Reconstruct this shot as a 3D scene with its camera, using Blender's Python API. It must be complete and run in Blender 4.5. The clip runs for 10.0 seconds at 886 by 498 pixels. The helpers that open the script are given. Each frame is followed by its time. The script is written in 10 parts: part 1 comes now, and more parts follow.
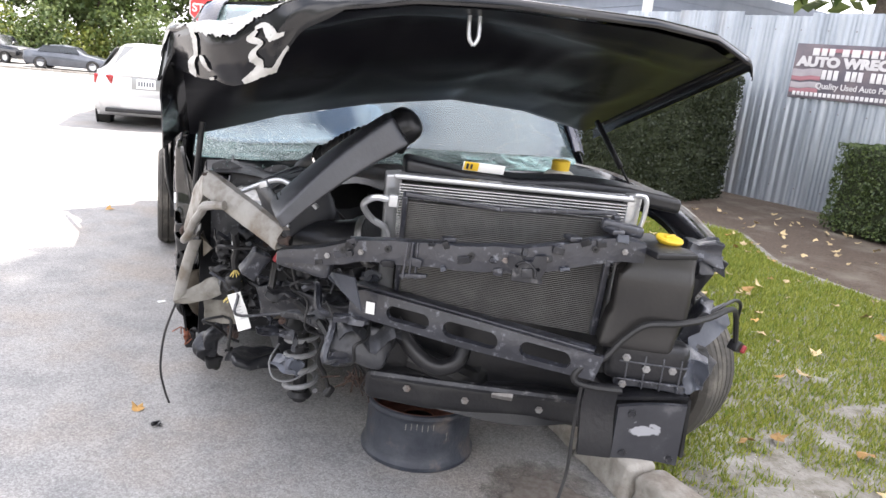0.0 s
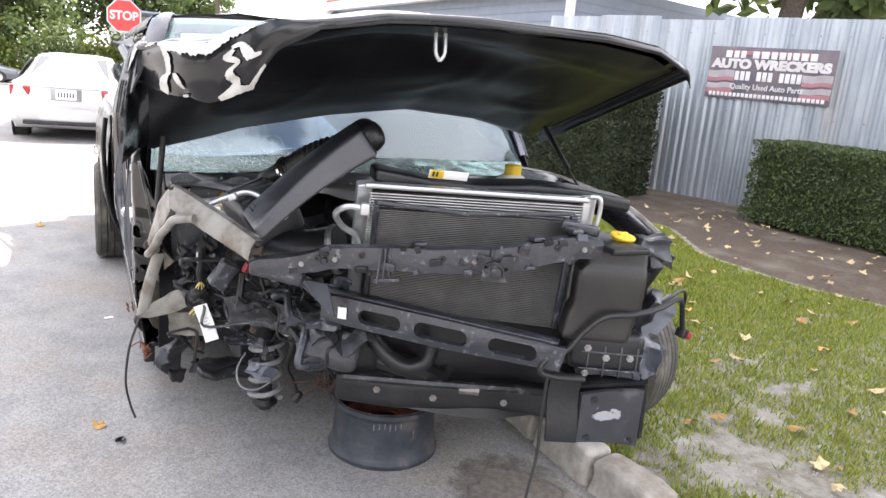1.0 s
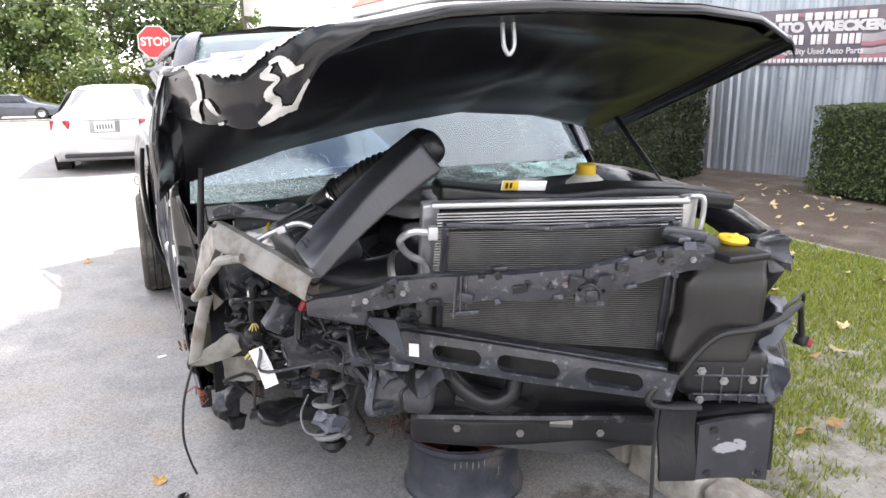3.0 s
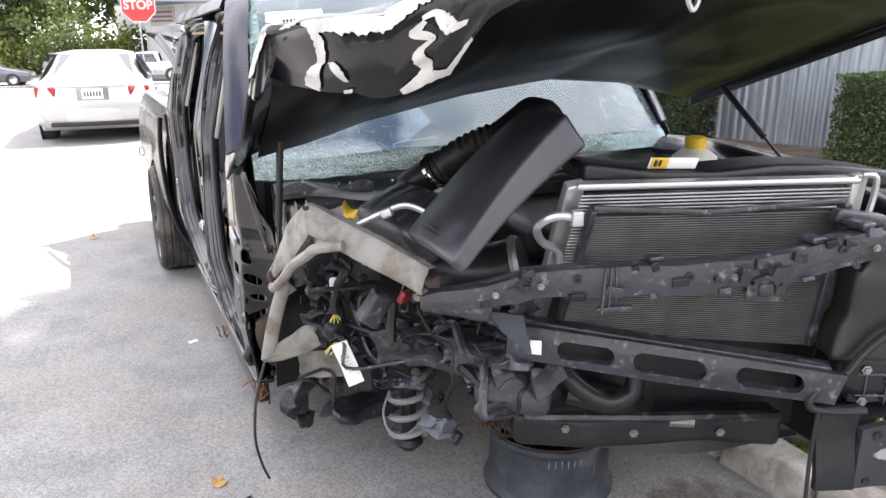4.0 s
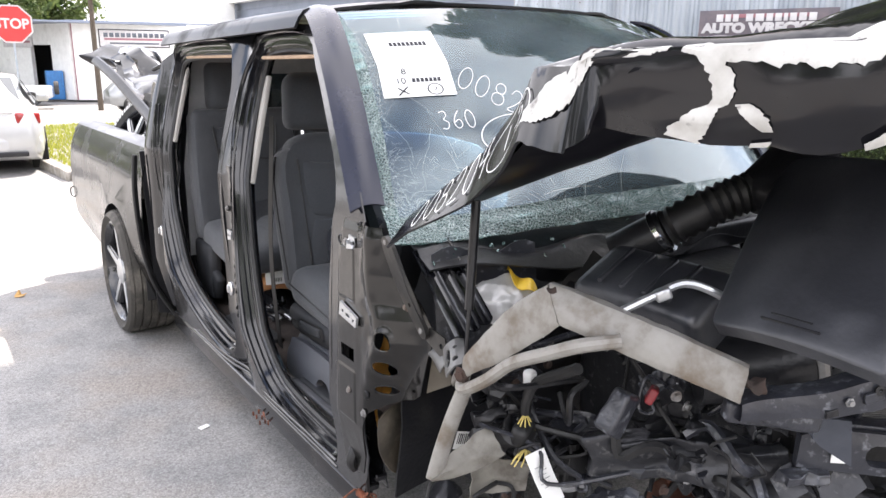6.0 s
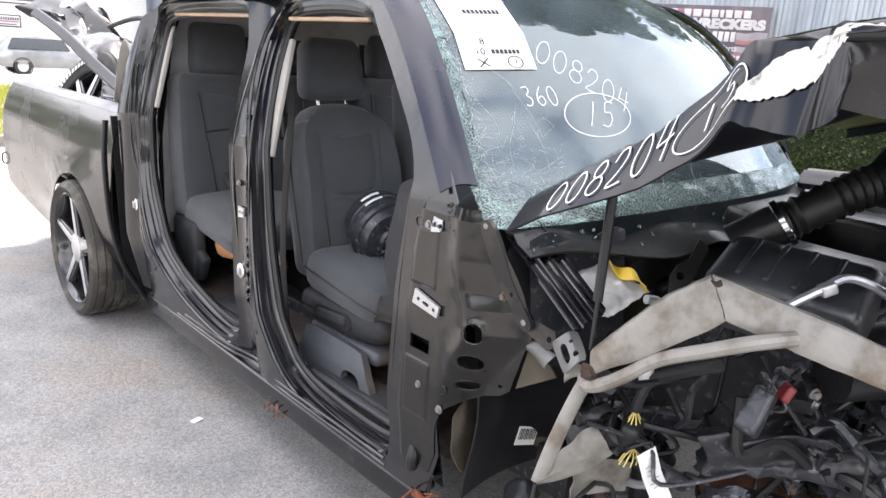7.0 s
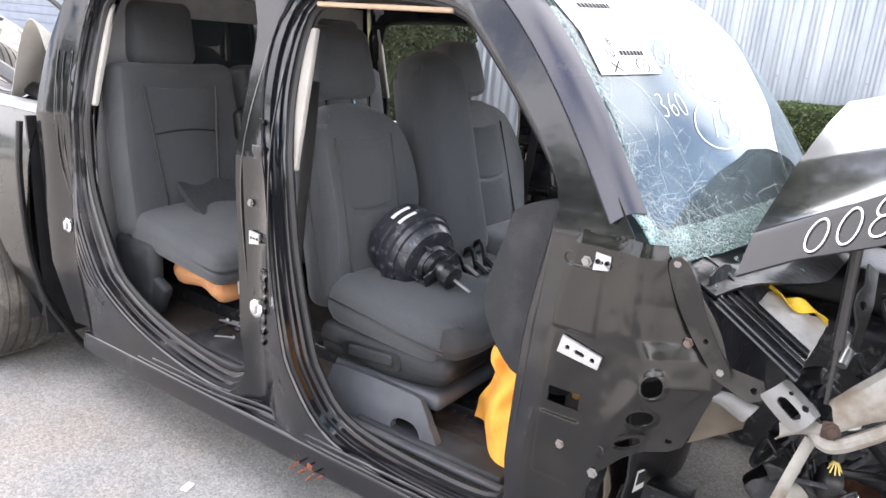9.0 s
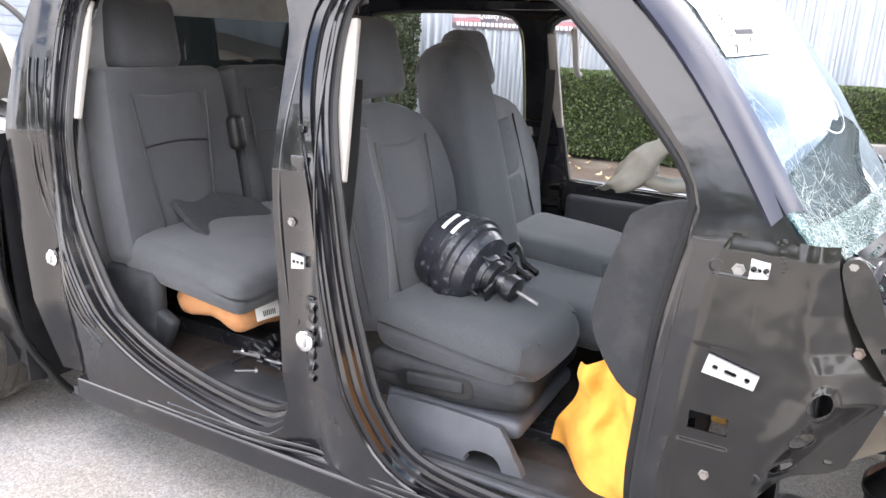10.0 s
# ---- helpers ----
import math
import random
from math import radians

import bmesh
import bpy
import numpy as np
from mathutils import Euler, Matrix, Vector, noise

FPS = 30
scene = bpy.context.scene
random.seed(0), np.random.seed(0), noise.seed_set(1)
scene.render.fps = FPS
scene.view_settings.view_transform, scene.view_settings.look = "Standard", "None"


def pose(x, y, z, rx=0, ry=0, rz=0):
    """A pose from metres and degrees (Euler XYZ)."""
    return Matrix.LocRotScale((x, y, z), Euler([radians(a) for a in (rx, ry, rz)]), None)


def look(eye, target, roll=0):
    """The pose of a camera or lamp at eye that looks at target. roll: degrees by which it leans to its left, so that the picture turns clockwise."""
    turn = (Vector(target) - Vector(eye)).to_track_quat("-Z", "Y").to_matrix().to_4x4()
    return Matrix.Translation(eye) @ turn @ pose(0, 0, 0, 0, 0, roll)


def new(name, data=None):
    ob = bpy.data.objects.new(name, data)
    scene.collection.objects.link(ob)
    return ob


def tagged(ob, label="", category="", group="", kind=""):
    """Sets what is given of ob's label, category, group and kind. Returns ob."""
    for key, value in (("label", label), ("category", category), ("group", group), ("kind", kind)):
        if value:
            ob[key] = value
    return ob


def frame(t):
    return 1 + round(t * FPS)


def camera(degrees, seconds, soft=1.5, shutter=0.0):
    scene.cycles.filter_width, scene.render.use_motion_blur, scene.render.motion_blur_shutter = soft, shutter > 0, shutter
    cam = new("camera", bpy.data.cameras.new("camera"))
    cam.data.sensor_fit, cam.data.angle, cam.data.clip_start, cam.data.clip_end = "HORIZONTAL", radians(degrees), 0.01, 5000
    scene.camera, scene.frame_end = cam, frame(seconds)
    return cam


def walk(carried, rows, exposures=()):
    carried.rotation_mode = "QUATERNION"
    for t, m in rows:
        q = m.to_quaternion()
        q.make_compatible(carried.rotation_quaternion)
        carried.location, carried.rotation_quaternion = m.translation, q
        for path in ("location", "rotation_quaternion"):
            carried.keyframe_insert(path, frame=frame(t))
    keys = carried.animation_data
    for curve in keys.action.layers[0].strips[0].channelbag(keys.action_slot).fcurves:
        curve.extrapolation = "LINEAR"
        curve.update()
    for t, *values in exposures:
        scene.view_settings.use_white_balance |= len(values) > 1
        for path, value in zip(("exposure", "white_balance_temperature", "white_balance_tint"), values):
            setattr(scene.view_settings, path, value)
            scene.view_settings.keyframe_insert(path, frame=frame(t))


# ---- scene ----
cam = camera(62.4, 10.0)
PATH = [
    (0, (0.017, 0.008, 1.669), (0.624, 1.848, 1.175), 5.9),
    (0.5, (-0.139, -0.043, 1.67), (0.597, 1.746, 1.161), 8.0),
    (1, (-0.142, -0.055, 1.688), (0.645, 1.724, 1.22), 5.1),
    (1.5, (-0.167, -0.06, 1.698), (0.634, 1.707, 1.209), 3.8),
    (2, (-0.19, -0.051, 1.693), (0.621, 1.696, 1.157), 3.1),
    (2.5, (-0.128, 0.096, 1.704), (0.526, 1.92, 1.209), 1.3),
    (2.7, (-0.086, 0.17, 1.697), (0.543, 2.004, 1.21), -0.2),
    (3.8, (-0.354, 0.574, 1.686), (0.459, 2.336, 1.202), 0.8),
    (4, (-0.404, 0.669, 1.675), (0.32, 2.446, 1.111), -0.2),
    (4.5, (-0.465, 1.017, 1.652), (0.315, 2.776, 1.109), -0.9),
    (5, (-0.633, 1.208, 1.665), (0.194, 2.987, 1.276), 1.3),
    (5.5, (-0.887, 1.322, 1.67), (0.169, 2.958, 1.215), 3.3),
    (6, (-0.988, 1.535, 1.674), (0.043, 3.175, 1.179), 0.7),
    (6.2, (-1.009, 1.655, 1.661), (-0.056, 3.328, 1.12), -2.1),
    (7.3, (-1.4, 2.033, 1.621), (-0.101, 3.461, 1.098), 5.3),
    (7.5, (-1.414, 2.097, 1.639), (-0.153, 3.553, 1.101), 3.6),
    (8, (-1.328, 2.331, 1.589), (-0.09, 3.783, 0.991), -0.8),
    (8.5, (-1.437, 2.533, 1.615), (0.008, 3.806, 1.076), 3.6),
    (9, (-1.593, 2.756, 1.619), (-0.044, 3.893, 1.064), 5.1),
    (9.5, (-1.584, 3.0, 1.613), (-0.039, 4.121, 1.015), 0.2),
    (10, (-1.618, 3.232, 1.582), (0.036, 4.204, 1.019), 2.9),
]
walk(cam, [(t, look(eye, target, roll)) for t, eye, target, roll in PATH], exposures=[(0.0, 1.80, 6520, 15), (2.6, 1.86, 6520, 15), (4.0, 1.72, 6520, 15), (5.0, 1.65, 6520, 15), (6.2, 1.65, 6520, 15), (7.5, 1.88, 6520, 15), (9.0, 2.25, 6560, 15), (10.0, 2.66, 6580, 15)])

# ---- world and sun ----
SUN = Vector((0.50, 0.30, 0.81)).normalized()
world = bpy.data.worlds.new("sky")
scene.world = world
world.use_nodes = True
wn, wl = world.node_tree.nodes, world.node_tree.links
sky = wn.new("ShaderNodeTexSky")
sky.sky_type = "NISHITA"
sky.sun_disc = False
sky.sun_elevation = math.asin(SUN.z)
sky.sun_rotation = math.atan2(SUN.x, SUN.y)
sky.air_density, sky.dust_density, sky.ozone_density = 1.0, 2.0, 1.0
cloud = wn.new("ShaderNodeTexNoise")
cloud.inputs["Scale"].default_value, cloud.inputs["Detail"].default_value = 2.6, 6.0
cloud_ramp = wn.new("ShaderNodeValToRGB")
cloud_ramp.color_ramp.elements[0].position, cloud_ramp.color_ramp.elements[1].position = 0.36, 0.55
cloud_mix = wn.new("ShaderNodeMix")
cloud_mix.data_type = "RGBA"
cloud_mix.inputs[7].default_value = (11.0, 11.1, 11.4, 1)
coords = wn.new("ShaderNodeTexCoord")
drift = wn.new("ShaderNodeVectorMath")
drift.inputs[1].default_value = (3.909, -2.736, 0.271)
wl.new(coords.outputs["Generated"], drift.inputs[0])
wl.new(drift.outputs[0], cloud.inputs["Vector"])
wl.new(cloud.outputs["Fac"], cloud_ramp.inputs["Fac"])
wl.new(cloud_ramp.outputs["Color"], cloud_mix.inputs[0])
wl.new(sky.outputs["Color"], cloud_mix.inputs[6])
wl.new(cloud_mix.outputs[2], wn["Background"].inputs["Color"])
wn["Background"].inputs["Strength"].default_value = 0.12
sun_data = bpy.data.lights.new("sun", "SUN")
sun_data.energy, sun_data.angle, sun_data.color = 4.6, radians(0.6), (1.0, 0.95, 0.86)
sun = new("sun", sun_data)
sun.matrix_basis = look(SUN * 60, (0, 0, 0))


# ---- materials ----
def mat(name, col, rough=0.6, metal=0.0, col2=None, scale=8.0, detail=5.0, lo=0.4, hi=0.65, bump=0.0, bscale=60.0,
        coat=0.0, dirt=None, dscale=2.0, dlo=0.5, dhi=0.7, rough2=None, spec=0.5, random_by=0.0, stretch=None, sheen=0.0):
    """A surface: two colours mixed by noise, a second larger layer of dirt, relief and gloss that vary with them."""
    m = bpy.data.materials.new(name)
    m.use_nodes = True
    n, l = m.node_tree.nodes, m.node_tree.links
    b = n["Principled BSDF"]
    b.inputs["Roughness"].default_value, b.inputs["Metallic"].default_value = rough, metal
    b.inputs["Specular IOR Level"].default_value = spec
    if coat:
        b.inputs["Coat Weight"].default_value, b.inputs["Coat Roughness"].default_value = coat, 0.06
    if sheen:
        b.inputs["Sheen Weight"].default_value = sheen
    tc = n.new("ShaderNodeTexCoord")
    vec = tc.outputs["Object"]
    if stretch:
        mp = n.new("ShaderNodeMapping")
        mp.inputs["Scale"].default_value = stretch
        l.new(vec, mp.inputs["Vector"])
        vec = mp.outputs["Vector"]

    def noise_mask(sc, a, c, det):
        t = n.new("ShaderNodeTexNoise")
        t.inputs["Scale"].default_value, t.inputs["Detail"].default_value, t.inputs["Roughness"].default_value = sc, det, 0.6
        l.new(vec, t.inputs["Vector"])
        r = n.new("ShaderNodeMapRange")
        r.inputs["From Min"].default_value, r.inputs["From Max"].default_value = a, c
        l.new(t.outputs["Fac"], r.inputs["Value"])
        return r.outputs["Result"]

    def blend(fac, one, two):
        x = n.new("ShaderNodeMix")
        x.data_type = "RGBA"
        l.new(fac, x.inputs[0])
        for sock, v in ((x.inputs[6], one), (x.inputs[7], two)):
            if isinstance(v, tuple):
                sock.default_value = (*v, 1)
            else:
                l.new(v, sock)
        return x.outputs[2]

    c2 = col2 or tuple(v * 0.78 for v in col)
    mask = noise_mask(scale, lo, hi, detail)
    out = blend(mask, tuple(col), tuple(c2))
    if dirt:
        dm = noise_mask(dscale, dlo, dhi, 6.0)
        out = blend(dm, out, tuple(dirt))
        rr = n.new("ShaderNodeMapRange")
        rr.inputs["To Min"].default_value, rr.inputs["To Max"].default_value = rough, rough2 if rough2 is not None else min(1, rough + 0.3)
        l.new(dm, rr.inputs["Value"])
        l.new(rr.outputs["Result"], b.inputs["Roughness"])
    elif rough2 is not None:
        rr = n.new("ShaderNodeMapRange")
        rr.inputs["To Min"].default_value, rr.inputs["To Max"].default_value = rough, rough2
        l.new(mask, rr.inputs["Value"])
        l.new(rr.outputs["Result"], b.inputs["Roughness"])
    if random_by:
        oi = n.new("ShaderNodeObjectInfo")
        hsv = n.new("ShaderNodeHueSaturation")
        mr = n.new("ShaderNodeMapRange")
        mr.inputs["To Min"].default_value, mr.inputs["To Max"].default_value = 1 - random_by, 1 + random_by
        l.new(oi.outputs["Random"], mr.inputs["Value"])
        l.new(mr.outputs["Result"], hsv.inputs["Value"])
        l.new(out, hsv.inputs["Color"])
        out = hsv.outputs["Color"]
    l.new(out, b.inputs["Base Color"])
    if bump:
        t = n.new("ShaderNodeTexNoise")
        t.inputs["Scale"].default_value, t.inputs["Detail"].default_value = bscale, 3.0
        l.new(vec, t.inputs["Vector"])
        bp = n.new("ShaderNodeBump")
        bp.inputs["Strength"].default_value, bp.inputs["Distance"].default_value = bump, 0.01
        l.new(t.outputs["Fac"], bp.inputs["Height"])
        l.new(bp.outputs["Normal"], b.inputs["Normal"])
    return m


def leaf_mat(name, col, col2, rough=0.55):
    """Foliage: colour varies from leaf to leaf, some light comes through."""
    m = bpy.data.materials.new(name)
    m.use_nodes = True
    n, l = m.node_tree.nodes, m.node_tree.links
    b = n["Principled BSDF"]
    b.inputs["Roughness"].default_value = rough
    g = n.new("ShaderNodeNewGeometry")
    x = n.new("ShaderNodeMix")
    x.data_type = "RGBA"
    x.inputs[6].default_value, x.inputs[7].default_value = (*col, 1), (*col2, 1)
    l.new(g.outputs["Random Per Island"], x.inputs[0])
    l.new(x.outputs[2], b.inputs["Base Color"])
    tr = n.new("ShaderNodeBsdfTranslucent")
    l.new(x.outputs[2], tr.inputs["Color"])
    ms = n.new("ShaderNodeMixShader")
    ms.inputs[0].default_value = 0.3
    l.new(b.outputs[0], ms.inputs[1])
    l.new(tr.outputs[0], ms.inputs[2])
    l.new(ms.outputs[0], n["Material Output"].inputs["Surface"])
    return m


def glass_mat(name, tint, ior=1.5, cracked=False, dust=0.0):
    """Thin glass: clear with a tint, mirror-like by Fresnel; cracked glass is frosted along a web of lines."""
    m = bpy.data.materials.new(name)
    m.use_nodes = True
    n, l = m.node_tree.nodes, m.node_tree.links
    n.remove(n["Principled BSDF"])
    t = n.new("ShaderNodeBsdfTransparent")
    t.inputs["Color"].default_value = (*tint, 1)
    gl = n.new("ShaderNodeBsdfGlossy")
    gl.inputs["Roughness"].default_value = 0.01
    gl.inputs["Color"].default_value = (0.84, 0.93, 0.97, 1)
    fr = n.new("ShaderNodeFresnel")
    fr.inputs["IOR"].default_value = ior
    ms = n.new("ShaderNodeMixShader")
    l.new(fr.outputs[0], ms.inputs[0])
    l.new(t.outputs[0], ms.inputs[1])
    l.new(gl.outputs[0], ms.inputs[2])
    out = ms.outputs[0]
    if dust:
        df = n.new("ShaderNodeBsdfDiffuse")
        df.inputs["Color"].default_value = (0.66, 0.72, 0.72, 1)
        tx = n.new("ShaderNodeTexCoord")
        nz = n.new("ShaderNodeTexNoise")
        nz.inputs["Scale"].default_value, nz.inputs["Detail"].default_value = 5.0, 8.0
        l.new(tx.outputs["Object"], nz.inputs["Vector"])
        dr = n.new("ShaderNodeMapRange")
        dr.inputs["From Min"].default_value, dr.inputs["From Max"].default_value = 0.3, 0.75
        dr.inputs["To Min"].default_value, dr.inputs["To Max"].default_value = dust * 0.5, dust * 1.6
        l.new(nz.outputs["Fac"], dr.inputs["Value"])
        dm = n.new("ShaderNodeMixShader")
        l.new(dr.outputs["Result"], dm.inputs[0])
        l.new(out, dm.inputs[1])
        l.new(df.outputs[0], dm.inputs[2])
        out = dm.outputs[0]
    if cracked:
        tc = n.new("ShaderNodeTexCoord")
        ve = n.new("ShaderNodeTexVoronoi")
        ve.feature = "DISTANCE_TO_EDGE"
        ve.inputs["Scale"].default_value = 120.0
        l.new(tc.outputs["Object"], ve.inputs["Vector"])
        lt = n.new("ShaderNodeMath")
        lt.operation = "LESS_THAN"
        lt.inputs[1].default_value = 0.06
        l.new(ve.outputs["Distance"], lt.inputs[0])
        d = n.new("ShaderNodeBsdfPrincipled")
        d.inputs["Base Color"].default_value, d.inputs["Roughness"].default_value = (0.62, 0.75, 0.72, 1), 0.25
        bp = n.new("ShaderNodeBump")
        bp.inputs["Strength"].default_value = 0.8
        l.new(ve.outputs["Distance"], bp.inputs["Height"])
        l.new(bp.outputs["Normal"], gl.inputs["Normal"])
        mul = n.new("ShaderNodeMath")
        mul.operation = "MULTIPLY"
        mul.inputs[1].default_value = 0.42
        l.new(lt.outputs[0], mul.inputs[0])
        m2 = n.new("ShaderNodeMixShader")
        l.new(mul.outputs[0], m2.inputs[0])
        l.new(out, m2.inputs[1])
        l.new(d.outputs[0], m2.inputs[2])
        out = m2.outputs[0]
    l.new(out, n["Material Output"].inputs["Surface"])
    return m


M = {}
def asphalt_mat(name):
    """Worn asphalt: grains of light and dark stone, broad pinkish and grey patches."""
    m = mat(name, (0.262, 0.255, 0.246), 0.9, col2=(0.205, 0.203, 0.200), scale=3.1, detail=8, lo=0.4, hi=0.62, dirt=(0.258, 0.234, 0.211), dscale=1.25, dlo=0.47, dhi=0.66)
    n, l = m.node_tree.nodes, m.node_tree.links
    b = n["Principled BSDF"]
    was = b.inputs["Base Color"].links[0].from_socket
    tc = n.new("ShaderNodeTexCoord")
    prev = was
    for scale, lo, hi in ((95.0, 0.84, 1.16), (230.0, 0.74, 1.28)):
        vo = n.new("ShaderNodeTexVoronoi")
        vo.inputs["Scale"].default_value = scale
        l.new(tc.outputs["Object"], vo.inputs["Vector"])
        sep = n.new("ShaderNodeSeparateColor")
        l.new(vo.outputs["Color"], sep.inputs[0])
        mr = n.new("ShaderNodeMapRange")
        mr.inputs["To Min"].default_value, mr.inputs["To Max"].default_value = lo, hi
        l.new(sep.outputs[0], mr.inputs["Value"])
        x = n.new("ShaderNodeVectorMath")
        x.operation = "SCALE"
        l.new(prev, x.inputs[0])
        l.new(mr.outputs["Result"], x.inputs["Scale"])
        prev = x.outputs[0]
        if scale < 100:
            bp = n.new("ShaderNodeBump")
            bp.inputs["Strength"].default_value, bp.inputs["Distance"].default_value, bp.invert = 0.35, 0.003, True
            l.new(vo.outputs["Distance"], bp.inputs["Height"])
            l.new(bp.outputs["Normal"], b.inputs["Normal"])
    l.new(prev, b.inputs["Base Color"])
    return m


M["asphalt"] = asphalt_mat("asphalt")
def stain_mat(name, rx, ry):
    """A dark soaked patch that fades out raggedly from the middle of its object."""
    m = mat(name, (0.13, 0.108, 0.09), 0.75, col2=(0.2, 0.18, 0.16), scale=30, lo=0.4, hi=0.62, bump=0.4, bscale=200)
    n, l = m.node_tree.nodes, m.node_tree.links
    tc = n.new("ShaderNodeTexCoord")
    dv = n.new("ShaderNodeVectorMath")
    dv.operation = "DIVIDE"
    dv.inputs[1].default_value = (rx, ry, 1)
    l.new(tc.outputs["Object"], dv.inputs[0])
    ln = n.new("ShaderNodeVectorMath")
    ln.operation = "LENGTH"
    l.new(dv.outputs[0], ln.inputs[0])
    nz = n.new("ShaderNodeTexNoise")
    nz.inputs["Scale"].default_value, nz.inputs["Detail"].default_value = 9.0, 8.0
    l.new(tc.outputs["Object"], nz.inputs["Vector"])
    ad = n.new("ShaderNodeMath")
    ad.operation = "SUBTRACT"
    l.new(nz.outputs["Fac"], ad.inputs[0])
    l.new(ln.outputs["Value"], ad.inputs[1])
    mr = n.new("ShaderNodeMapRange")
    mr.inputs["From Min"].default_value, mr.inputs["From Max"].default_value = -0.42, -0.02
    mr.inputs["To Max"].default_value = 0.85
    l.new(ad.outputs[0], mr.inputs["Value"])
    l.new(mr.outputs["Result"], n["Principled BSDF"].inputs["Alpha"])
    return m


M["stain"] = stain_mat("oil_stain", 0.30, 0.42)
M["soil"] = mat("dry_soil", (0.215, 0.203, 0.18), 0.95, col2=(0.12, 0.108, 0.082), scale=14, bump=0.9, bscale=70, dirt=(0.30, 0.292, 0.275), dscale=1.6)
M["mulch"] = mat("mulch", (0.082, 0.058, 0.040), 0.95, col2=(0.045, 0.032, 0.023), scale=30, bump=1.0, bscale=45, dirt=(0.13, 0.11, 0.085), dscale=2.0)
M["concrete"] = mat("concrete", (0.37, 0.35, 0.315), 0.9, col2=(0.23, 0.21, 0.18), scale=9, bump=0.9, bscale=40, dirt=(0.17, 0.14, 0.11), dscale=3.0)
M["grass"] = leaf_mat("grass", (0.11, 0.175, 0.016), (0.31, 0.31, 0.05))
M["sunny_grass"] = leaf_mat("sunny_grass", (0.2, 0.24, 0.03), (0.36, 0.36, 0.05))
M["hedge"] = leaf_mat("hedge_leaf", (0.030, 0.054, 0.015), (0.092, 0.125, 0.036), 0.45)
# hedge green darkened: the shadow on the yew is put into its leaves
M["yew"] = leaf_mat("shaded_yew_leaf", (0.016, 0.026, 0.012), (0.050, 0.062, 0.026), 0.5)
M["tree_leaf"] = leaf_mat("tree_leaf", (0.05, 0.085, 0.022), (0.13, 0.165, 0.05))
M["bush_leaf"] = leaf_mat("bush_leaf", (0.09, 0.14, 0.03), (0.24, 0.25, 0.05))
# near-black green: painted shade inside the hedges, also the carton's bars
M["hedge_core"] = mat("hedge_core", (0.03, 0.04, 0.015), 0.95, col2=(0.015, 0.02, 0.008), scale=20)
M["bark"] = mat("bark", (0.10, 0.08, 0.06), 0.95, col2=(0.05, 0.04, 0.03), scale=20, bump=1.0, bscale=25)
M["dead_leaf"] = mat("dead_leaf", (0.40, 0.25, 0.08), 0.8, col2=(0.30, 0.15, 0.05), scale=30, random_by=0.35)
M["pale_leaf"] = mat("pale_leaf", (0.42, 0.33, 0.18), 0.8, col2=(0.33, 0.24, 0.13), scale=30, random_by=0.3)
M["galv"] = mat("galvanised_sheet", (0.42, 0.455, 0.50), 0.38, metal=0.7, col2=(0.31, 0.345, 0.39), scale=2.5, dirt=(0.35, 0.34, 0.33), dscale=1.2, dlo=0.6, dhi=0.8,
                stretch=(1, 1, 0.25), bump=0.08, bscale=30)
M["siding"] = mat("blue_grey_siding", (0.22, 0.25, 0.31), 0.7, col2=(0.19, 0.22, 0.27), scale=3)
M["shingle"] = mat("red_shingle", (0.36, 0.15, 0.11), 0.9, col2=(0.26, 0.10, 0.08), scale=6, random_by=0.2, bump=0.4)
M["white_paint"] = mat("white_paint", (0.78, 0.78, 0.76), 0.55, col2=(0.70, 0.70, 0.68), scale=3, dirt=(0.55, 0.54, 0.5), dscale=1.0, dlo=0.62, dhi=0.8)
M["white_car"] = mat("white_car_paint", (0.50, 0.50, 0.50), 0.28, metal=0.25, col2=(0.47, 0.47, 0.47), scale=2, coat=0.5)
M["grey_car"] = mat("grey_car_paint", (0.10, 0.11, 0.13), 0.28, metal=0.5, scale=2, coat=0.6)
M["silver_car"] = mat("silver_car_paint", (0.30, 0.31, 0.31), 0.3, metal=0.6, scale=2, coat=0.6)
M["black_car"] = mat("black_car_paint", (0.012, 0.012, 0.014), 0.2, scale=2, coat=0.6)
M["paint"] = mat("black_truck_paint", (0.005, 0.0054, 0.0075), 0.14, col2=(0.008, 0.0083, 0.0105), scale=4, coat=0.55, spec=0.4, dirt=(0.028, 0.026, 0.023), dscale=3.2, dlo=0.55, dhi=0.85, rough2=0.4)
M["dusty_paint"] = mat("dusty_black_paint", (0.0065, 0.0068, 0.009), 0.17, col2=(0.010, 0.010, 0.0115), scale=5, coat=0.5, spec=0.35, dirt=(0.030, 0.0275, 0.024), dscale=7.0, dlo=0.55, dhi=0.85, rough2=0.5, bump=0.22, bscale=13)
M["cowl_dust"] = mat("brown_dust_on_black_panel", (0.005, 0.005, 0.0052), 0.18, col2=(0.008, 0.0077, 0.0072), scale=4, coat=0.28, spec=0.36, dirt=(0.019, 0.0176, 0.0155), dscale=5.0, dlo=0.45, dhi=0.8, rough2=0.3, bump=0.05, bscale=12)
M["arm_steel"] = mat("worn_dark_steel", (0.035, 0.034, 0.033), 0.32, metal=0.5, col2=(0.075, 0.072, 0.066), scale=9, lo=0.45, hi=0.75, dirt=(0.10, 0.092, 0.08), dscale=6, dlo=0.55, dhi=0.8, bump=0.06)
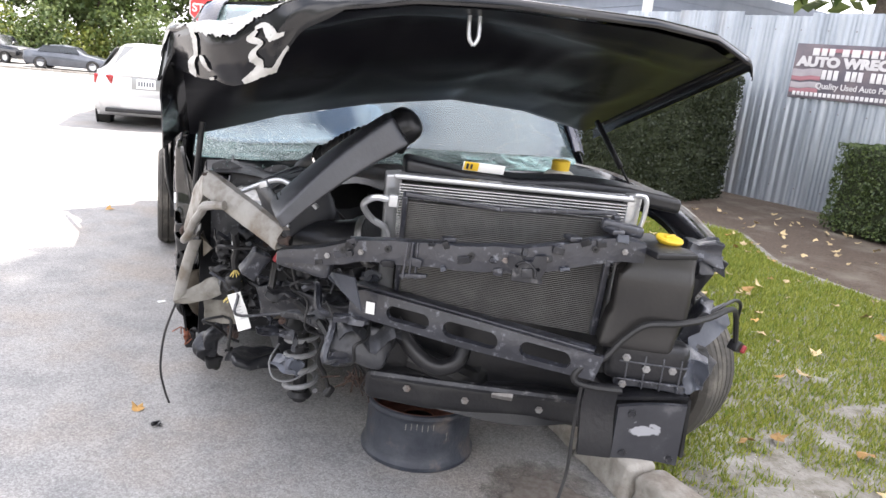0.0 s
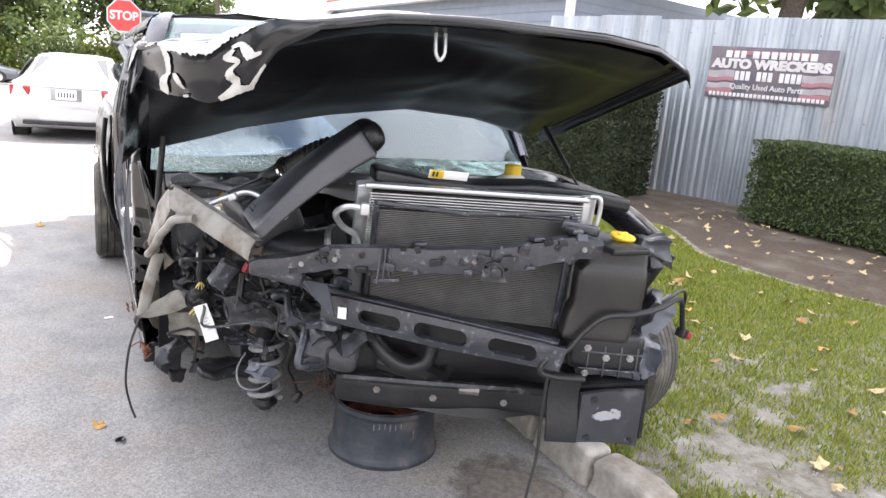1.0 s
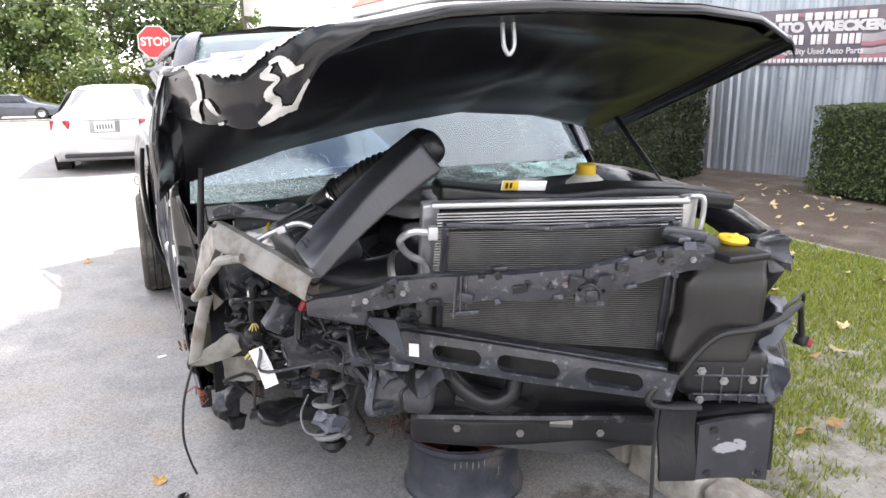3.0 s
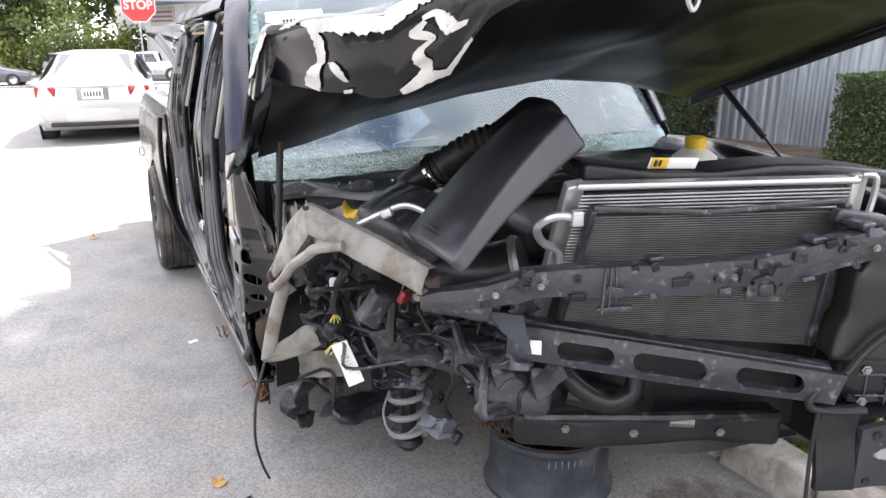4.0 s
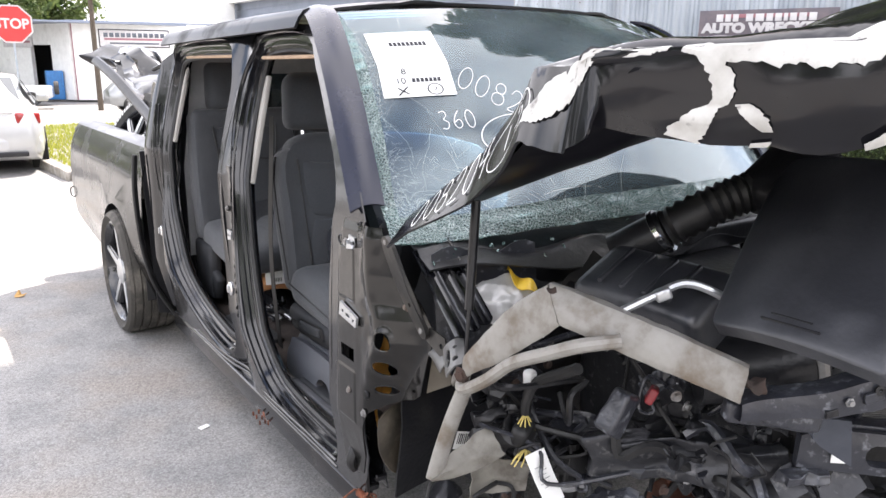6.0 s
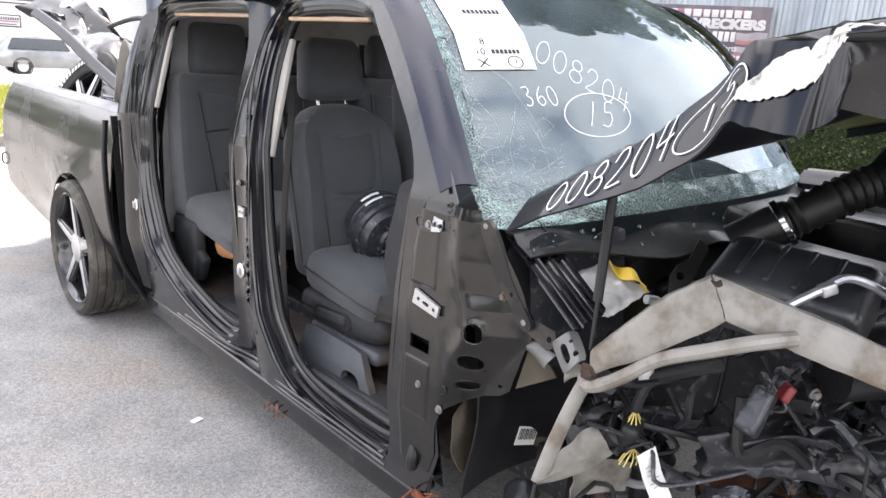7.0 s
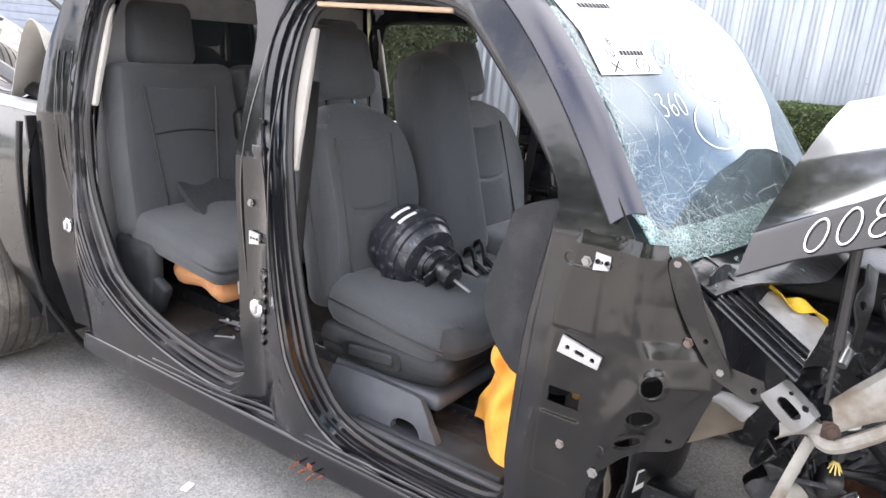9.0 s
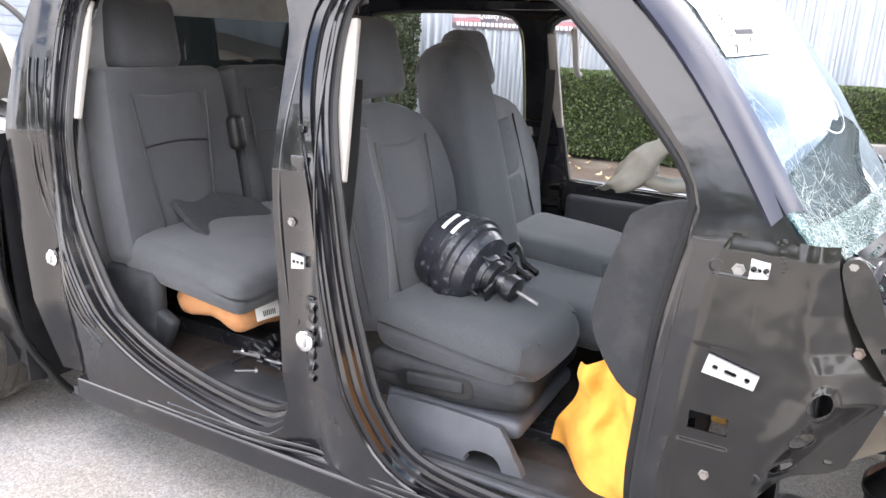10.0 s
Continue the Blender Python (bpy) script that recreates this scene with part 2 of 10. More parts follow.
M["pale_lip"] = mat("scuffed_pale_grey_steel", (0.16, 0.16, 0.157), 0.38, metal=0.1, col2=(0.115, 0.115, 0.11), scale=9, dirt=(0.16, 0.14, 0.12), dscale=12, dlo=0.58, dhi=0.75, bump=0.08)
M["mud"] = mat("brown_mud_film", (0.075, 0.062, 0.046), 0.5, col2=(0.11, 0.094, 0.07), scale=5, dirt=(0.03, 0.027, 0.023), dscale=4, dlo=0.52, dhi=0.72, bump=0.1, bscale=40)
M["tank_plastic"] = mat("satin_black_tank_plastic", (0.017, 0.016, 0.0155), 0.36, col2=(0.024, 0.0225, 0.021), scale=5, dirt=(0.05, 0.046, 0.042), dscale=6, dlo=0.58, dhi=0.85, bump=0.06, bscale=60)
# shade in the gaps between cooling tubes, painted as a dark colour
M["fin_shade"] = mat("shade_between_fins", (0.022, 0.022, 0.022), 0.7, col2=(0.034, 0.033, 0.031), scale=9)
M["bed_paint"] = mat("weathered_black_bed_paint", (0.006, 0.006, 0.0065), 0.22, col2=(0.010, 0.0095, 0.009), scale=4, coat=0.35, spec=0.35, dirt=(0.024, 0.0225, 0.020), dscale=2.6, dlo=0.5, dhi=0.8, rough2=0.45)
M["foil"] = mat("crinkled_foil", (0.55, 0.55, 0.54), 0.35, metal=0.2, col2=(0.42, 0.42, 0.41), scale=12)
M["pillar_paint"] = mat("blue_black_pillar_paint", (0.011, 0.012, 0.023), 0.25, col2=(0.015, 0.016, 0.031), scale=5, coat=0.15, dirt=(0.03, 0.031, 0.044), dscale=5, dlo=0.55, dhi=0.8)
M["underside"] = mat("black_bonnet_lining", (0.008, 0.008, 0.0105), 0.3, col2=(0.011, 0.011, 0.0135), scale=5, spec=0.08, dirt=(0.018, 0.017, 0.015), dscale=6, dlo=0.6, dhi=0.9, bump=0.05, bscale=14)
M["seal"] = mat("rubber_seal", (0.007, 0.007, 0.008), 0.5, col2=(0.014, 0.014, 0.014), scale=10)
M["rubber"] = mat("tyre_rubber", (0.028, 0.027, 0.026), 0.75, col2=(0.05, 0.047, 0.042), scale=9, bump=0.3, bscale=60)
M["dusty_rubber"] = mat("dusty_tyre_rubber", (0.05, 0.046, 0.04), 0.85, col2=(0.17, 0.155, 0.13), scale=7, lo=0.5, hi=0.75, bump=0.4, bscale=50)
M["plastic"] = mat("black_plastic", (0.010, 0.0103, 0.0122), 0.33, col2=(0.016, 0.016, 0.0175), scale=6, dirt=(0.036, 0.035, 0.033), dscale=5, dlo=0.54, dhi=0.85, bump=0.14, bscale=60, spec=0.38)
M["duct_plastic"] = mat("dusty_duct_plastic", (0.01744, 0.01835, 0.02196), 0.33, col2=(0.02713, 0.02842, 0.03295), scale=4, dirt=(0.07494, 0.07752, 0.08656), dscale=3, dlo=0.5, dhi=0.8, bump=0.06, bscale=90, spec=0.6)
M["roof_paint"] = mat("dulled_black_roof_paint", (0.006, 0.006, 0.007), 0.3, col2=(0.012, 0.012, 0.012), scale=3, spec=0.16, dirt=(0.03, 0.03, 0.03), dscale=5)
M["dull_plastic"] = mat("dull_black_plastic", (0.021, 0.0222, 0.0285), 0.28, col2=(0.036, 0.038, 0.046), scale=7, dirt=(0.15, 0.157, 0.175), dscale=38, dlo=0.57, dhi=0.70, rough2=0.5, bump=0.2, bscale=60, spec=0.6)
M["grey_plastic"] = mat("grey_plastic", (0.066, 0.072, 0.088), 0.38, col2=(0.044, 0.049, 0.062), scale=8, dirt=(0.15, 0.156, 0.17), dscale=9, dlo=0.6, dhi=0.85, bump=0.08)
M["riser_plastic"] = mat("blue_grey_riser_plastic", (0.072, 0.077, 0.089), 0.55, col2=(0.058, 0.062, 0.072), scale=9, bump=0.12, bscale=250, dirt=(0.10, 0.098, 0.095), dscale=6, dlo=0.55, dhi=0.8)
M["trim_plastic"] = mat("grey_trim_plastic", (0.052, 0.055, 0.062), 0.6, col2=(0.044, 0.047, 0.053), scale=12, bump=0.15, bscale=300, dirt=(0.075, 0.075, 0.078), dscale=5)
M["charcoal"] = mat("charcoal_fabric", (0.056, 0.060, 0.066), 0.95, col2=(0.040, 0.043, 0.048), scale=260, detail=2, bump=0.25, bscale=420, sheen=0.15, dirt=(0.072, 0.075, 0.079), dscale=3.5, dlo=0.5, dhi=0.75)
# lighter copy of the charcoal cloth: the light on far seats painted in
M["lit_charcoal"] = mat("lit_charcoal_fabric", (0.098, 0.101, 0.106), 0.95, col2=(0.075, 0.078, 0.083), scale=260, detail=2, bump=0.25, bscale=420, sheen=0.2, dirt=(0.12, 0.12, 0.122), dscale=4)
M["charcoal_insert"] = mat("charcoal_woven_insert", (0.038, 0.042, 0.048), 0.95, col2=(0.066, 0.070, 0.076), scale=420, detail=1, bump=0.5, bscale=500, sheen=0.15, dirt=(0.055, 0.058, 0.062), dscale=4)
M["grey_fabric"] = mat("grey_fabric", (0.15, 0.155, 0.16), 0.95, col2=(0.11, 0.115, 0.12), scale=220, detail=2, bump=0.35, bscale=380, sheen=0.3, dirt=(0.17, 0.17, 0.17), dscale=5)
M["carpet"] = mat("dark_carpet", (0.026, 0.019, 0.016), 0.98, col2=(0.042, 0.032, 0.027), scale=30, bump=0.6, bscale=200, dirt=(0.07, 0.055, 0.046), dscale=5)
M["steel"] = mat("bare_steel", (0.30, 0.30, 0.30), 0.45, metal=0.7, col2=(0.20, 0.19, 0.18), scale=9, dirt=(0.16, 0.11, 0.08), dscale=6, dlo=0.55, dhi=0.75, bump=0.15)
M["dark_steel"] = mat("dark_steel", (0.021, 0.022, 0.026), 0.33, metal=0.4, col2=(0.040, 0.041, 0.045), scale=9, dirt=(0.15, 0.148, 0.15), dscale=30, dlo=0.57, dhi=0.72, rough2=0.5, bump=0.25, bscale=45)
M["rust"] = mat("rusty_steel", (0.055, 0.032, 0.024), 0.9, col2=(0.03, 0.022, 0.018), scale=14, bump=0.5, bscale=70, dirt=(0.025, 0.02, 0.018), dscale=8)
M["rim_rust"] = mat("red_brown_rust", (0.17, 0.07, 0.045), 0.9, col2=(0.09, 0.045, 0.033), scale=12, bump=0.4, bscale=60)
M["rust_orange"] = mat("bright_rust", (0.22, 0.07, 0.035), 0.9, col2=(0.12, 0.045, 0.025), scale=30)
M["rim_steel"] = mat("dark_steel_wheel_paint", (0.022, 0.026, 0.036), 0.5, col2=(0.045, 0.05, 0.06), scale=8, dirt=(0.16, 0.13, 0.11), dscale=7, dlo=0.56, dhi=0.78, bump=0.2, bscale=60)
M["beige"] = mat("dirty_white_primer", (0.26, 0.25, 0.228), 0.4, col2=(0.175, 0.163, 0.143), scale=9, dirt=(0.12, 0.088, 0.058), dscale=9, dlo=0.50, dhi=0.72, bump=0.1, bscale=50)
M["grey_primer"] = mat("dirty_grey_primer", (0.20, 0.19, 0.165), 0.55, col2=(0.14, 0.132, 0.112), scale=7, dirt=(0.07, 0.06, 0.048), dscale=9, dlo=0.5, dhi=0.7, bump=0.15, bscale=50)
M["alu"] = mat("aluminium", (0.50, 0.51, 0.52), 0.38, metal=0.8, col2=(0.50, 0.51, 0.52), scale=12, bump=0.1, dirt=(0.3, 0.29, 0.28), dscale=9, dlo=0.6, dhi=0.8)
M["fin"] = mat("dusty_cooling_fins", (0.092, 0.090, 0.088), 0.5, metal=0.4, col2=(0.135, 0.132, 0.128), scale=16, dirt=(0.13, 0.125, 0.115), dscale=6)
M["silver_fin"] = mat("silver_cooling_fins", (0.42, 0.42, 0.42), 0.45, metal=0.7, col2=(0.33, 0.33, 0.33), scale=16)
M["chrome"] = mat("chrome", (0.75, 0.75, 0.76), 0.12, metal=1.0, col2=(0.6, 0.6, 0.6), scale=20)
M["yellow"] = mat("yellow_plastic", (0.75, 0.50, 0.03), 0.45, col2=(0.62, 0.40, 0.03), scale=14)
M["yellow_cloth"] = mat("yellow_cloth", (0.82, 0.39, 0.06), 0.9, col2=(0.72, 0.31, 0.045), scale=9, bump=0.2, bscale=200)
M["white_plastic"] = mat("translucent_white_plastic", (0.66, 0.65, 0.58), 0.4, col2=(0.55, 0.54, 0.48), scale=10)
M["paper"] = mat("white_paper", (0.82, 0.82, 0.80), 0.8, col2=(0.76, 0.76, 0.74), scale=5)
M["ink"] = mat("black_ink", (0.02, 0.02, 0.025), 0.7)
M["marker"] = mat("white_marker_paint", (0.80, 0.80, 0.78), 0.6, col2=(0.68, 0.68, 0.66), scale=40)
M["red"] = mat("red_plastic", (0.26, 0.025, 0.03), 0.4)
M["ochre"] = mat("ochre_foam", (0.24, 0.13, 0.03), 0.9, col2=(0.16, 0.09, 0.025), scale=20)
M["dark_cloth"] = mat("dark_cloth", (0.026, 0.028, 0.031), 0.95, col2=(0.034, 0.036, 0.04), scale=60, bump=0.3, bscale=300)
M["seat_plastic"] = mat("dark_seat_plastic", (0.022, 0.0235, 0.026), 0.6, spec=0.25, col2=(0.028, 0.03, 0.033), scale=12, bump=0.15, bscale=260, dirt=(0.05, 0.05, 0.052), dscale=6)
M["rail_plastic"] = mat("weathered_grey_plastic", (0.25, 0.252, 0.258), 0.5, col2=(0.18, 0.182, 0.188), scale=5, bump=0.15, bscale=200)
M["sign_red"] = mat("red_reflective_sheet", (0.62, 0.04, 0.04), 0.4, col2=(0.55, 0.035, 0.035), scale=4)
M["orange"] = mat("orange_foam", (0.62, 0.30, 0.13), 0.85, col2=(0.5, 0.22, 0.09), scale=10, bump=0.3)
M["headliner"] = mat("tan_headliner", (0.50, 0.36, 0.25), 0.95, col2=(0.42, 0.30, 0.21), scale=20)
M["pale_trim"] = mat("pale_grey_trim", (0.36, 0.345, 0.315), 0.6, col2=(0.31, 0.295, 0.27), scale=8)
M["airbag"] = mat("airbag_cloth", (0.62, 0.58, 0.50), 0.9, col2=(0.52, 0.48, 0.41), scale=8, bump=0.4, bscale=30)
M["rear_glass"] = glass_mat("dark_tinted_rear_glass", (0.07, 0.08, 0.078), 1.5, dust=0.025)
M["faded_chalk"] = mat("faded_chalk", (0.26, 0.26, 0.23), 0.8, col2=(0.12, 0.12, 0.11), scale=60)
M["crack_white"] = mat("broken_glass_edge", (0.50, 0.56, 0.54), 0.35, col2=(0.36, 0.42, 0.40), scale=60)
M["windshield"] = glass_mat("windshield_glass", (0.48, 0.58, 0.63), 1.82, dust=0.045)
M["crazed"] = glass_mat("crazed_glass", (0.50, 0.61, 0.58), 1.36, True, 0.03)
M["dark_glass"] = mat("dark_car_glass", (0.02, 0.025, 0.028), 0.06, scale=2, spec=0.8)
M["dark_red"] = mat("tail_lamp_red", (0.35, 0.02, 0.02), 0.2, coat=0.5)
M["banner_dark"] = mat("banner_dark", (0.10, 0.09, 0.11), 0.6, col2=(0.16, 0.13, 0.14), scale=3)
M["banner_red"] = mat("banner_faded_red", (0.34, 0.15, 0.17), 0.6, col2=(0.28, 0.13, 0.15), scale=3)
M["banner_pale"] = mat("banner_faded_pale", (0.36, 0.33, 0.34), 0.6, col2=(0.28, 0.25, 0.27), scale=4)
M["banner_white"] = mat("banner_white", (0.60, 0.58, 0.58), 0.6, col2=(0.5, 0.48, 0.48), scale=6)
M["blue"] = mat("blue_plastic", (0.03, 0.16, 0.40), 0.5)
# near-black that paints shade into holes, wheel arches and open bays
M["shade_black"] = mat("black_for_shade", (0.015, 0.015, 0.016), 0.9)
M["copper"] = mat("bare_copper_wire", (0.62, 0.50, 0.16), 0.5, metal=0.3)


# ---- building blocks ----
BASE = {}


def thing(name, label, category, loc=(0, 0, 0), group="", kind=""):
    """An Empty at the base of a thing; its parts are given in world coordinates."""
    ob = tagged(new(name), label, category, group, kind)
    ob.empty_display_size = 0.1
    ob.location = loc
    BASE[ob] = Matrix.Translation(loc).inverted()
    return ob


def to_mesh(name, bm, material, smooth=35):
    bmesh.ops.remove_doubles(bm, verts=bm.verts, dist=1e-5)
    bmesh.ops.recalc_face_normals(bm, faces=bm.faces)
    me = bpy.data.meshes.new(name)
    bm.to_mesh(me)
    bm.free()
    if smooth:
        me.shade_smooth()
        me.set_sharp_from_angle(angle=radians(smooth))
    me.materials.append(material if not isinstance(material, str) else M[material])
    return me


def part(name, bm, material, parent, label="", smooth=35):
    """Links a bmesh in world coordinates as ONE mesh object under a thing or a part."""
    root = parent
    while root.parent:
        root = root.parent
    bm.transform(BASE[root])
    ob = new(name, to_mesh(name, bm, material, smooth))
    ob.parent = parent
    return tagged(ob, label)


def single(name, bm, material, label, category, loc=(0, 0, 0), group="", kind="", smooth=35):
    """A thing that is one mesh, given in world coordinates."""
    bm.transform(Matrix.Translation(loc).inverted())
    ob = new(name, to_mesh(name, bm, material, smooth))
    ob.location = loc
    BASE[ob] = Matrix.Translation(loc).inverted()
    return tagged(ob, label, category, group, kind)


def lerp(a, b, t):
    return a + (b - a) * t


def interp(x, *pairs):
    """Piecewise linear, eased at the knots."""
    for (x0, y0), (x1, y1) in zip(pairs, pairs[1:]):
        if x <= x1:
            t = min(1, max(0, (x - x0) / (x1 - x0)))
            return lerp(y0, y1, t)
    return pairs[-1][1]


def axes(p, along, up=(0, 0, 1)):
    """A matrix at p whose z looks along, and whose y is as near to up as can be."""
    z = Vector(along).normalized()
    x = Vector(up).cross(z)
    if x.length < 1e-4:
        x = Vector((1, 0, 0)).cross(z)
    x.normalize()
    y = z.cross(x)
    return Matrix(((x.x, y.x, z.x, p[0]), (x.y, y.y, z.y, p[1]), (x.z, y.z, z.z, p[2]), (0, 0, 0, 1)))


def rbox(bm, m, size, r=0.01, n=2, fn=None):
    """A box with rounded edges of radius r, n steps a side; fn bends its points (-1..1 and metres)."""
    h = Vector(size) / 2
    r = min(r, h.x * 0.999, h.y * 0.999, h.z * 0.999)
    k = n + 2
    cuts = [[-1 + 2 * i / (k - 1) for i in range(k)] for _ in range(3)]
    verts = {}

    def vert(a, b, c):
        key = (round(a, 5), round(b, 5), round(c, 5))
        if key not in verts:
            q = Vector((a * h.x, b * h.y, c * h.z))
            inner = Vector([max(-(h[i] - r), min(h[i] - r, q[i])) for i in range(3)])
            off = q - inner
            p = inner + (off.normalized() * r if off.length > 1e-9 else off)
            if fn:
                p = Vector(fn(p, Vector((a, b, c))))
            verts[key] = bm.verts.new(m @ p)
        return verts[key]

    def spread(axis):
        e = (h[axis] - r) / h[axis]
        inner = [-e + 2 * e * i / max(1, n) for i in range(n + 1)]
        mid = (1 + e) / 2
        return [-1, -mid, *inner, mid, 1]

    sp = [spread(i) for i in range(3)]
    for axis in range(3):
        u, v = (axis + 1) % 3, (axis + 2) % 3
        for side in (-1, 1):
            for i in range(len(sp[u]) - 1):
                for j in range(len(sp[v]) - 1):
                    quad = []
                    for a, b in ((i, j), (i + 1, j), (i + 1, j + 1), (i, j + 1)):
                        c = [0, 0, 0]
                        c[axis], c[u], c[v] = side, sp[u][a], sp[v][b]
                        w = vert(*c)
                        if w not in quad:
                            quad.append(w)
                    if len(quad) > 2:
                        try:
                            bm.faces.new(quad if side > 0 else quad[::-1])
                        except ValueError:
                            pass
    return bm


def block(bm, m, size):
    """A plain box."""
    made = bmesh.ops.create_cube(bm, size=1, matrix=m @ Matrix.Diagonal((*size, 1)))
    return made["verts"]


def bar(bm, p0, p1, w, h, up=(0, 0, 1), r=0.006, n=1, fn=None):
    """A beam from p0 to p1, w wide and h high."""
    p0, p1 = Vector(p0), Vector(p1)
    rbox(bm, axes((p0 + p1) / 2, p1 - p0, up), (w, h, (p1 - p0).length), r, n, fn)
    return bm


def curve_points(pts, steps=6):
    """A smooth line through the points."""
    pts = [Vector(p) for p in pts]
    if len(pts) < 3 or steps < 2:
        return pts
    out = []
    for i in range(len(pts) - 1):
        a, b, c, d = pts[max(0, i - 1)], pts[i], pts[i + 1], pts[min(len(pts) - 1, i + 2)]
        for k in range(steps):
            t = k / steps
            out.append(0.5 * (2 * b + (c - a) * t + (2 * a - 5 * b + 4 * c - d) * t * t + (3 * b - a - 3 * c + d) * t ** 3))
    return out + [pts[-1]]


def tube(bm, pts, r, n=8, steps=5, flat=1.0, ribs=0.0):
    """A round bar along a smooth line; r may be a list; ribs: depth of rings, as on a hose."""
    line = curve_points(pts, steps)
    rings = []
    side = None
    for i, p in enumerate(line):
        d = (line[min(len(line) - 1, i + 1)] - line[max(0, i - 1)]).normalized()
        if side is None:
            side = d.orthogonal().normalized()
        side = (side - d * side.dot(d)).normalized()
        other = d.cross(side)
        t = i / (len(line) - 1)
        rr = r if not isinstance(r, (list, tuple)) else interp(t, *[(k / (len(r) - 1), v) for k, v in enumerate(r)])
        rr += ribs * (1 if i % 2 else -1)
        rings.append([bm.verts.new(p + (side * math.cos(2 * math.pi * k / n) + other * math.sin(2 * math.pi * k / n) * flat) * rr) for k in range(n)])
    for a, b in zip(rings, rings[1:]):
        for k in range(n):
            bm.faces.new((a[k], a[(k + 1) % n], b[(k + 1) % n], b[k]))
    bm.faces.new(rings[0][::-1])
    bm.faces.new(rings[-1])
    return bm


def lathe(bm, profile, m, n=32, close=False):
    """Turns a profile of (radius, height) round z."""
    rings = [[bm.verts.new(m @ Vector((r * math.cos(2 * math.pi * k / n), r * math.sin(2 * math.pi * k / n), z))) for k in range(n)] for r, z in profile]
    pairs = list(zip(rings, rings[1:] + rings[:1])) if close else list(zip(rings, rings[1:]))
    for a, b in pairs:
        for k in range(n):
            bm.faces.new((a[k], a[(k + 1) % n], b[(k + 1) % n], b[k]))
    if not close:
        bm.faces.new(rings[0][::-1])
        bm.faces.new(rings[-1])
    return bm


def thicken(bm, faces, thick):
    """Gives faces a back and an edge."""
    bm.normal_update()
    back = {}
    for f in faces:
        for v in f.verts:
            if v not in back:
                back[v] = bm.verts.new(v.co - v.normal * thick)
    rim_edges = [(l.vert, l.link_loop_next.vert) for f in faces for l in f.loops if len(l.edge.link_faces) == 1]
    for f in faces:
        bm.faces.new([back[v] for v in reversed(f.verts)])
    for a, b in rim_edges:
        bm.faces.new((b, a, back[a], back[b]))


def sheet(bm, fn, nu, nv, thick=0.004, u0=0.0, u1=1.0, v0=0.0, v1=1.0):
    """A curved sheet with thickness: fn(u, v) gives its points."""
    g = [[bm.verts.new(fn(lerp(u0, u1, i / nu), lerp(v0, v1, j / nv))) for j in range(nv + 1)] for i in range(nu + 1)]
    faces = [bm.faces.new((g[i][j], g[i + 1][j], g[i + 1][j + 1], g[i][j + 1])) for i in range(nu) for j in range(nv)]
    if thick:
        thicken(bm, faces, thick)
    return bm


def outline_plate(bm, loops, place, thick=0.003, cuts=(), across=()):
    """A plate filled between an outer loop and holes, given in a plane; place(a, b) lays its points in space, cuts: heights b, and across: lengths a, at which it may bend."""
    edges = []
    for loop in loops:
        vs = [bm.verts.new((a, b, 0)) for a, b in loop]
        edges += [bm.edges.new((vs[i], vs[(i + 1) % len(vs)])) for i in range(len(vs))]
    bmesh.ops.triangle_fill(bm, use_beauty=True, use_dissolve=False, edges=edges, normal=(0, 0, 1))
    for c in cuts:
        bmesh.ops.bisect_plane(bm, geom=bm.verts[:] + bm.edges[:] + bm.faces[:], plane_co=(0, c, 0), plane_no=(0, 1, 0), dist=1e-5)
    for c in across:
        bmesh.ops.bisect_plane(bm, geom=bm.verts[:] + bm.edges[:] + bm.faces[:], plane_co=(c, 0, 0), plane_no=(1, 0, 0), dist=1e-5)
    for v in bm.verts:
        v.co = place(v.co.x, v.co.y)
    bm.normal_update()
    bmesh.ops.recalc_face_normals(bm, faces=bm.faces)
    if thick:
        thicken(bm, bm.faces[:], thick)
    return bm


def ring(c, rx, ry, n=16, start=0.0, turn=2 * math.pi):
    return [(c[0] + rx * math.cos(start + turn * k / n), c[1] + ry * math.sin(start + turn * k / n)) for k in range(n)]


def slot(c, w, h, n=5):
    """A long hole with round ends."""
    r = h / 2
    return [(c[0] + w / 2 - r + r * math.cos(t), c[1] + r * math.sin(t)) for t in [(-0.5 + k / n) * math.pi for k in range(n + 1)]] + \
           [(c[0] - w / 2 + r + r * math.cos(t), c[1] + r * math.sin(t)) for t in [(0.5 + k / n) * math.pi for k in range(n + 1)]]


def bolt(bm, p, along, r=0.009):
    """A hexagon head on a washer."""
    m = axes(p, along)
    lathe(bm, [(r * 1.5, 0), (r * 1.5, 0.002), (r, 0.0025), (r * 0.95, 0.008)], m, 6)
    return bm


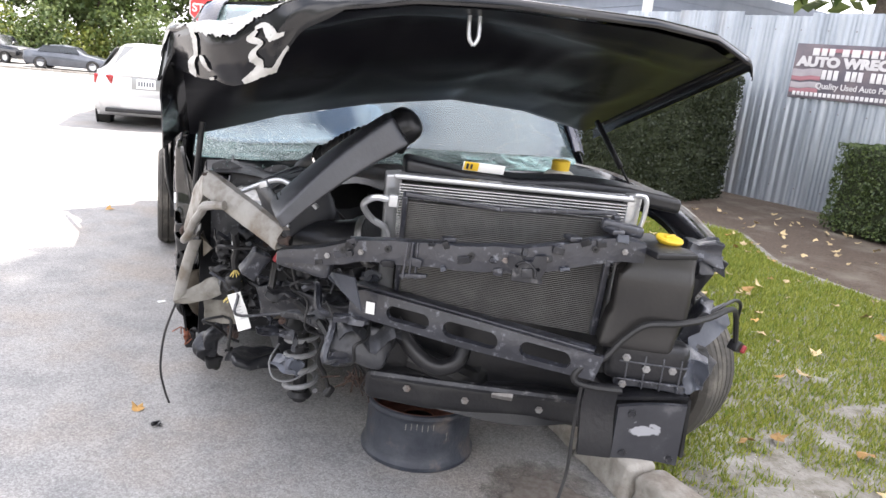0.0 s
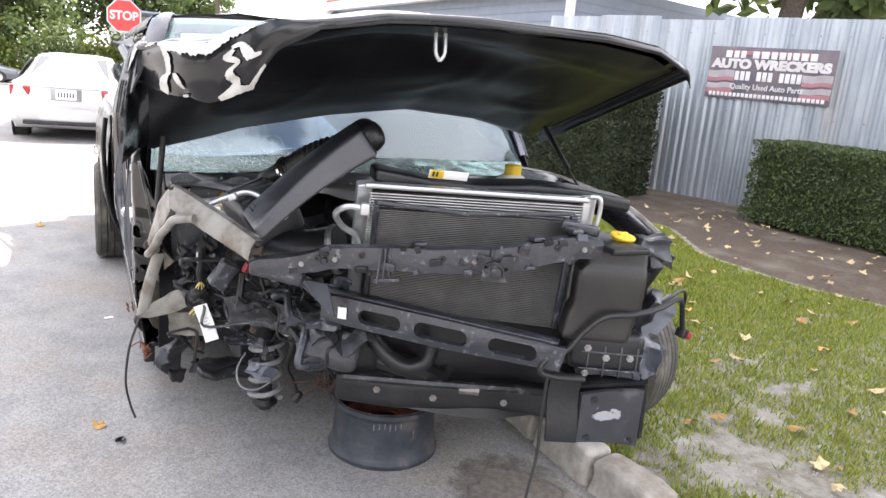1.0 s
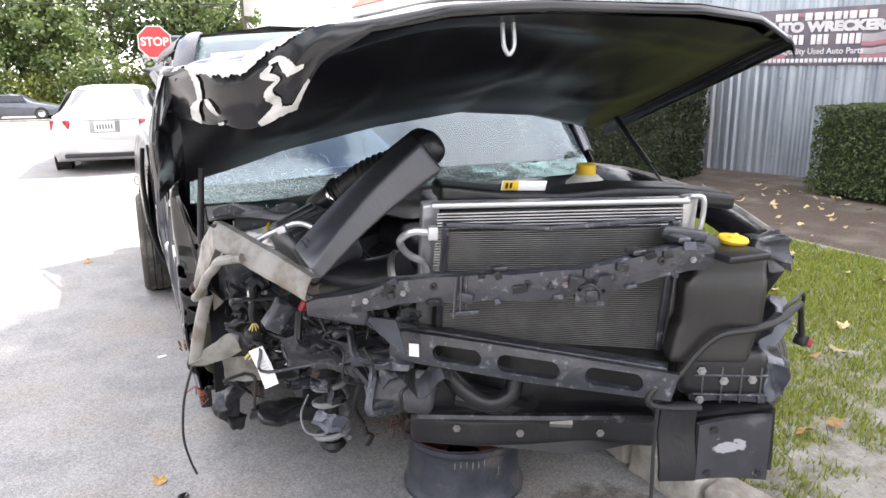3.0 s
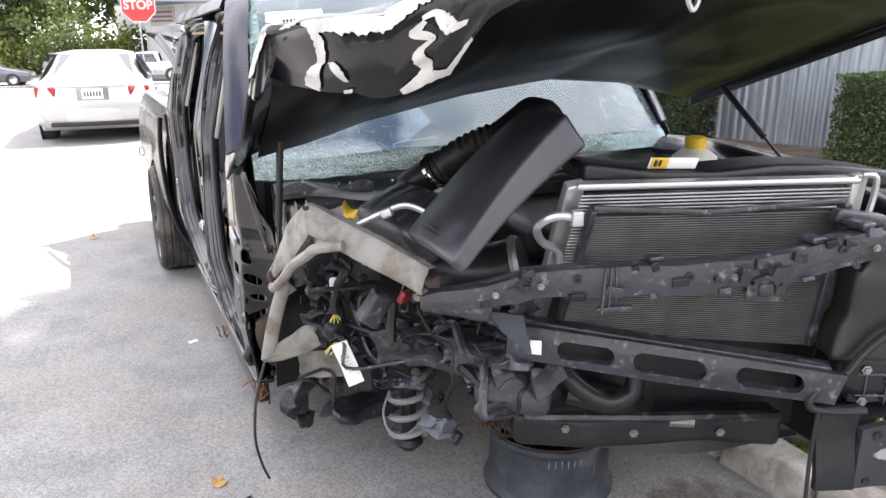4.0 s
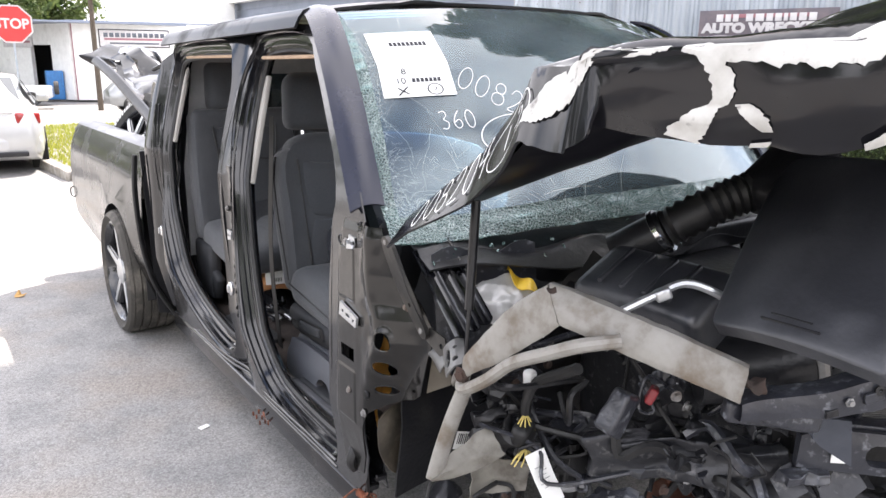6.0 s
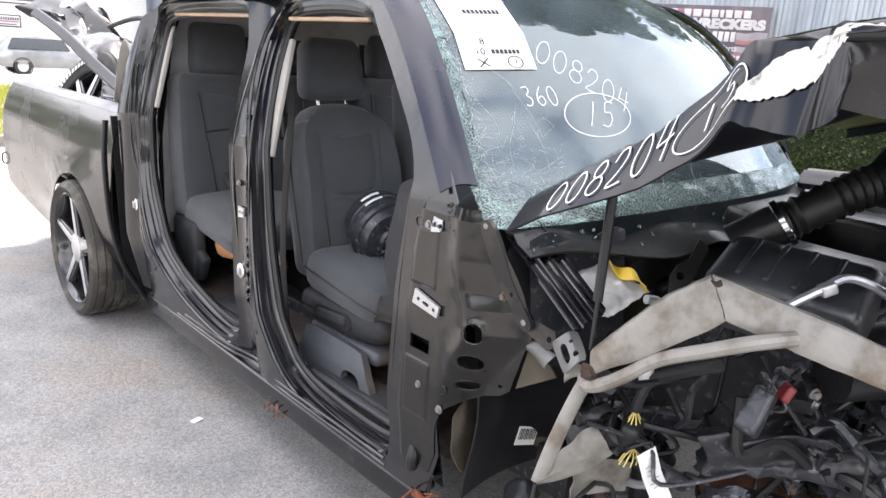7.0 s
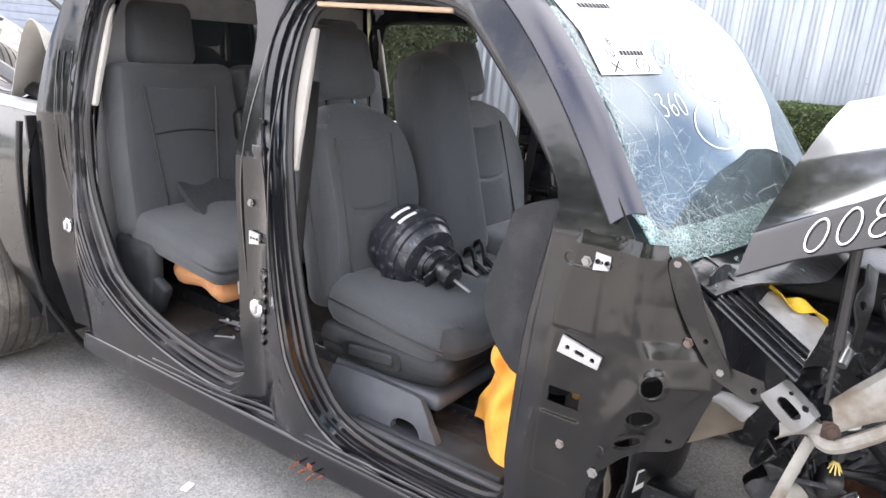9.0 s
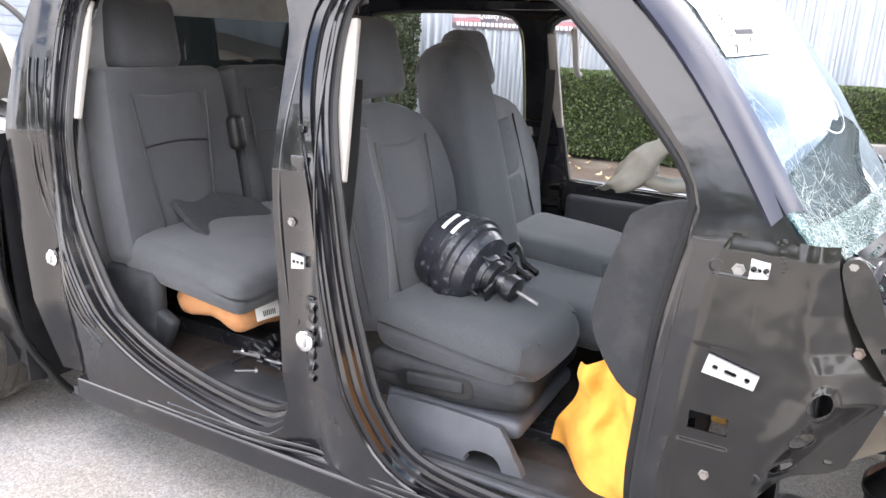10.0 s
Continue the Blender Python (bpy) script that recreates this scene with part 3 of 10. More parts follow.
STROKES = {
    "0": [[(0.5 + 0.42 * math.cos(t), 0.5 + 0.5 * math.sin(t)) for t in [2 * math.pi * k / 14 for k in range(15)]]],
    "8": [[(0.5 + 0.34 * math.cos(t), 0.76 + 0.24 * math.sin(t)) for t in [2 * math.pi * k / 12 for k in range(13)]],
          [(0.5 + 0.42 * math.cos(t), 0.27 + 0.27 * math.sin(t)) for t in [2 * math.pi * k / 12 for k in range(13)]]],
    "2": [[(0.1, 0.75), (0.3, 1.0), (0.7, 0.98), (0.8, 0.7), (0.5, 0.35), (0.1, 0.03), (0.9, 0.05)]],
    "4": [[(0.28, 1.0), (0.12, 0.45)], [(0.12, 0.45), (0.92, 0.5)], [(0.72, 0.95), (0.62, 0.0)]],
    "1": [[(0.5, 1.0), (0.45, 0.0)]],
    "5": [[(0.85, 1.0), (0.3, 1.0), (0.25, 0.6), (0.7, 0.6), (0.85, 0.3), (0.6, 0.02), (0.15, 0.08)]],
    "3": [[(0.1, 0.95), (0.6, 1.0), (0.7, 0.75), (0.4, 0.55), (0.8, 0.35), (0.6, 0.02), (0.1, 0.05)]],
    "6": [[(0.75, 1.0), (0.3, 0.65), (0.12, 0.25), (0.45, 0.0), (0.85, 0.2), (0.65, 0.5), (0.2, 0.35)]],
    "X": [[(0.0, 0.9), (0.9, 0.1)], [(0.9, 1.0), (0.0, 0.0)]],
    "7": [[(0.1, 1.0), (0.85, 1.0), (0.35, 0.0)]],
    "O": [[(0.5 + 0.95 * math.cos(t), 0.5 + 0.8 * math.sin(t)) for t in [2 * math.pi * k / 20 for k in range(21)]]],
}


def handwriting(bm, text, place, width, pen, lift=0.002, gap=1.2, tall=1.6):
    """Figures drawn with a pen as flat ribbons: place(a, b) lays the line of writing on its surface and gives the point and the normal; tall: height over width."""
    for i, ch in enumerate(text):
        for stroke in STROKES.get(ch, ()):
            line = curve_points([(a, b * tall, 0) for a, b in stroke], 3) if len(stroke) > 2 else [Vector((lerp(stroke[0][0], stroke[1][0], k / 4), lerp(stroke[0][1], stroke[1][1], k / 4) * tall, 0)) for k in range(5)]
            prev = None
            for k, p in enumerate(line):
                d = (line[min(len(line) - 1, k + 1)] - line[max(0, k - 1)])
                side = Vector((-d.y, d.x, 0)).normalized() * pen / width / 2
                pair = []
                for q in (p + side, p - side):
                    pos, nor = place((i * gap + q.x) * width, q.y / tall)
                    pair.append(bm.verts.new(Vector(pos) + Vector(nor) * lift))
                if prev:
                    bm.faces.new((prev[0], prev[1], pair[1], pair[0]))
                prev = pair
    return bm


def lettering(text, size, m, extrude=0.002, align="CENTER", bold=0.0, stretch=1.0):
    """Printed words as a mesh, centred at the pose m."""
    cu = bpy.data.curves.new("words", "FONT")
    cu.body, cu.size, cu.extrude, cu.align_x, cu.align_y, cu.offset = text, size, extrude, align, "CENTER", bold
    ob = bpy.data.objects.new("words", cu)
    me = bpy.data.meshes.new_from_object(ob)
    bm = bmesh.new()
    bm.from_mesh(me)
    bpy.data.objects.remove(ob)
    bpy.data.curves.remove(cu)
    bpy.data.meshes.remove(me)
    bm.transform(m @ Matrix.Diagonal((stretch, 1, 1, 1)))
    return bm


def leaves(bm, points, size, rng, flat=0.0, aspect=0.6):
    """One small leaf of two triangles' fold at every point, turned at random."""
    for p in points:
        n = Vector((rng.gauss(0, 1), rng.gauss(0, 1), rng.gauss(0, 1) + flat)).normalized()
        t = n.orthogonal().normalized()
        t.rotate(Matrix.Rotation(rng.uniform(0, 6.28), 3, n))
        b = n.cross(t)
        s = size * rng.uniform(0.6, 1.3)
        p = Vector(p)
        v = [bm.verts.new(p - t * s), bm.verts.new(p + b * s * aspect + n * s * 0.15), bm.verts.new(p + t * s), bm.verts.new(p - b * s * aspect + n * s * 0.15)]
        bm.faces.new(v)
    return bm


def fill_mesh(bm, name, material):
    """A mesh of loose leaves or blades, with no welding."""
    me = bpy.data.meshes.new(name)
    bm.to_mesh(me)
    bm.free()
    me.materials.append(M[material])
    return me


# the truck stands a little askew to the kerb: u across from its near side, v towards its tail, z up
ASKEW = radians(3.0)
TRUCK_W = 1.93


def C(u, v, z):
    return Vector((-0.09 + u * math.cos(ASKEW) - (v - 3.4) * math.sin(ASKEW), 3.4 + u * math.sin(ASKEW) + (v - 3.4) * math.cos(ASKEW), z))


CM = Matrix.Translation((-0.09, 3.4, 0)) @ Matrix.Rotation(ASKEW, 4, "Z") @ Matrix.Translation((0, -3.4, 0))


def CX(u, v, z, rx=0, ry=0, rz=0):
    """A pose in the truck's own frame."""
    return CM @ pose(u, v, z, rx, ry, rz)

# ---- ground ----
def dip(y):
    """The ground falls gently beyond the crossing."""
    t = min(1, max(0, (y - 22) / 26))
    return -1.1 * t * t * (3 - 2 * t)


bm = bmesh.new()
xs = [-400, -150, -60, -25, -10, 0, 10, 25, 60, 150, 400]
ys = [-400, -100, -30, -8, 0, 8, 16, 20, 22, 24, 27, 30, 33, 36, 39, 42, 45, 48, 55, 80, 160, 400]
g = [[bm.verts.new((x, y, dip(y))) for y in ys] for x in xs]
for i in range(len(xs) - 1):
    for j in range(len(ys) - 1):
        bm.faces.new((g[i][j], g[i + 1][j], g[i + 1][j + 1], g[i][j + 1]))
single("ground", bm, "asphalt", "worn light grey asphalt yard and street", "ground", kind="structure")

# dark stain by the kerb
rng = random.Random(4)


def blot(cx, cy, rx, ry, z, seed, n=28):
    r = random.Random(seed)
    k = [1 + 0.16 * noise.noise(Vector((math.cos(6.283 * i / n) * 1.5, math.sin(6.283 * i / n) * 1.5, seed))) + 0.05 * r.uniform(-1, 1) for i in range(n)]
    return [(cx + rx * k[i] * math.cos(6.283 * i / n), cy + ry * k[i] * math.sin(6.283 * i / n)) for i in range(n)]


bm = bmesh.new()
outline_plate(bm, [blot(1.33, 2.28, 0.27, 0.38, 0, 3, 60)], lambda a, b: Vector((a, b, 0.004)), 0)
single("oil_stain", bm, "stain", "dark oily stain on the asphalt beside the kerb", "stain", (1.33, 2.28, 0), kind="structure")


# kerb of broken concrete stones
def kerb_x(y):
    return interp(y, (-6, 3.6), (0.2, 2.12), (1.6, 1.80), (1.95, 1.71), (2.3, 1.655), (2.8, 1.61), (4.0, 1.57), (9, 1.42))


kerb = thing("kerb", "broken weathered concrete kerb along the lawn", "kerb", (1.7, 2.4, 0), kind="structure")
y, k = -3.0, 0
while y < 9.0:
    r = random.Random(k + 11)
    ln = r.uniform(0.55, 0.8) if not 1.4 < y < 3.4 else r.uniform(0.25, 0.42)
    a, b = Vector((kerb_x(y) + 0.08, y + 0.012, 0.045)), Vector((kerb_x(y + ln) + 0.08, y + ln - 0.012, 0.045))
    bm = bmesh.new()

    def worn(p, c, r0=k):
        return p + noise.noise_vector(p * 9 + Vector((r0 * 7, 0, 0))) * 0.022

    bar(bm, a, b, 0.17, 0.19 + r.uniform(-0.015, 0.02), (0, 0, 1), 0.03, 4, worn)
    part("kerb_stone", bm, "concrete", kerb)
    y += ln
    k += 1


# lawn: soil bed with blades, worn bare near the kerb
def lawn_edge(y):
    return interp(y, (-8, 7.6), (2.5, 6.5), (4.3, 5.35), (5.4, 5.2), (6.8, 5.8), (9.5, 4.6), (12, 3.4))


def lawn_top(x, y):
    return 0.085 + 0.02 * noise.noise(Vector((x * 1.3, y * 1.3, 0))) + 0.03 * min(1, max(0, x - 2) / 3)


def lawn_point(s, t):
    y = lerp(-6, 12, t)
    x = lerp(kerb_x(y) + 0.12, lawn_edge(y) + 0.05, s)
    return Vector((x, y, lawn_top(x, y)))


bm = bmesh.new()
sheet(bm, lawn_point, 30, 70, 0)
for f in bmesh.ops.extrude_face_region(bm, geom=bm.faces[:])["geom"]:
    if isinstance(f, bmesh.types.BMVert):
        f.co.z = 0.001
single("lawn", bm, "soil", "thin lawn on dry sandy soil", "lawn", kind="structure")


def bare(x, y):
    """Where the lawn is worn to sand."""
    n = noise.noise(Vector((x * 1.7 + 3, y * 1.7, 2))) * 0.5 + noise.noise(Vector((x * 5, y * 5, 7))) * 0.45 + noise.noise(Vector((x * 13, y * 13, 5))) * 0.25
    return n + 0.48 * math.exp(-((x - 2.3) ** 2 / 0.8 + (y - 1.9) ** 2 / 2.2))


bm = bmesh.new()
rng = random.Random(8)
for i in range(300000):
    y = rng.uniform(0.4, 8.0) if i % 4 else rng.uniform(-3, 11.5)
    s = rng.random() ** 1.3
    x = lerp(kerb_x(y) + 0.14, lawn_edge(y) - 0.05, s)
    if bare(x, y) > 0.38 + rng.uniform(-0.15, 0.22):
        continue
    z = lawn_top(x, y)
    h = rng.uniform(0.022, 0.058)
    w = rng.uniform(0.0026, 0.0048) * (1 + 0.22 * max(0, y - 2))
    a = rng.uniform(0, 6.283)
    d = Vector((math.cos(a), math.sin(a), 0))
    lean = Vector((rng.gauss(0, 0.5), rng.gauss(0, 0.5), 1)).normalized() * h
    p = Vector((x, y, z - 0.004))
    bm.faces.new((bm.verts.new(p - d * w), bm.verts.new(p + d * w), bm.verts.new(p + lean)))
tagged(new("grass", fill_mesh(bm, "grass", "grass")), "short patchy green and yellowing grass", "grass", kind="stuff")


# pebbles on the bare patches
bm = bmesh.new()
rng = random.Random(61)
for i in range(2600):
    y = rng.uniform(0.8, 4.5)
    x = kerb_x(y) + 0.15 + rng.random() ** 1.5 * 2.2
    if bare(x, y) < 0.3:
        continue
    r0 = rng.uniform(0.003, 0.009)
    m = Matrix.Translation((x, y, lawn_top(x, y) + r0 * 0.3)) @ Euler((rng.random() * 6, rng.random() * 6, 0)).to_matrix().to_4x4()
    q = [bm.verts.new(m @ (Vector(d) * r0 * rng.uniform(0.7, 1.3))) for d in ((1, 0, 0), (0, 1, 0), (-1, 0, 0), (0, -1, 0), (0, 0, 0.7), (0, 0, -0.7))]
    for a in range(4):
        bm.faces.new((q[a], q[(a + 1) % 4], q[4]))
        bm.faces.new((q[(a + 1) % 4], q[a], q[5]))
tagged(new("gravel", fill_mesh(bm, "gravel", "concrete")), "small grey pebbles on bare sandy soil", "gravel", kind="stuff")


# planting bed of mulch between lawn and fence
def fence_x(y):
    return 7.45 + (10.0 - y) * 0.415


def bed_point(s, t):
    y = lerp(-6, 12, t)
    x = lerp(lawn_edge(y), fence_x(y) + 0.3, s)
    return Vector((x, y, 0.10 + 0.05 * s + 0.02 * noise.noise(Vector((x * 3, y * 3, 4)))))


bm = bmesh.new()
sheet(bm, bed_point, 20, 50, 0)
for f in bmesh.ops.extrude_face_region(bm, geom=bm.faces[:])["geom"]:
    if isinstance(f, bmesh.types.BMVert):
        f.co.z = 0.0
single("planting_bed", bm, "mulch", "bare brown mulch bed along the fence", "planting bed", kind="structure")


# fallen leaves
def maple_leaf(seed=0):
    bm = bmesh.new()
    r0 = random.Random(500 + seed)
    curl = r0.uniform(0.1, 0.55)
    pts = []
    for k in range(10):
        a = math.pi * 2 * k / 10
        r = (r0.uniform(0.48, 0.7) if k % 2 else r0.uniform(0.7, 1.1)) * (0.85 if k in (4, 6) else 1)
        pts.append((r * math.sin(a), r * math.cos(a)))
    c = bm.verts.new((0, 0, 0.12))
    vs = [bm.verts.new((a, b, 0.5 * noise.noise(Vector((a * 2, b * 2, seed + 1))) + curl * a * a)) for a, b in pts]
    for i in range(10):
        bm.faces.new((c, vs[i], vs[(i + 1) % 10]))
    bm.transform(Matrix.Diagonal((1, 1, 1, 1)))
    return bm


for kind, material, count, label in (("gold", "dead_leaf", 62, "fallen yellow-brown maple leaf on the grass"), ("pale", "pale_leaf", 225, "dry pale curled leaf on the ground")):
    shapes = [to_mesh("fallen_leaf", maple_leaf(k), material, 0) for k in range(6)]
    rng = random.Random(21 if kind == "gold" else 33)
    for i in range(count):
        y = rng.uniform(1.2, 8)
        if (i % 5 < 2 and kind == "pale") or (i % 4 and kind == "gold"):
            x = lerp(kerb_x(y) + 0.3, lawn_edge(y), rng.random() ** 0.7)
            z = lawn_top(x, y) + 0.03
        else:
            x = lerp(lawn_edge(y) + 0.1, fence_x(y) - 0.4, rng.random())
            z = 0.15
        ob = tagged(new("fallen_leaf", shapes[i % 6]), label, "leaf", "fallen leaves")
        s = rng.uniform(0.026, 0.06)
        ob.matrix_basis = pose(x, y, z, rng.uniform(-25, 25), rng.uniform(-25, 25), rng.uniform(0, 360)) @ Matrix.Diagonal((s, s, s, 1))
me = to_mesh("fallen_leaf", maple_leaf(), "dead_leaf", 0)
for x, y, s in ((-0.281, 3.285, 0.04), (-1.6, 5.6, 0.06), (-0.9, 7.4, 0.05), (1.2, 1.3, 0.04)):
    ob = tagged(new("fallen_leaf", me), "dry brown leaf on the asphalt", "leaf", "fallen leaves")
    ob.matrix_basis = pose(x, y, 0.006, 8, 5, x * 90) @ Matrix.Diagonal((s, s, s, 1))
bm = bmesh.new()
rbox(bm, pose(-0.194, 3.126, 0.012, 20, 10, 40), (0.045, 0.015, 0.018), 0.005, 1)
rbox(bm, pose(-0.18, 3.12, 0.014, 60, 10, 100), (0.03, 0.008, 0.02), 0.003, 1)
single("plastic_shard", bm, "plastic", "small broken piece of black plastic on the asphalt", "debris", (-0.194, 3.126, 0))
bm = bmesh.new()
rbox(bm, pose(-0.27, 4.76, 0.004, 0, 0, 20), (0.05, 0.03, 0.006), 0.003, 1)
single("paper_scrap", bm, "paper", "small white scrap lying on the asphalt", "litter", (-0.27, 4.76, 0))


# ---- corrugated fence with banner ----
FA = Vector((6.75, 11.7, 0))
FD = Vector((0.383, -0.924, 0))
FN = Vector((-0.924, -0.383, 0))
fence = thing("fence", "tall corrugated galvanised sheet metal fence", "fence", FA, kind="structure")
fence_len, sheet_w, pitch = 22.0, 1.06, 0.125
for k in range(int(fence_len / sheet_w)):
    bm = bmesh.new()
    top = 2.82 + 0.03 * math.sin(k * 2.3)

    def corr(s, t, k=k, top=top):
        d = k * sheet_w + s * (sheet_w + 0.03)
        ph = (d / pitch) % 1.0
        wave = interp(ph, (0, 0), (0.12, 0), (0.3, 0.026), (0.62, 0.026), (0.8, 0), (1.0, 0))
        return FA + FD * d + FN * (wave + 0.002 * (k % 2)) + Vector((0, 0, lerp(0.08, top, t)))

    sheet(bm, corr, 64, 1, 0.002)
    part("fence_sheet", bm, "galv", fence, smooth=20)
for k in range(0, 22, 3):
    bm = bmesh.new()
    p = FA + FD * k - FN * 0.07
    bar(bm, p, p + Vector((0, 0, 2.75)), 0.08, 0.08)
    part("post", bm, "steel", fence)
bm = bmesh.new()
for k in range(int(fence_len / pitch)):
    for z in (0.4, 1.5, 2.6):
        if k % 3 == 0:
            lathe(bm, [(0.012, 0), (0.010, 0.006), (0.004, 0.008)], axes(FA + FD * ((k + 0.46) * pitch) + FN * 0.028 + Vector((0, 0, z)), FN), 6)
part("screws", bm, "steel", fence)

SIGN_C = Vector((8.27, 8.05, 2.05)) + FN * 0.06


def on_sign(a, b, d=0.004):
    return axes(SIGN_C - FD * 0 + FD * a + Vector((0, 0, b)) + FN * d, FN)


banner = thing("banner", "faded patriotic printed banner of a car breaker fixed to the fence", "banner", SIGN_C)
bm = bmesh.new()
rbox(bm, on_sign(0, 0, -0.01), (1.78, 0.74, 0.012), 0.004, 2)
part("panel", bm, "banner_dark", banner, "dark vinyl panel")
for k, (b, h) in enumerate(((-0.02, 0.10), (-0.19, 0.08))):
    for side in (-1, 1):
        bm = bmesh.new()
        rbox(bm, on_sign(side * 0.68, b, 0.0), (0.40, h, 0.006), 0.002, 3, lambda p, c: Vector((p.x, p.y + 0.015 * math.sin(p.x * 14), p.z)))
        part("stripe", bm, "banner_pale", banner, "faded pale stripe")
        bm = bmesh.new()
        rbox(bm, on_sign(side * 0.68, b - 0.075, 0.0), (0.40, 0.06, 0.006), 0.002, 3, lambda p, c: Vector((p.x, p.y + 0.015 * math.sin(p.x * 14), p.z)))
        part("stripe", bm, "banner_red", banner, "faded red stripe")
bm = bmesh.new()
rbox(bm, on_sign(0.0, 0.29, 0.0), (1.2, 0.05, 0.004), 0.002, 1)
part("top_band", bm, "banner_red", banner)
bm = lettering("AUTO WRECKERS", 0.17, on_sign(0, 0.125, 0.006), bold=0.012, stretch=1.2)
part("lettering", bm, "banner_white", banner, "white block capitals", 0)
x = -0.66
for w in (0.11, 0.09, 0.09, 0.0, 0.11, 0.13, 0.1, 0.1, 0.06, 0.1, 0.11, 0.11):
    if w:
        bm = bmesh.new()
        rbox(bm, on_sign(x + w / 2, 0.265, 0.004), (w * 0.85, 0.10, 0.004), 0.002, 0)
        part("bar", bm, "banner_white", banner)
    x += w + 0.012 if w else 0.07
for k in range(12):
    if k not in (3, 7):
        bm = bmesh.new()
        rbox(bm, on_sign(-0.44 + k * 0.08, -0.035, 0.004), (0.062, 0.13, 0.004), 0.002, 0)
        part("bar", bm, "banner_white", banner)
bm = lettering("Quality Used Auto Parts", 0.11, on_sign(0, -0.19, 0.006), bold=0.002, stretch=0.95)
part("lettering", bm, "banner_white", banner, "white lower-case words", 0)
for k in range(27):
    bm = bmesh.new()
    rbox(bm, on_sign(-0.8 + k * 0.0615, -0.31, 0.004), (0.045, 0.055, 0.004), 0.002, 0)
    part("bar", bm, "banner_white", banner)


# ---- hedges ----
def hedge(name, label, loc, turn, size, count, seed, leaf=0.02, foliage="hedge"):
    """A clipped hedge: solid core painted dark as its inner shade, and a shell of small leaves with an uneven outline.
    """
    h = thing(name, label, "hedge", loc)
    m = pose(*loc, 0, 0, turn)
    sx, sy, sz = size
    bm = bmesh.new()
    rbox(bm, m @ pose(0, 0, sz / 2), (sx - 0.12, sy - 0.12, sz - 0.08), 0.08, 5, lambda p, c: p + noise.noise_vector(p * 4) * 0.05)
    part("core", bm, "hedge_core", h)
    r = random.Random(seed)
    bm = bmesh.new()
    areas = [(0, sy * sz), (1, sx * sz), (2, sx * sy)]
    tot = sum(2 * a for _, a in areas[:2]) + areas[2][1]
    pts = []
    for _ in range(count):
        q = r.uniform(0, tot)
        if q < areas[2][1]:
            p = Vector((r.uniform(-sx, sx) / 2, r.uniform(-sy, sy) / 2, sz))
        elif q < areas[2][1] + 2 * areas[0][1]:
            p = Vector((r.choice((-1, 1)) * sx / 2, r.uniform(-sy, sy) / 2, r.uniform(0.03, sz)))
        else:
            p = Vector((r.uniform(-sx, sx) / 2, r.choice((-1, 1)) * sy / 2, r.uniform(0.03, sz)))
        c = Vector((0, 0, sz / 2))
        n = noise.noise(p * 3.0 + Vector((seed, 0, 0))) * 0.06 + noise.noise(p * 11.0) * 0.04 - abs(r.gauss(0, 0.035))
        d = p - c
        p = c + d * (1 + n / max(0.2, d.length))
        pts.append(m @ p)
    leaves(bm, pts, leaf, r, 0.4)
    me = fill_mesh(bm, "leaves", foliage)
    me.transform(BASE[h])
    ob = new("leaves", me)
    ob.parent = h
    return h


hedge("hedge", "clipped dense green box hedge in a mulch bed", (8.22, 5.15, 0.12), 10.5, (1.25, 4.2, 1.08), 42000, 1, 0.021)
hedge("hedge", "tall green clipped yew beside the fence, shade in its leaf colour", (6.27, 9.6, 0.08), 22, (1.3, 1.9, 1.8), 26000, 2, 0.024, "yew")

# ---- house behind the fence ----
HA, HB = Vector((7.6, 12.5, 0)), Vector((6.6, 26.8, 0))
hd = (HB - HA).normalized()
hn = Vector((hd.y, -hd.x, 0)) * -1
house = thing("house", "single-storey blue-grey clapboard house with a red shingle roof", "house", HA)
EAVE = 3.45
for k in range(18):
    bm = bmesh.new()
    z = 0.2 + k * 0.19
    bar(bm, HA + Vector((0, 0, z + 0.09)) + hn * 0.0, HB + Vector((0, 0, z + 0.09)), 0.02, 0.2, (0, 0, 1), 0.004, 1, lambda p, c: Vector((p.x + (0.016 if c.y < 0 else 0), p.y, p.z)))
    part("clapboard", bm, "siding", house)
HC = HA + Vector((7.5, 2.4, 0))
for k in range(18):
    bm = bmesh.new()
    z = 0.2 + k * 0.19
    bar(bm, HA + Vector((0, 0, z + 0.09)), HC + Vector((0, 0, z + 0.09)), 0.02, 0.2, (0, 0, 1), 0.004, 1, lambda p, c: Vector((p.x - (0.016 if c.y < 0 else 0), p.y, p.z)))
    part("clapboard", bm, "siding", house)
bm = bmesh.new()
bar(bm, HA + Vector((0, 0, 0)), HA + Vector((0, 0, EAVE + 0.3)), 0.14, 0.14, (1, 0, 0))
part("corner_board", bm, "white_paint", house, "white corner board")
bm = bmesh.new()
bar(bm, HA + hn * 0.4 - hd * 0.4 + Vector((0, 0, EAVE + 0.1)), HB + hn * 0.4 + hd * 0.4 + Vector((0, 0, EAVE + 0.1)), 0.05, 0.28)
part("fascia", bm, "white_paint", house, "white fascia board")
bm = bmesh.new()
bar(bm, HA + hn * 0.2 - hd * 0.4 + Vector((0, 0, EAVE)), HB + hn * 0.2 + hd * 0.4 + Vector((0, 0, EAVE)), 0.44, 0.02)
part("soffit", bm, "white_paint", house)
roof_dir = (-hn * 0.78 + Vector((0, 0, 0.62))).normalized()
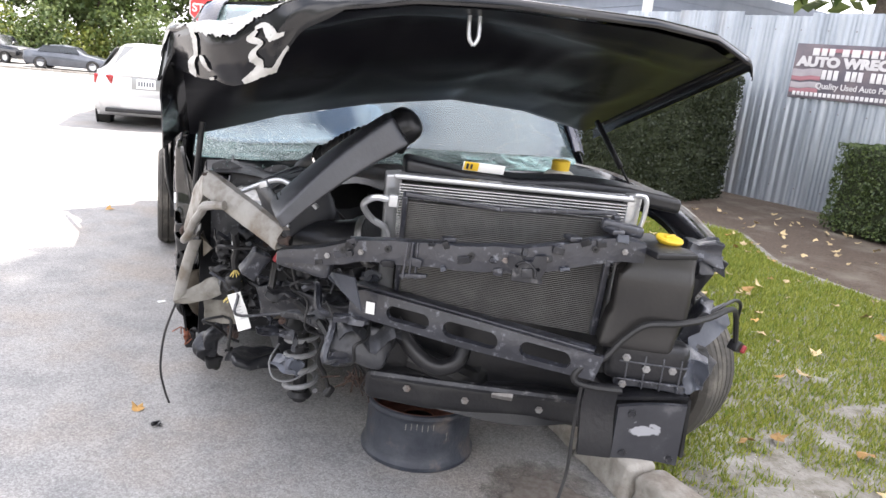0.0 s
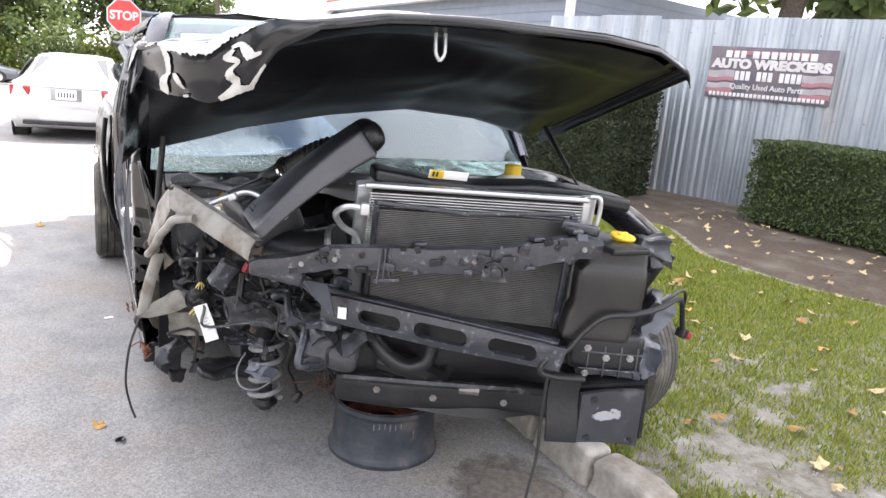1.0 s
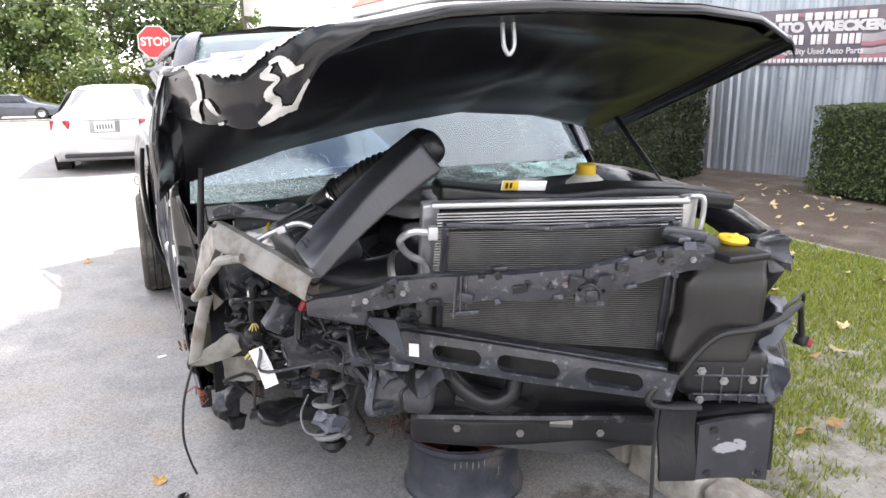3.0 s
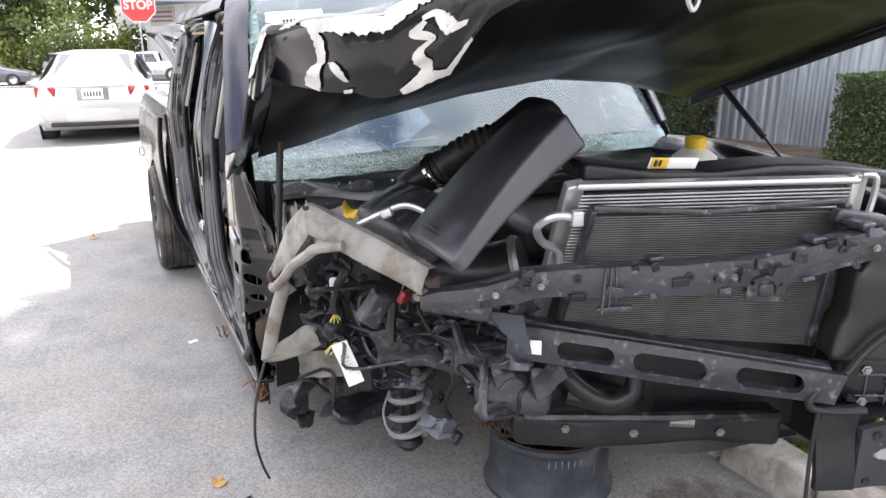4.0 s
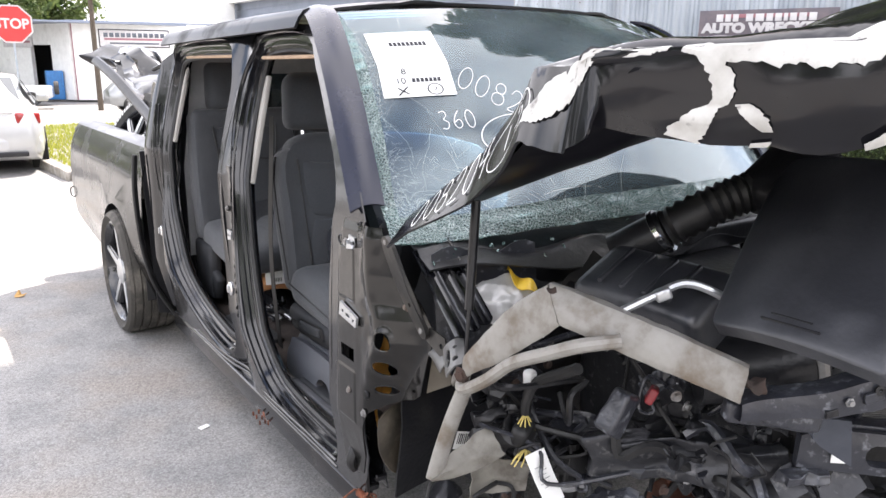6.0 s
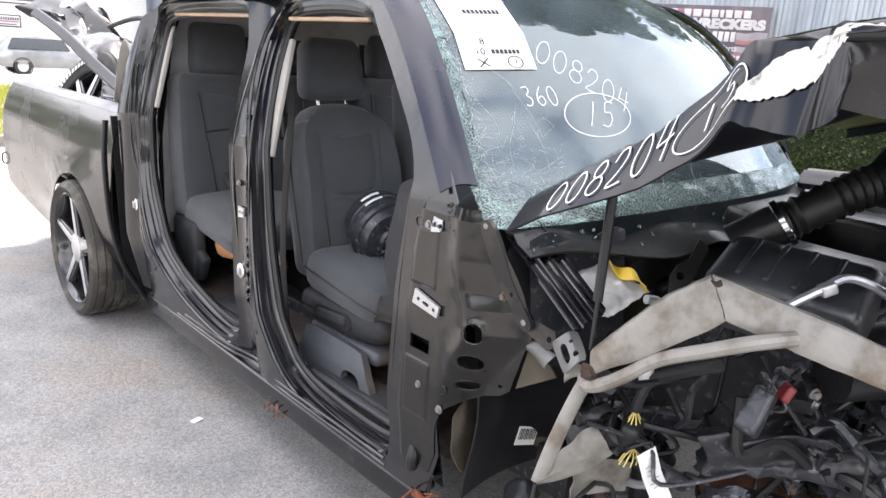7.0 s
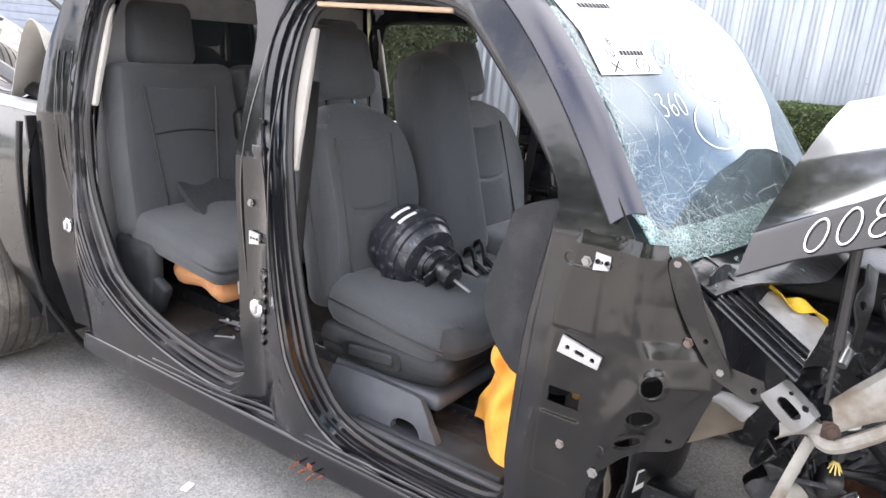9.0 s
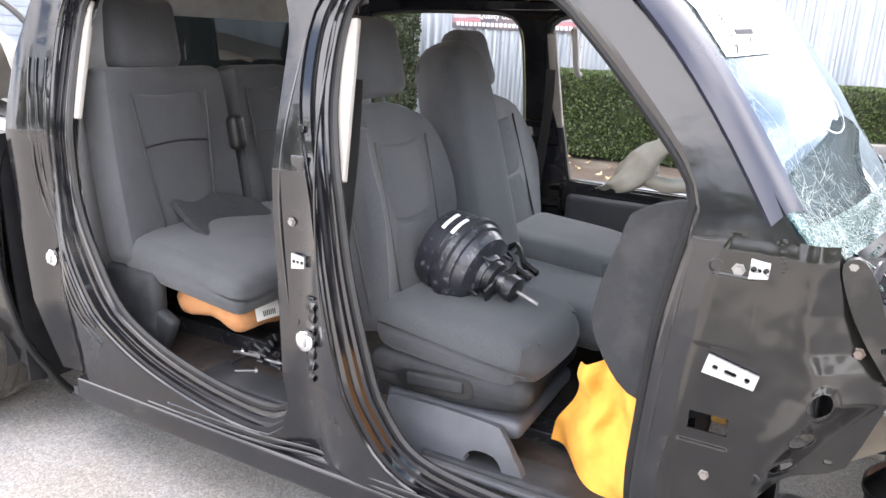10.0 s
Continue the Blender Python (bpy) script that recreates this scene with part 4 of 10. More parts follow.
for row in range(16):
    bm = bmesh.new()
    a = HA + hn * 0.45 - hd * 0.5 + Vector((0, 0, EAVE + 0.25)) + roof_dir * row * 0.22
    b = HB + hn * 0.45 + hd * 0.5 + Vector((0, 0, EAVE + 0.25)) + roof_dir * row * 0.22
    bar(bm, a + roof_dir * 0.12, b + roof_dir * 0.12, 0.26, 0.03, roof_dir.cross(hd), 0.004, 1)
    part("shingle_course", bm, "shingle", house)
bm = bmesh.new()
p = lerp(HA, HB, 0.97) + hn * 0.5
rbox(bm, pose(p.x, p.y, 2.4), (0.55, 0.55, 5.2), 0.02, 1)
part("chimney", bm, "white_paint", house, "white chimney stack")


# ---- far white workshop ----
WZ = -0.95
shop = thing("workshop", "low white painted workshop with open bays", "building", (5.4, 55, WZ))
WC = Vector((4.6, 54.5, WZ))
WL = Vector((-1.2, 66.0, WZ))
WR = Vector((26.0, 50.5, WZ))


def wall(a, b, h, openings, thing_ob, material="white_paint", t=0.25):
    """A wall with thickness and openings (from, to, sill, head) along it."""
    d = (b - a)
    ln = d.length
    d = d / ln
    n = Vector((d.y, -d.x, 0))
    bm = bmesh.new()
    loops = [[(0, 0), (ln, 0), (ln, h), (0, h)]] + [[(o[0], o[2]), (o[1], o[2]), (o[1], o[3]), (o[0], o[3])] for o in openings]
    outline_plate(bm, loops, lambda p, q: a + d * p + Vector((0, 0, q)), t)
    return part("wall", bm, material, thing_ob, smooth=0)


wall(WC, WR, 4.8, [(9.2, 10.8, 0.05, 3.2), (15, 18.5, 0.05, 3.6)], shop)
wall(WL, WC, 4.8, [(8.5, 10.8, 0.05, 3.4), (2.0, 4.5, 0.05, 3.0)], shop)
bm = bmesh.new()
for a, b in ((WC, WR), (WL, WC)):
    bar(bm, a + Vector((0, 0, 4.85)), b + Vector((0, 0, 4.85)), 0.4, 0.12)
part("coping", bm, "siding", shop, "dark roof edge")
# black sheets added behind the bays, painted as the shade indoors
bm = bmesh.new()
for a, b in ((WC, WR), (WL, WC)):
    d = (b - a).normalized()
    n = Vector((-d.y, d.x, 0))
    bar(bm, a + n * 2.2 + Vector((0, 0, 2.4)), b + n * 2.2 + Vector((0, 0, 2.4)), 0.1, 4.7, (0, 0, 1))
part("inner_wall", bm, "shade_black", shop, "dark sheet standing for the unlit inside")
bm = bmesh.new()
block(bm, Matrix.Translation((13, 60, WZ + 4.75)), (28, 14, 0.1))
part("roof", bm, "siding", shop)
bm = bmesh.new()
rbox(bm, pose(WC.x, WC.y - 0.05, WZ + 2.4), (0.18, 0.18, 4.8), 0.02, 1)
part("downpipe", bm, "banner_red", shop, "dark red corner trim")
fd = (WR - WC).normalized()
fn_ = Vector((fd.y, -fd.x, 0))
for s, w, h, z in ((3.6, 4.2, 1.1, 3.85), (2.6, 1.5, 0.7, 2.3)):
    sg = thing("wall_sign", "white sign board with a dark frame on the workshop wall", "sign", WC + fd * s + Vector((0, 0, z)) + fn_ * 0.28)
    c = WC + fd * s + Vector((0, 0, z)) + fn_ * 0.3
    bm = bmesh.new()
    rbox(bm, axes(c, fn_), (w, h, 0.06), 0.01, 1)
    part("frame", bm, "ink", sg, "dark frame")
    bm = bmesh.new()
    rbox(bm, axes(c + fn_ * 0.03, fn_), (w - 0.12, h - 0.12, 0.03), 0.01, 1)
    part("board", bm, "banner_white", sg)
    bm = bmesh.new()
    for k in range(11):
        rbox(bm, axes(c + fn_ * 0.05 + fd * (-w * 0.4 + k * w * 0.08) + Vector((0, 0, h * 0.18)), fn_), (w * 0.06, h * 0.24, 0.01), 0.002, 0)
    part("name_bars", bm, "grey_car", sg, "row of dark bars")
    bm = bmesh.new()
    rbox(bm, axes(c + fn_ * 0.05 - Vector((0, 0, h * 0.05)), fn_), (w * 0.85, h * 0.12, 0.01), 0.002, 0)
    part("stripe", bm, "banner_red", sg, "red stripe")
    bm = bmesh.new()
    rbox(bm, axes(c + fn_ * 0.05 - Vector((0, 0, h * 0.28)), fn_), (w * 0.7, h * 0.1, 0.01), 0.002, 0)
    part("number_bar", bm, "grey_car", sg, "grey bar")
ld = (WC - WL).normalized()
ln_ = Vector((ld.y, -ld.x, 0))
sg = thing("wall_sign", "white and faded red sign board on the side wall", "sign", WL + ld * 7.2 + Vector((0, 0, 3.9)) + ln_ * 0.3)
c = WL + ld * 7.2 + Vector((0, 0, 3.9)) + ln_ * 0.3
bm = bmesh.new()
rbox(bm, axes(c, ln_), (3.4, 1.3, 0.06), 0.01, 1)
part("board", bm, "banner_white", sg)
for k in range(3):
    bm = bmesh.new()
    rbox(bm, axes(c + ln_ * 0.05 + Vector((0, 0, 0.3 - 0.3 * k)), ln_), (3.0, 0.14, 0.02), 0.01, 1)
    part("stripe", bm, "banner_red", sg)
bm = bmesh.new()
p = WL + ld * 11.4 + ln_ * 0.6
rbox(bm, pose(p.x, p.y, WZ + 0.9), (1.0, 0.9, 1.8), 0.06, 2)
single("blue_bin", bm, "blue", "tall blue plastic bin by the workshop wall", "bin", (p.x, p.y, WZ))
bm = bmesh.new()
for k in range(14):
    rbox(bm, axes(WC + fd * 16.75 + fn_ * 0.02 + Vector((0, 0, 1.55 + k * 0.155)), fn_), (3.5, 0.14, 0.06), 0.02, 1)
part("roller_door", bm, "siding", shop, "half-raised grey roller door")


# ---- vehicles ----
def vehicle(name, label, loc, turn, dims, profile, paint, glass_rows, wheel_r=0.33, lights="rear", scale=1.0, plate=False):
    """A parked car: lofted body, glasshouse, wheels, lamps. profile rows: (y, half width, z bottom, z belt, half roof width, z roof)."""
    v = thing(name, label, "car", loc)
    m = pose(*loc, 0, 0, turn)
    bm = bmesh.new()
    rings = []
    for y, hw, zb, zbelt, hr, zr in profile:
        pts = []
        for sx in (-1, 1):
            side = [(sx * hw * 0.92, zb), (sx * hw, lerp(zb, zbelt, 0.35)), (sx * hw * 0.99, lerp(zb, zbelt, 0.7)), (sx * hw * 0.93, zbelt), (sx * lerp(hw * 0.9, hr, 0.5), lerp(zbelt, zr, 0.5)), (sx * hr, zr - 0.02), (sx * hr * 0.6, zr + 0.015)]
            pts.append(side)
        loop = pts[0] + pts[1][::-1]
        rings.append([bm.verts.new(m @ Vector((a, y, b))) for a, b in loop])
    n = len(rings[0])
    for a, b in zip(rings, rings[1:]):
        for k in range(n):
            bm.faces.new((a[k], a[(k + 1) % n], b[(k + 1) % n], b[k]))
    bm.faces.new(rings[0][::-1])
    bm.faces.new(rings[-1])
    part("body", bm, paint, v, smooth=50)
    for (y0, y1, z0, z1, kind, w0, w1) in glass_rows:
        bm = bmesh.new()
        if kind == "across":
            sheet(bm, lambda s, t: m @ Vector(((s * 2 - 1) * lerp(w0, w1, t), lerp(y0, y1, t) + (0.03 if y1 > y0 else -0.03) * (0 if 0 < s < 1 else 1), lerp(z0, z1, t))), 6, 3, 0.012)
            part("rear_window" if y1 > y0 else "windscreen", bm, "dark_glass", v)
        else:
            for sx in (-1, 1):
                bm = bmesh.new()
                sheet(bm, lambda s, t: m @ Vector((sx * (lerp(w0, w1, t)), lerp(lerp(y0, y0 + 0.25, t), lerp(y1, y1 - 0.25, t), s), lerp(z0, z1, t))), 6, 2, 0.012)
                part("side_window", bm, "dark_glass", v)
    ln, wd = dims
    for y in (-ln * 0.30, ln * 0.29):
        for sx in (-1, 1):
            wm = m @ Matrix.Translation((sx * (wd / 2 - 0.11), y, wheel_r)) @ Matrix.Rotation(radians(90 * sx), 4, "Y")
            bm = bmesh.new()
            lathe(bm, [(wheel_r * 0.66, -0.1), (wheel_r * 0.95, -0.11), (wheel_r, -0.08), (wheel_r, 0.08), (wheel_r * 0.95, 0.11), (wheel_r * 0.68, 0.10), (wheel_r * 0.66, 0.06)], wm, 24)
            w = part("wheel", bm, "rubber", v)
            bm = bmesh.new()
            lathe(bm, [(wheel_r * 0.64, 0.05), (wheel_r * 0.6, 0.085), (wheel_r * 0.5, 0.07), (wheel_r * 0.2, 0.08), (0.02, 0.085)], wm, 20)
            part("rim", bm, "alu", w)
            # black ring painted for the shaded gap of the arch; the body has none
            bm = bmesh.new()
            lathe(bm, [(wheel_r * 1.12, 0.085), (wheel_r * 1.12, 0.12), (wheel_r * 1.02, 0.12), (wheel_r * 1.02, 0.085)], wm, 24, True)
            part("wheel_arch", bm, "shade_black", v)
    return v, m


car_profile = [(-2.38, 0.60, 0.35, 0.62, 0.5, 0.64), (-2.30, 0.78, 0.25, 0.72, 0.6, 0.75), (-1.5, 0.88, 0.2, 0.86, 0.70, 0.92), (-0.95, 0.90, 0.2, 0.92, 0.72, 0.99), (-0.25, 0.91, 0.2, 0.94, 0.60, 1.40),
               (0.3, 0.91, 0.2, 0.95, 0.60, 1.46), (0.95, 0.91, 0.2, 0.96, 0.60, 1.41), (1.75, 0.90, 0.2, 0.99, 0.68, 1.08), (2.2, 0.87, 0.25, 1.0, 0.70, 1.04), (2.36, 0.80, 0.32, 0.95, 0.66, 0.97), (2.42, 0.72, 0.40, 0.70, 0.6, 0.72)]
sedan_glass = [(1.72, 0.98, 1.08, 1.40, "across", 0.62, 0.54), (-0.9, -0.28, 1.0, 1.39, "across", 0.66, 0.56), (-0.75, 1.55, 1.0, 1.37, "side", 0.86, 0.66)]
sedan, sm = vehicle("sedan", "silver-white four-door saloon parked tail towards the yard", (-1.0, 16.2, -0.05), 178.0, (4.9, 1.82), car_profile, "white_car", sedan_glass, 0.32)

# the saloon's tail: lamps, bumper, plate, mirrors
for sx in (-1, 1):
    bm = bmesh.new()
    rbox(bm, sm @ pose(sx * 0.68, 2.30, 0.86, 0, 0, -sx * 22), (0.34, 0.10, 0.17), 0.03, 2)
    part("tail_lamp", bm, "dark_red", sedan, "red tail lamp")
    bm = bmesh.new()
    rbox(bm, sm @ pose(sx * 1.0, -0.75, 1.02), (0.20, 0.12, 0.14), 0.04, 2)
    part("wing_mirror", bm, "white_car", sedan)
bm = bmesh.new()
rbox(bm, sm @ pose(0, 2.34, 0.48), (1.72, 0.22, 0.30), 0.09, 3, lambda p, c: Vector((p.x, p.y - 0.10 * (p.x / 0.86) ** 2, p.z)))
part("bumper", bm, "white_car", sedan)
bm = bmesh.new()
rbox(bm, sm @ pose(0, 2.42, 0.36), (1.3, 0.10, 0.07), 0.02, 1)
part("lower_valance", bm, "plastic", sedan)
bm = bmesh.new()
rbox(bm, sm @ pose(0, 2.415, 0.83), (0.46, 0.03, 0.20), 0.01, 1)
part("plate_recess", bm, "silver_car", sedan)
bm = bmesh.new()
rbox(bm, sm @ pose(0, 2.435, 0.83), (0.31, 0.012, 0.16), 0.01, 1)
part("number_plate", bm, "paper", sedan, "white plate")
bm = bmesh.new()
for k in range(6):
    rbox(bm, sm @ pose(-0.11 + k * 0.044, 2.443, 0.83), (0.028, 0.006, 0.08), 0.002, 0)
part("plate_bars", bm, "grey_car", sedan, "dark bars")
bm = bmesh.new()
rbox(bm, sm @ pose(0, 2.40, 0.95), (1.0, 0.03, 0.025), 0.008, 1)
part("trunk_trim", bm, "chrome", sedan)

pickup_profile = [(-2.65, 0.7, 0.5, 0.95, 0.6, 1.0), (-2.5, 0.85, 0.4, 1.0, 0.75, 1.08), (-1.6, 0.92, 0.38, 1.08, 0.78, 1.15), (-1.15, 0.92, 0.38, 1.1, 0.75, 1.18), (-0.55, 0.92, 0.38, 1.12, 0.64, 1.72),
                  (0.2, 0.92, 0.38, 1.12, 0.66, 1.78), (0.75, 0.92, 0.38, 1.12, 0.66, 1.74), (0.9, 0.92, 0.38, 1.12, 0.78, 1.16), (2.5, 0.92, 0.42, 1.1, 0.80, 1.14), (2.65, 0.86, 0.5, 1.05, 0.75, 1.1)]
pickup_glass = [(0.9, 0.78, 1.2, 1.68, "across", 0.68, 0.6), (-1.05, -0.6, 1.2, 1.68, "across", 0.7, 0.62), (-0.85, 0.75, 1.18, 1.66, "side", 0.9, 0.70)]
pick, pm = vehicle("pickup", "white double-cab pickup parked before the workshop", (0.3, 52.0, -1.09), 262, (5.3, 1.9), pickup_profile, "white_car", pickup_glass, 0.38)
bm = bmesh.new()
wm = pm @ Matrix.Translation((0, 2.85, 1.0)) @ Matrix.Rotation(radians(90), 4, "X")
lathe(bm, [(0.24, -0.12), (0.38, -0.12), (0.40, 0), (0.38, 0.12), (0.24, 0.12)], wm, 20, True)
part("spare_wheel", bm, "rubber", pick, "black spare wheel")
suv_profile = [(-2.3, 0.7, 0.45, 0.85, 0.6, 0.9), (-2.2, 0.85, 0.35, 0.95, 0.7, 1.0), (-1.3, 0.92, 0.32, 1.02, 0.76, 1.1), (-0.85, 0.93, 0.32, 1.05, 0.72, 1.15), (-0.2, 0.93, 0.32, 1.06, 0.64, 1.62),
               (0.6, 0.93, 0.32, 1.06, 0.66, 1.70), (1.6, 0.93, 0.32, 1.06, 0.64, 1.64), (2.1, 0.90, 0.34, 1.05, 0.68, 1.2), (2.3, 0.82, 0.42, 0.98, 0.66, 1.02)]
suv_glass = [(2.08, 1.62, 1.18, 1.6, "across", 0.66, 0.58), (-0.8, -0.25, 1.16, 1.6, "across", 0.68, 0.6), (-0.65, 1.9, 1.12, 1.58, "side", 0.9, 0.69)]
vehicle("suv", "silver crossover parked by the workshop", (6.6, 40.5, -0.86), 92, (4.6, 1.86), suv_profile, "silver_car", suv_glass, 0.36)
vehicle("saloon", "dark grey saloon parked across the street", (-8.3, 50.5, -1.1), 84, (4.9, 1.82), car_profile, "grey_car", sedan_glass, 0.33)
vehicle("minivan", "black people carrier with its nose to the street", (-12.9, 54.0, -1.1), 55, (4.6, 1.86), suv_profile, "black_car", suv_glass, 0.34)
vehicle("hatchback", "white car with bright lettering at the kerb", (-14.6, 49.0, -1.1), 95, (4.6, 1.82), car_profile, "white_car", sedan_glass, 0.33)
vehicle("suv", "white utility vehicle among the bushes", (-4.3, 56.0, -1.1), 30, (4.6, 1.86), suv_profile, "white_car", suv_glass, 0.36)

# ---- sunny grass island with stop sign ----
bm = bmesh.new()
isl = [(0.02, 12.9), (-0.2, 14.5), (-0.42, 16.0), (-0.8, 19.5), (0.5, 21.5), (6.0, 21.0), (8.0, 16.0), (5.0, 13.3), (2.0, 12.7)]
outline_plate(bm, [isl], lambda a, b: Vector((a, b, 0.13)), 0)
for f in bmesh.ops.extrude_face_region(bm, geom=bm.faces[:])["geom"]:
    if isinstance(f, bmesh.types.BMVert):
        f.co.z = 0.0
single("grass_verge", bm, "soil", "raised grass verge at the crossing", "verge", kind="structure")
verge = thing("verge_kerb", "pale concrete kerb round the verge", "kerb", (0, 13, 0), kind="structure")
for i in range(len(isl)):
    bm = bmesh.new()
    a, b = isl[i], isl[(i + 1) % len(isl)]
    bar(bm, (*a, 0.06), (*b, 0.06), 0.15, 0.15, (0, 0, 1), 0.02, 1)
    part("kerb_stone", bm, "concrete", verge)
bm = bmesh.new()
rng = random.Random(5)
cnt = 0
while cnt < 16000:
    x, y = rng.uniform(-0.8, 5), rng.uniform(12.8, 21)
    left = interp(y, (12.9, 0.02), (16, -0.42), (19.5, -0.8), (21.5, 0.5))
    if x < left + 0.1:
        continue
    p = Vector((x, y, 0.125))
    a = rng.uniform(0, 3.14)
    d = Vector((math.cos(a), math.sin(a), 0)) * 0.012
    bm.faces.new((bm.verts.new(p - d), bm.verts.new(p + d), bm.verts.new(p + Vector((rng.gauss(0, 0.02), rng.gauss(0, 0.02), rng.uniform(0.05, 0.10))))))
    cnt += 1
tagged(new("verge_grass", fill_mesh(bm, "verge_grass", "sunny_grass")), "sunlit yellow-green grass", "grass", kind="stuff")

stop = thing("stop_sign", "red octagonal stop sign on a galvanised post", "sign", (-0.2, 19.4, 0.12))
bm = bmesh.new()
bar(bm, (-0.2, 19.4, 0.1), (-0.2, 19.4, 2.72), 0.06, 0.035, (1, 0, 0), 0.005, 1)
part("post", bm, "galv", stop)
sc = Vector((-0.2, 19.36, 2.32))
face = Vector((-0.06, -1, 0)).normalized()
for r, d, material, nm in ((0.40, 0.0, "banner_white", "border"), (0.37, 0.006, "sign_red", "plate")):
    bm = bmesh.new()
    lathe(bm, [(r, 0), (r, 0.006)], axes(sc + face * d, face) @ pose(0, 0, 0, 0, 0, 22.5), 8)
    part(nm, bm, material, stop, smooth=0)
bm = lettering("STOP", 0.27, axes(sc + face * 0.014, face), bold=0.008, stretch=0.95)
part("lettering", bm, "banner_white", stop, "white capitals", 0)


# ---- trees ----
def tree(label, loc, height, spread, seed, count, leaf, trunk=0.2, low=0.3, material="tree_leaf", lean=(0, 0)):
    """A tree: tapered trunk, limbs, and a crown of leaf clumps at the limbs' ends with gaps between."""
    t = thing("tree", label, "tree", loc)
    r = random.Random(seed)
    base = Vector(loc)
    top = base + Vector((lean[0], lean[1], height * 0.8))
    bm = bmesh.new()
    mids = [base + (top - base) * k / 4 + Vector((r.gauss(0, 0.12), r.gauss(0, 0.12), 0)) * (k > 0) for k in range(5)]
    tube(bm, mids, [trunk * 1.25, trunk, trunk * 0.75, trunk * 0.5, trunk * 0.2], 8, 3)
    part("trunk", bm, "bark", t)
    clumps = []
    bm = bmesh.new()
    for k in range(22):
        s = lerp(low, 0.98, (k + 0.5) / 22)
        a = k * 2.4 + r.uniform(-0.4, 0.4)
        reach = spread * math.sqrt(max(0.05, 1 - ((s - low) / (1 - low) - 0.35) ** 2 * 1.7)) * r.uniform(0.6, 1.05)
        p0 = lerp(base, top, s * 0.85)
        p2 = p0 + Vector((math.cos(a) * reach, math.sin(a) * reach, height * 0.13 * r.uniform(0.3, 1.3)))
        p1 = lerp(p0, p2, 0.5) + Vector((0, 0, height * 0.03))
        tube(bm, [p0, p1, p2], [trunk * 0.35, trunk * 0.2, trunk * 0.07], 5, 3)
        for q in (0.45, 0.75, 1.0):
            clumps.append((lerp(p0, p2, q) + Vector((r.gauss(0, 0.3), r.gauss(0, 0.3), r.gauss(0.1, 0.3))) * spread * 0.2, spread * r.uniform(0.18, 0.32)))
    clumps.append((top, spread * 0.3))
    part("limb_system", bm, "bark", t)
    pts = []
    for i in range(count):
        c, rad = clumps[r.randrange(len(clumps))]
        d = Vector((r.gauss(0, 1), r.gauss(0, 1), r.gauss(0, 0.75))).normalized()
        pts.append(c + d * rad * r.random() ** 0.45)
    bm = bmesh.new()
    leaves(bm, pts, leaf, r, 0.5)
    me = fill_mesh(bm, "crown", material)
    me.transform(BASE[t])
    ob = new("crown", me)
    ob.parent = t
    return t


def shrub(label, loc, size, seed, count, leaf, material):
    """A wild bush: stems and many leaves in uneven clumps."""
    t = thing("bush", label, "bush", loc)
    r = random.Random(seed)
    bm = bmesh.new()
    clumps = []
    for k in range(14):
        a = k * 2.4
        e = Vector(loc) + Vector((math.cos(a) * size[0] * r.uniform(0.1, 0.9), math.sin(a) * size[1] * r.uniform(0.1, 0.9), size[2] * r.uniform(0.35, 0.95)))
        tube(bm, [Vector(loc), lerp(Vector(loc), e, 0.5) + Vector((0, 0, 0.2)), e], [0.05, 0.03, 0.01], 4, 2)
        clumps.append((e, r.uniform(0.25, 0.45) * size[2]))
        clumps.append((lerp(Vector((e.x, e.y, loc[2])), e, 0.45), r.uniform(0.25, 0.4) * size[2]))
    part("stems", bm, "bark", t)
    pts = []
    for i in range(count):
        c, rad = clumps[r.randrange(len(clumps))]
        d = Vector((r.gauss(0, 1), r.gauss(0, 1), r.gauss(0, 0.8))).normalized()
        p = c + d * rad * r.random() ** 0.4
        p.z = max(p.z, loc[2] + 0.05)
        pts.append(p)
    bm = bmesh.new()
    leaves(bm, pts, leaf, r, 0.5)
    me = fill_mesh(bm, "foliage", material)
    me.transform(BASE[t])
    ob = new("foliage", me)
    ob.parent = t
    return t


FZ = -1.1
for i, (x, y, h, s) in enumerate(((-27, 68, 15, 5.5), (-20, 72, 17, 6), (-13, 70, 14, 5.5), (-8.5, 66, 10.5, 4.2), (-4, 74, 17, 6.5), (1.5, 72, 15.5, 5.5), (5.5, 76, 13, 4.5), (-34, 70, 16, 6))):
    tree("tall leafy roadside tree", (x, y, FZ), h, s, 40 + i, 5200, 0.26, 0.28, 0.22)
for i in range(15):
    x = -33 + i * 2.35
    mat_name = "bush_leaf" if i % 3 else "tree_leaf"
    shrub("overgrown yellow-green roadside bush", (x, 60.5 + (i % 3) * 1.6, FZ), (2.2, 1.6, 2.4 + (i * 7 % 5) * 0.45), 70 + i, 1900, 0.17, mat_name)
# the tree that shades the yard
tree("large broadleaf tree overhanging the yard from behind the fence", (14.1, 12.4, 0), 19.0, 4.5, 91, 52000, 0.20, 0.34, 0.69, lean=(-4.6, -5.6))
tree("broadleaf tree behind the fence", (11.2, 10.4, 0), 13.5, 3.8, 97, 9000, 0.20, 0.22, 0.3)

# invented trees out of view: they dim the sky and darken paint reflections
for i, (x, y) in enumerate(((-24, -6), (-27, 1), (-25, 8), (-28, 15), (-21, -14), (-11, -21), (-2, -24), (8, -22))):
    tree("unseen leafy tree added to darken reflections", (x, y, 0), 9.5 + (i * 5 % 4), 4.2, 140 + i, 3600, 0.30, 0.22, 0.2)

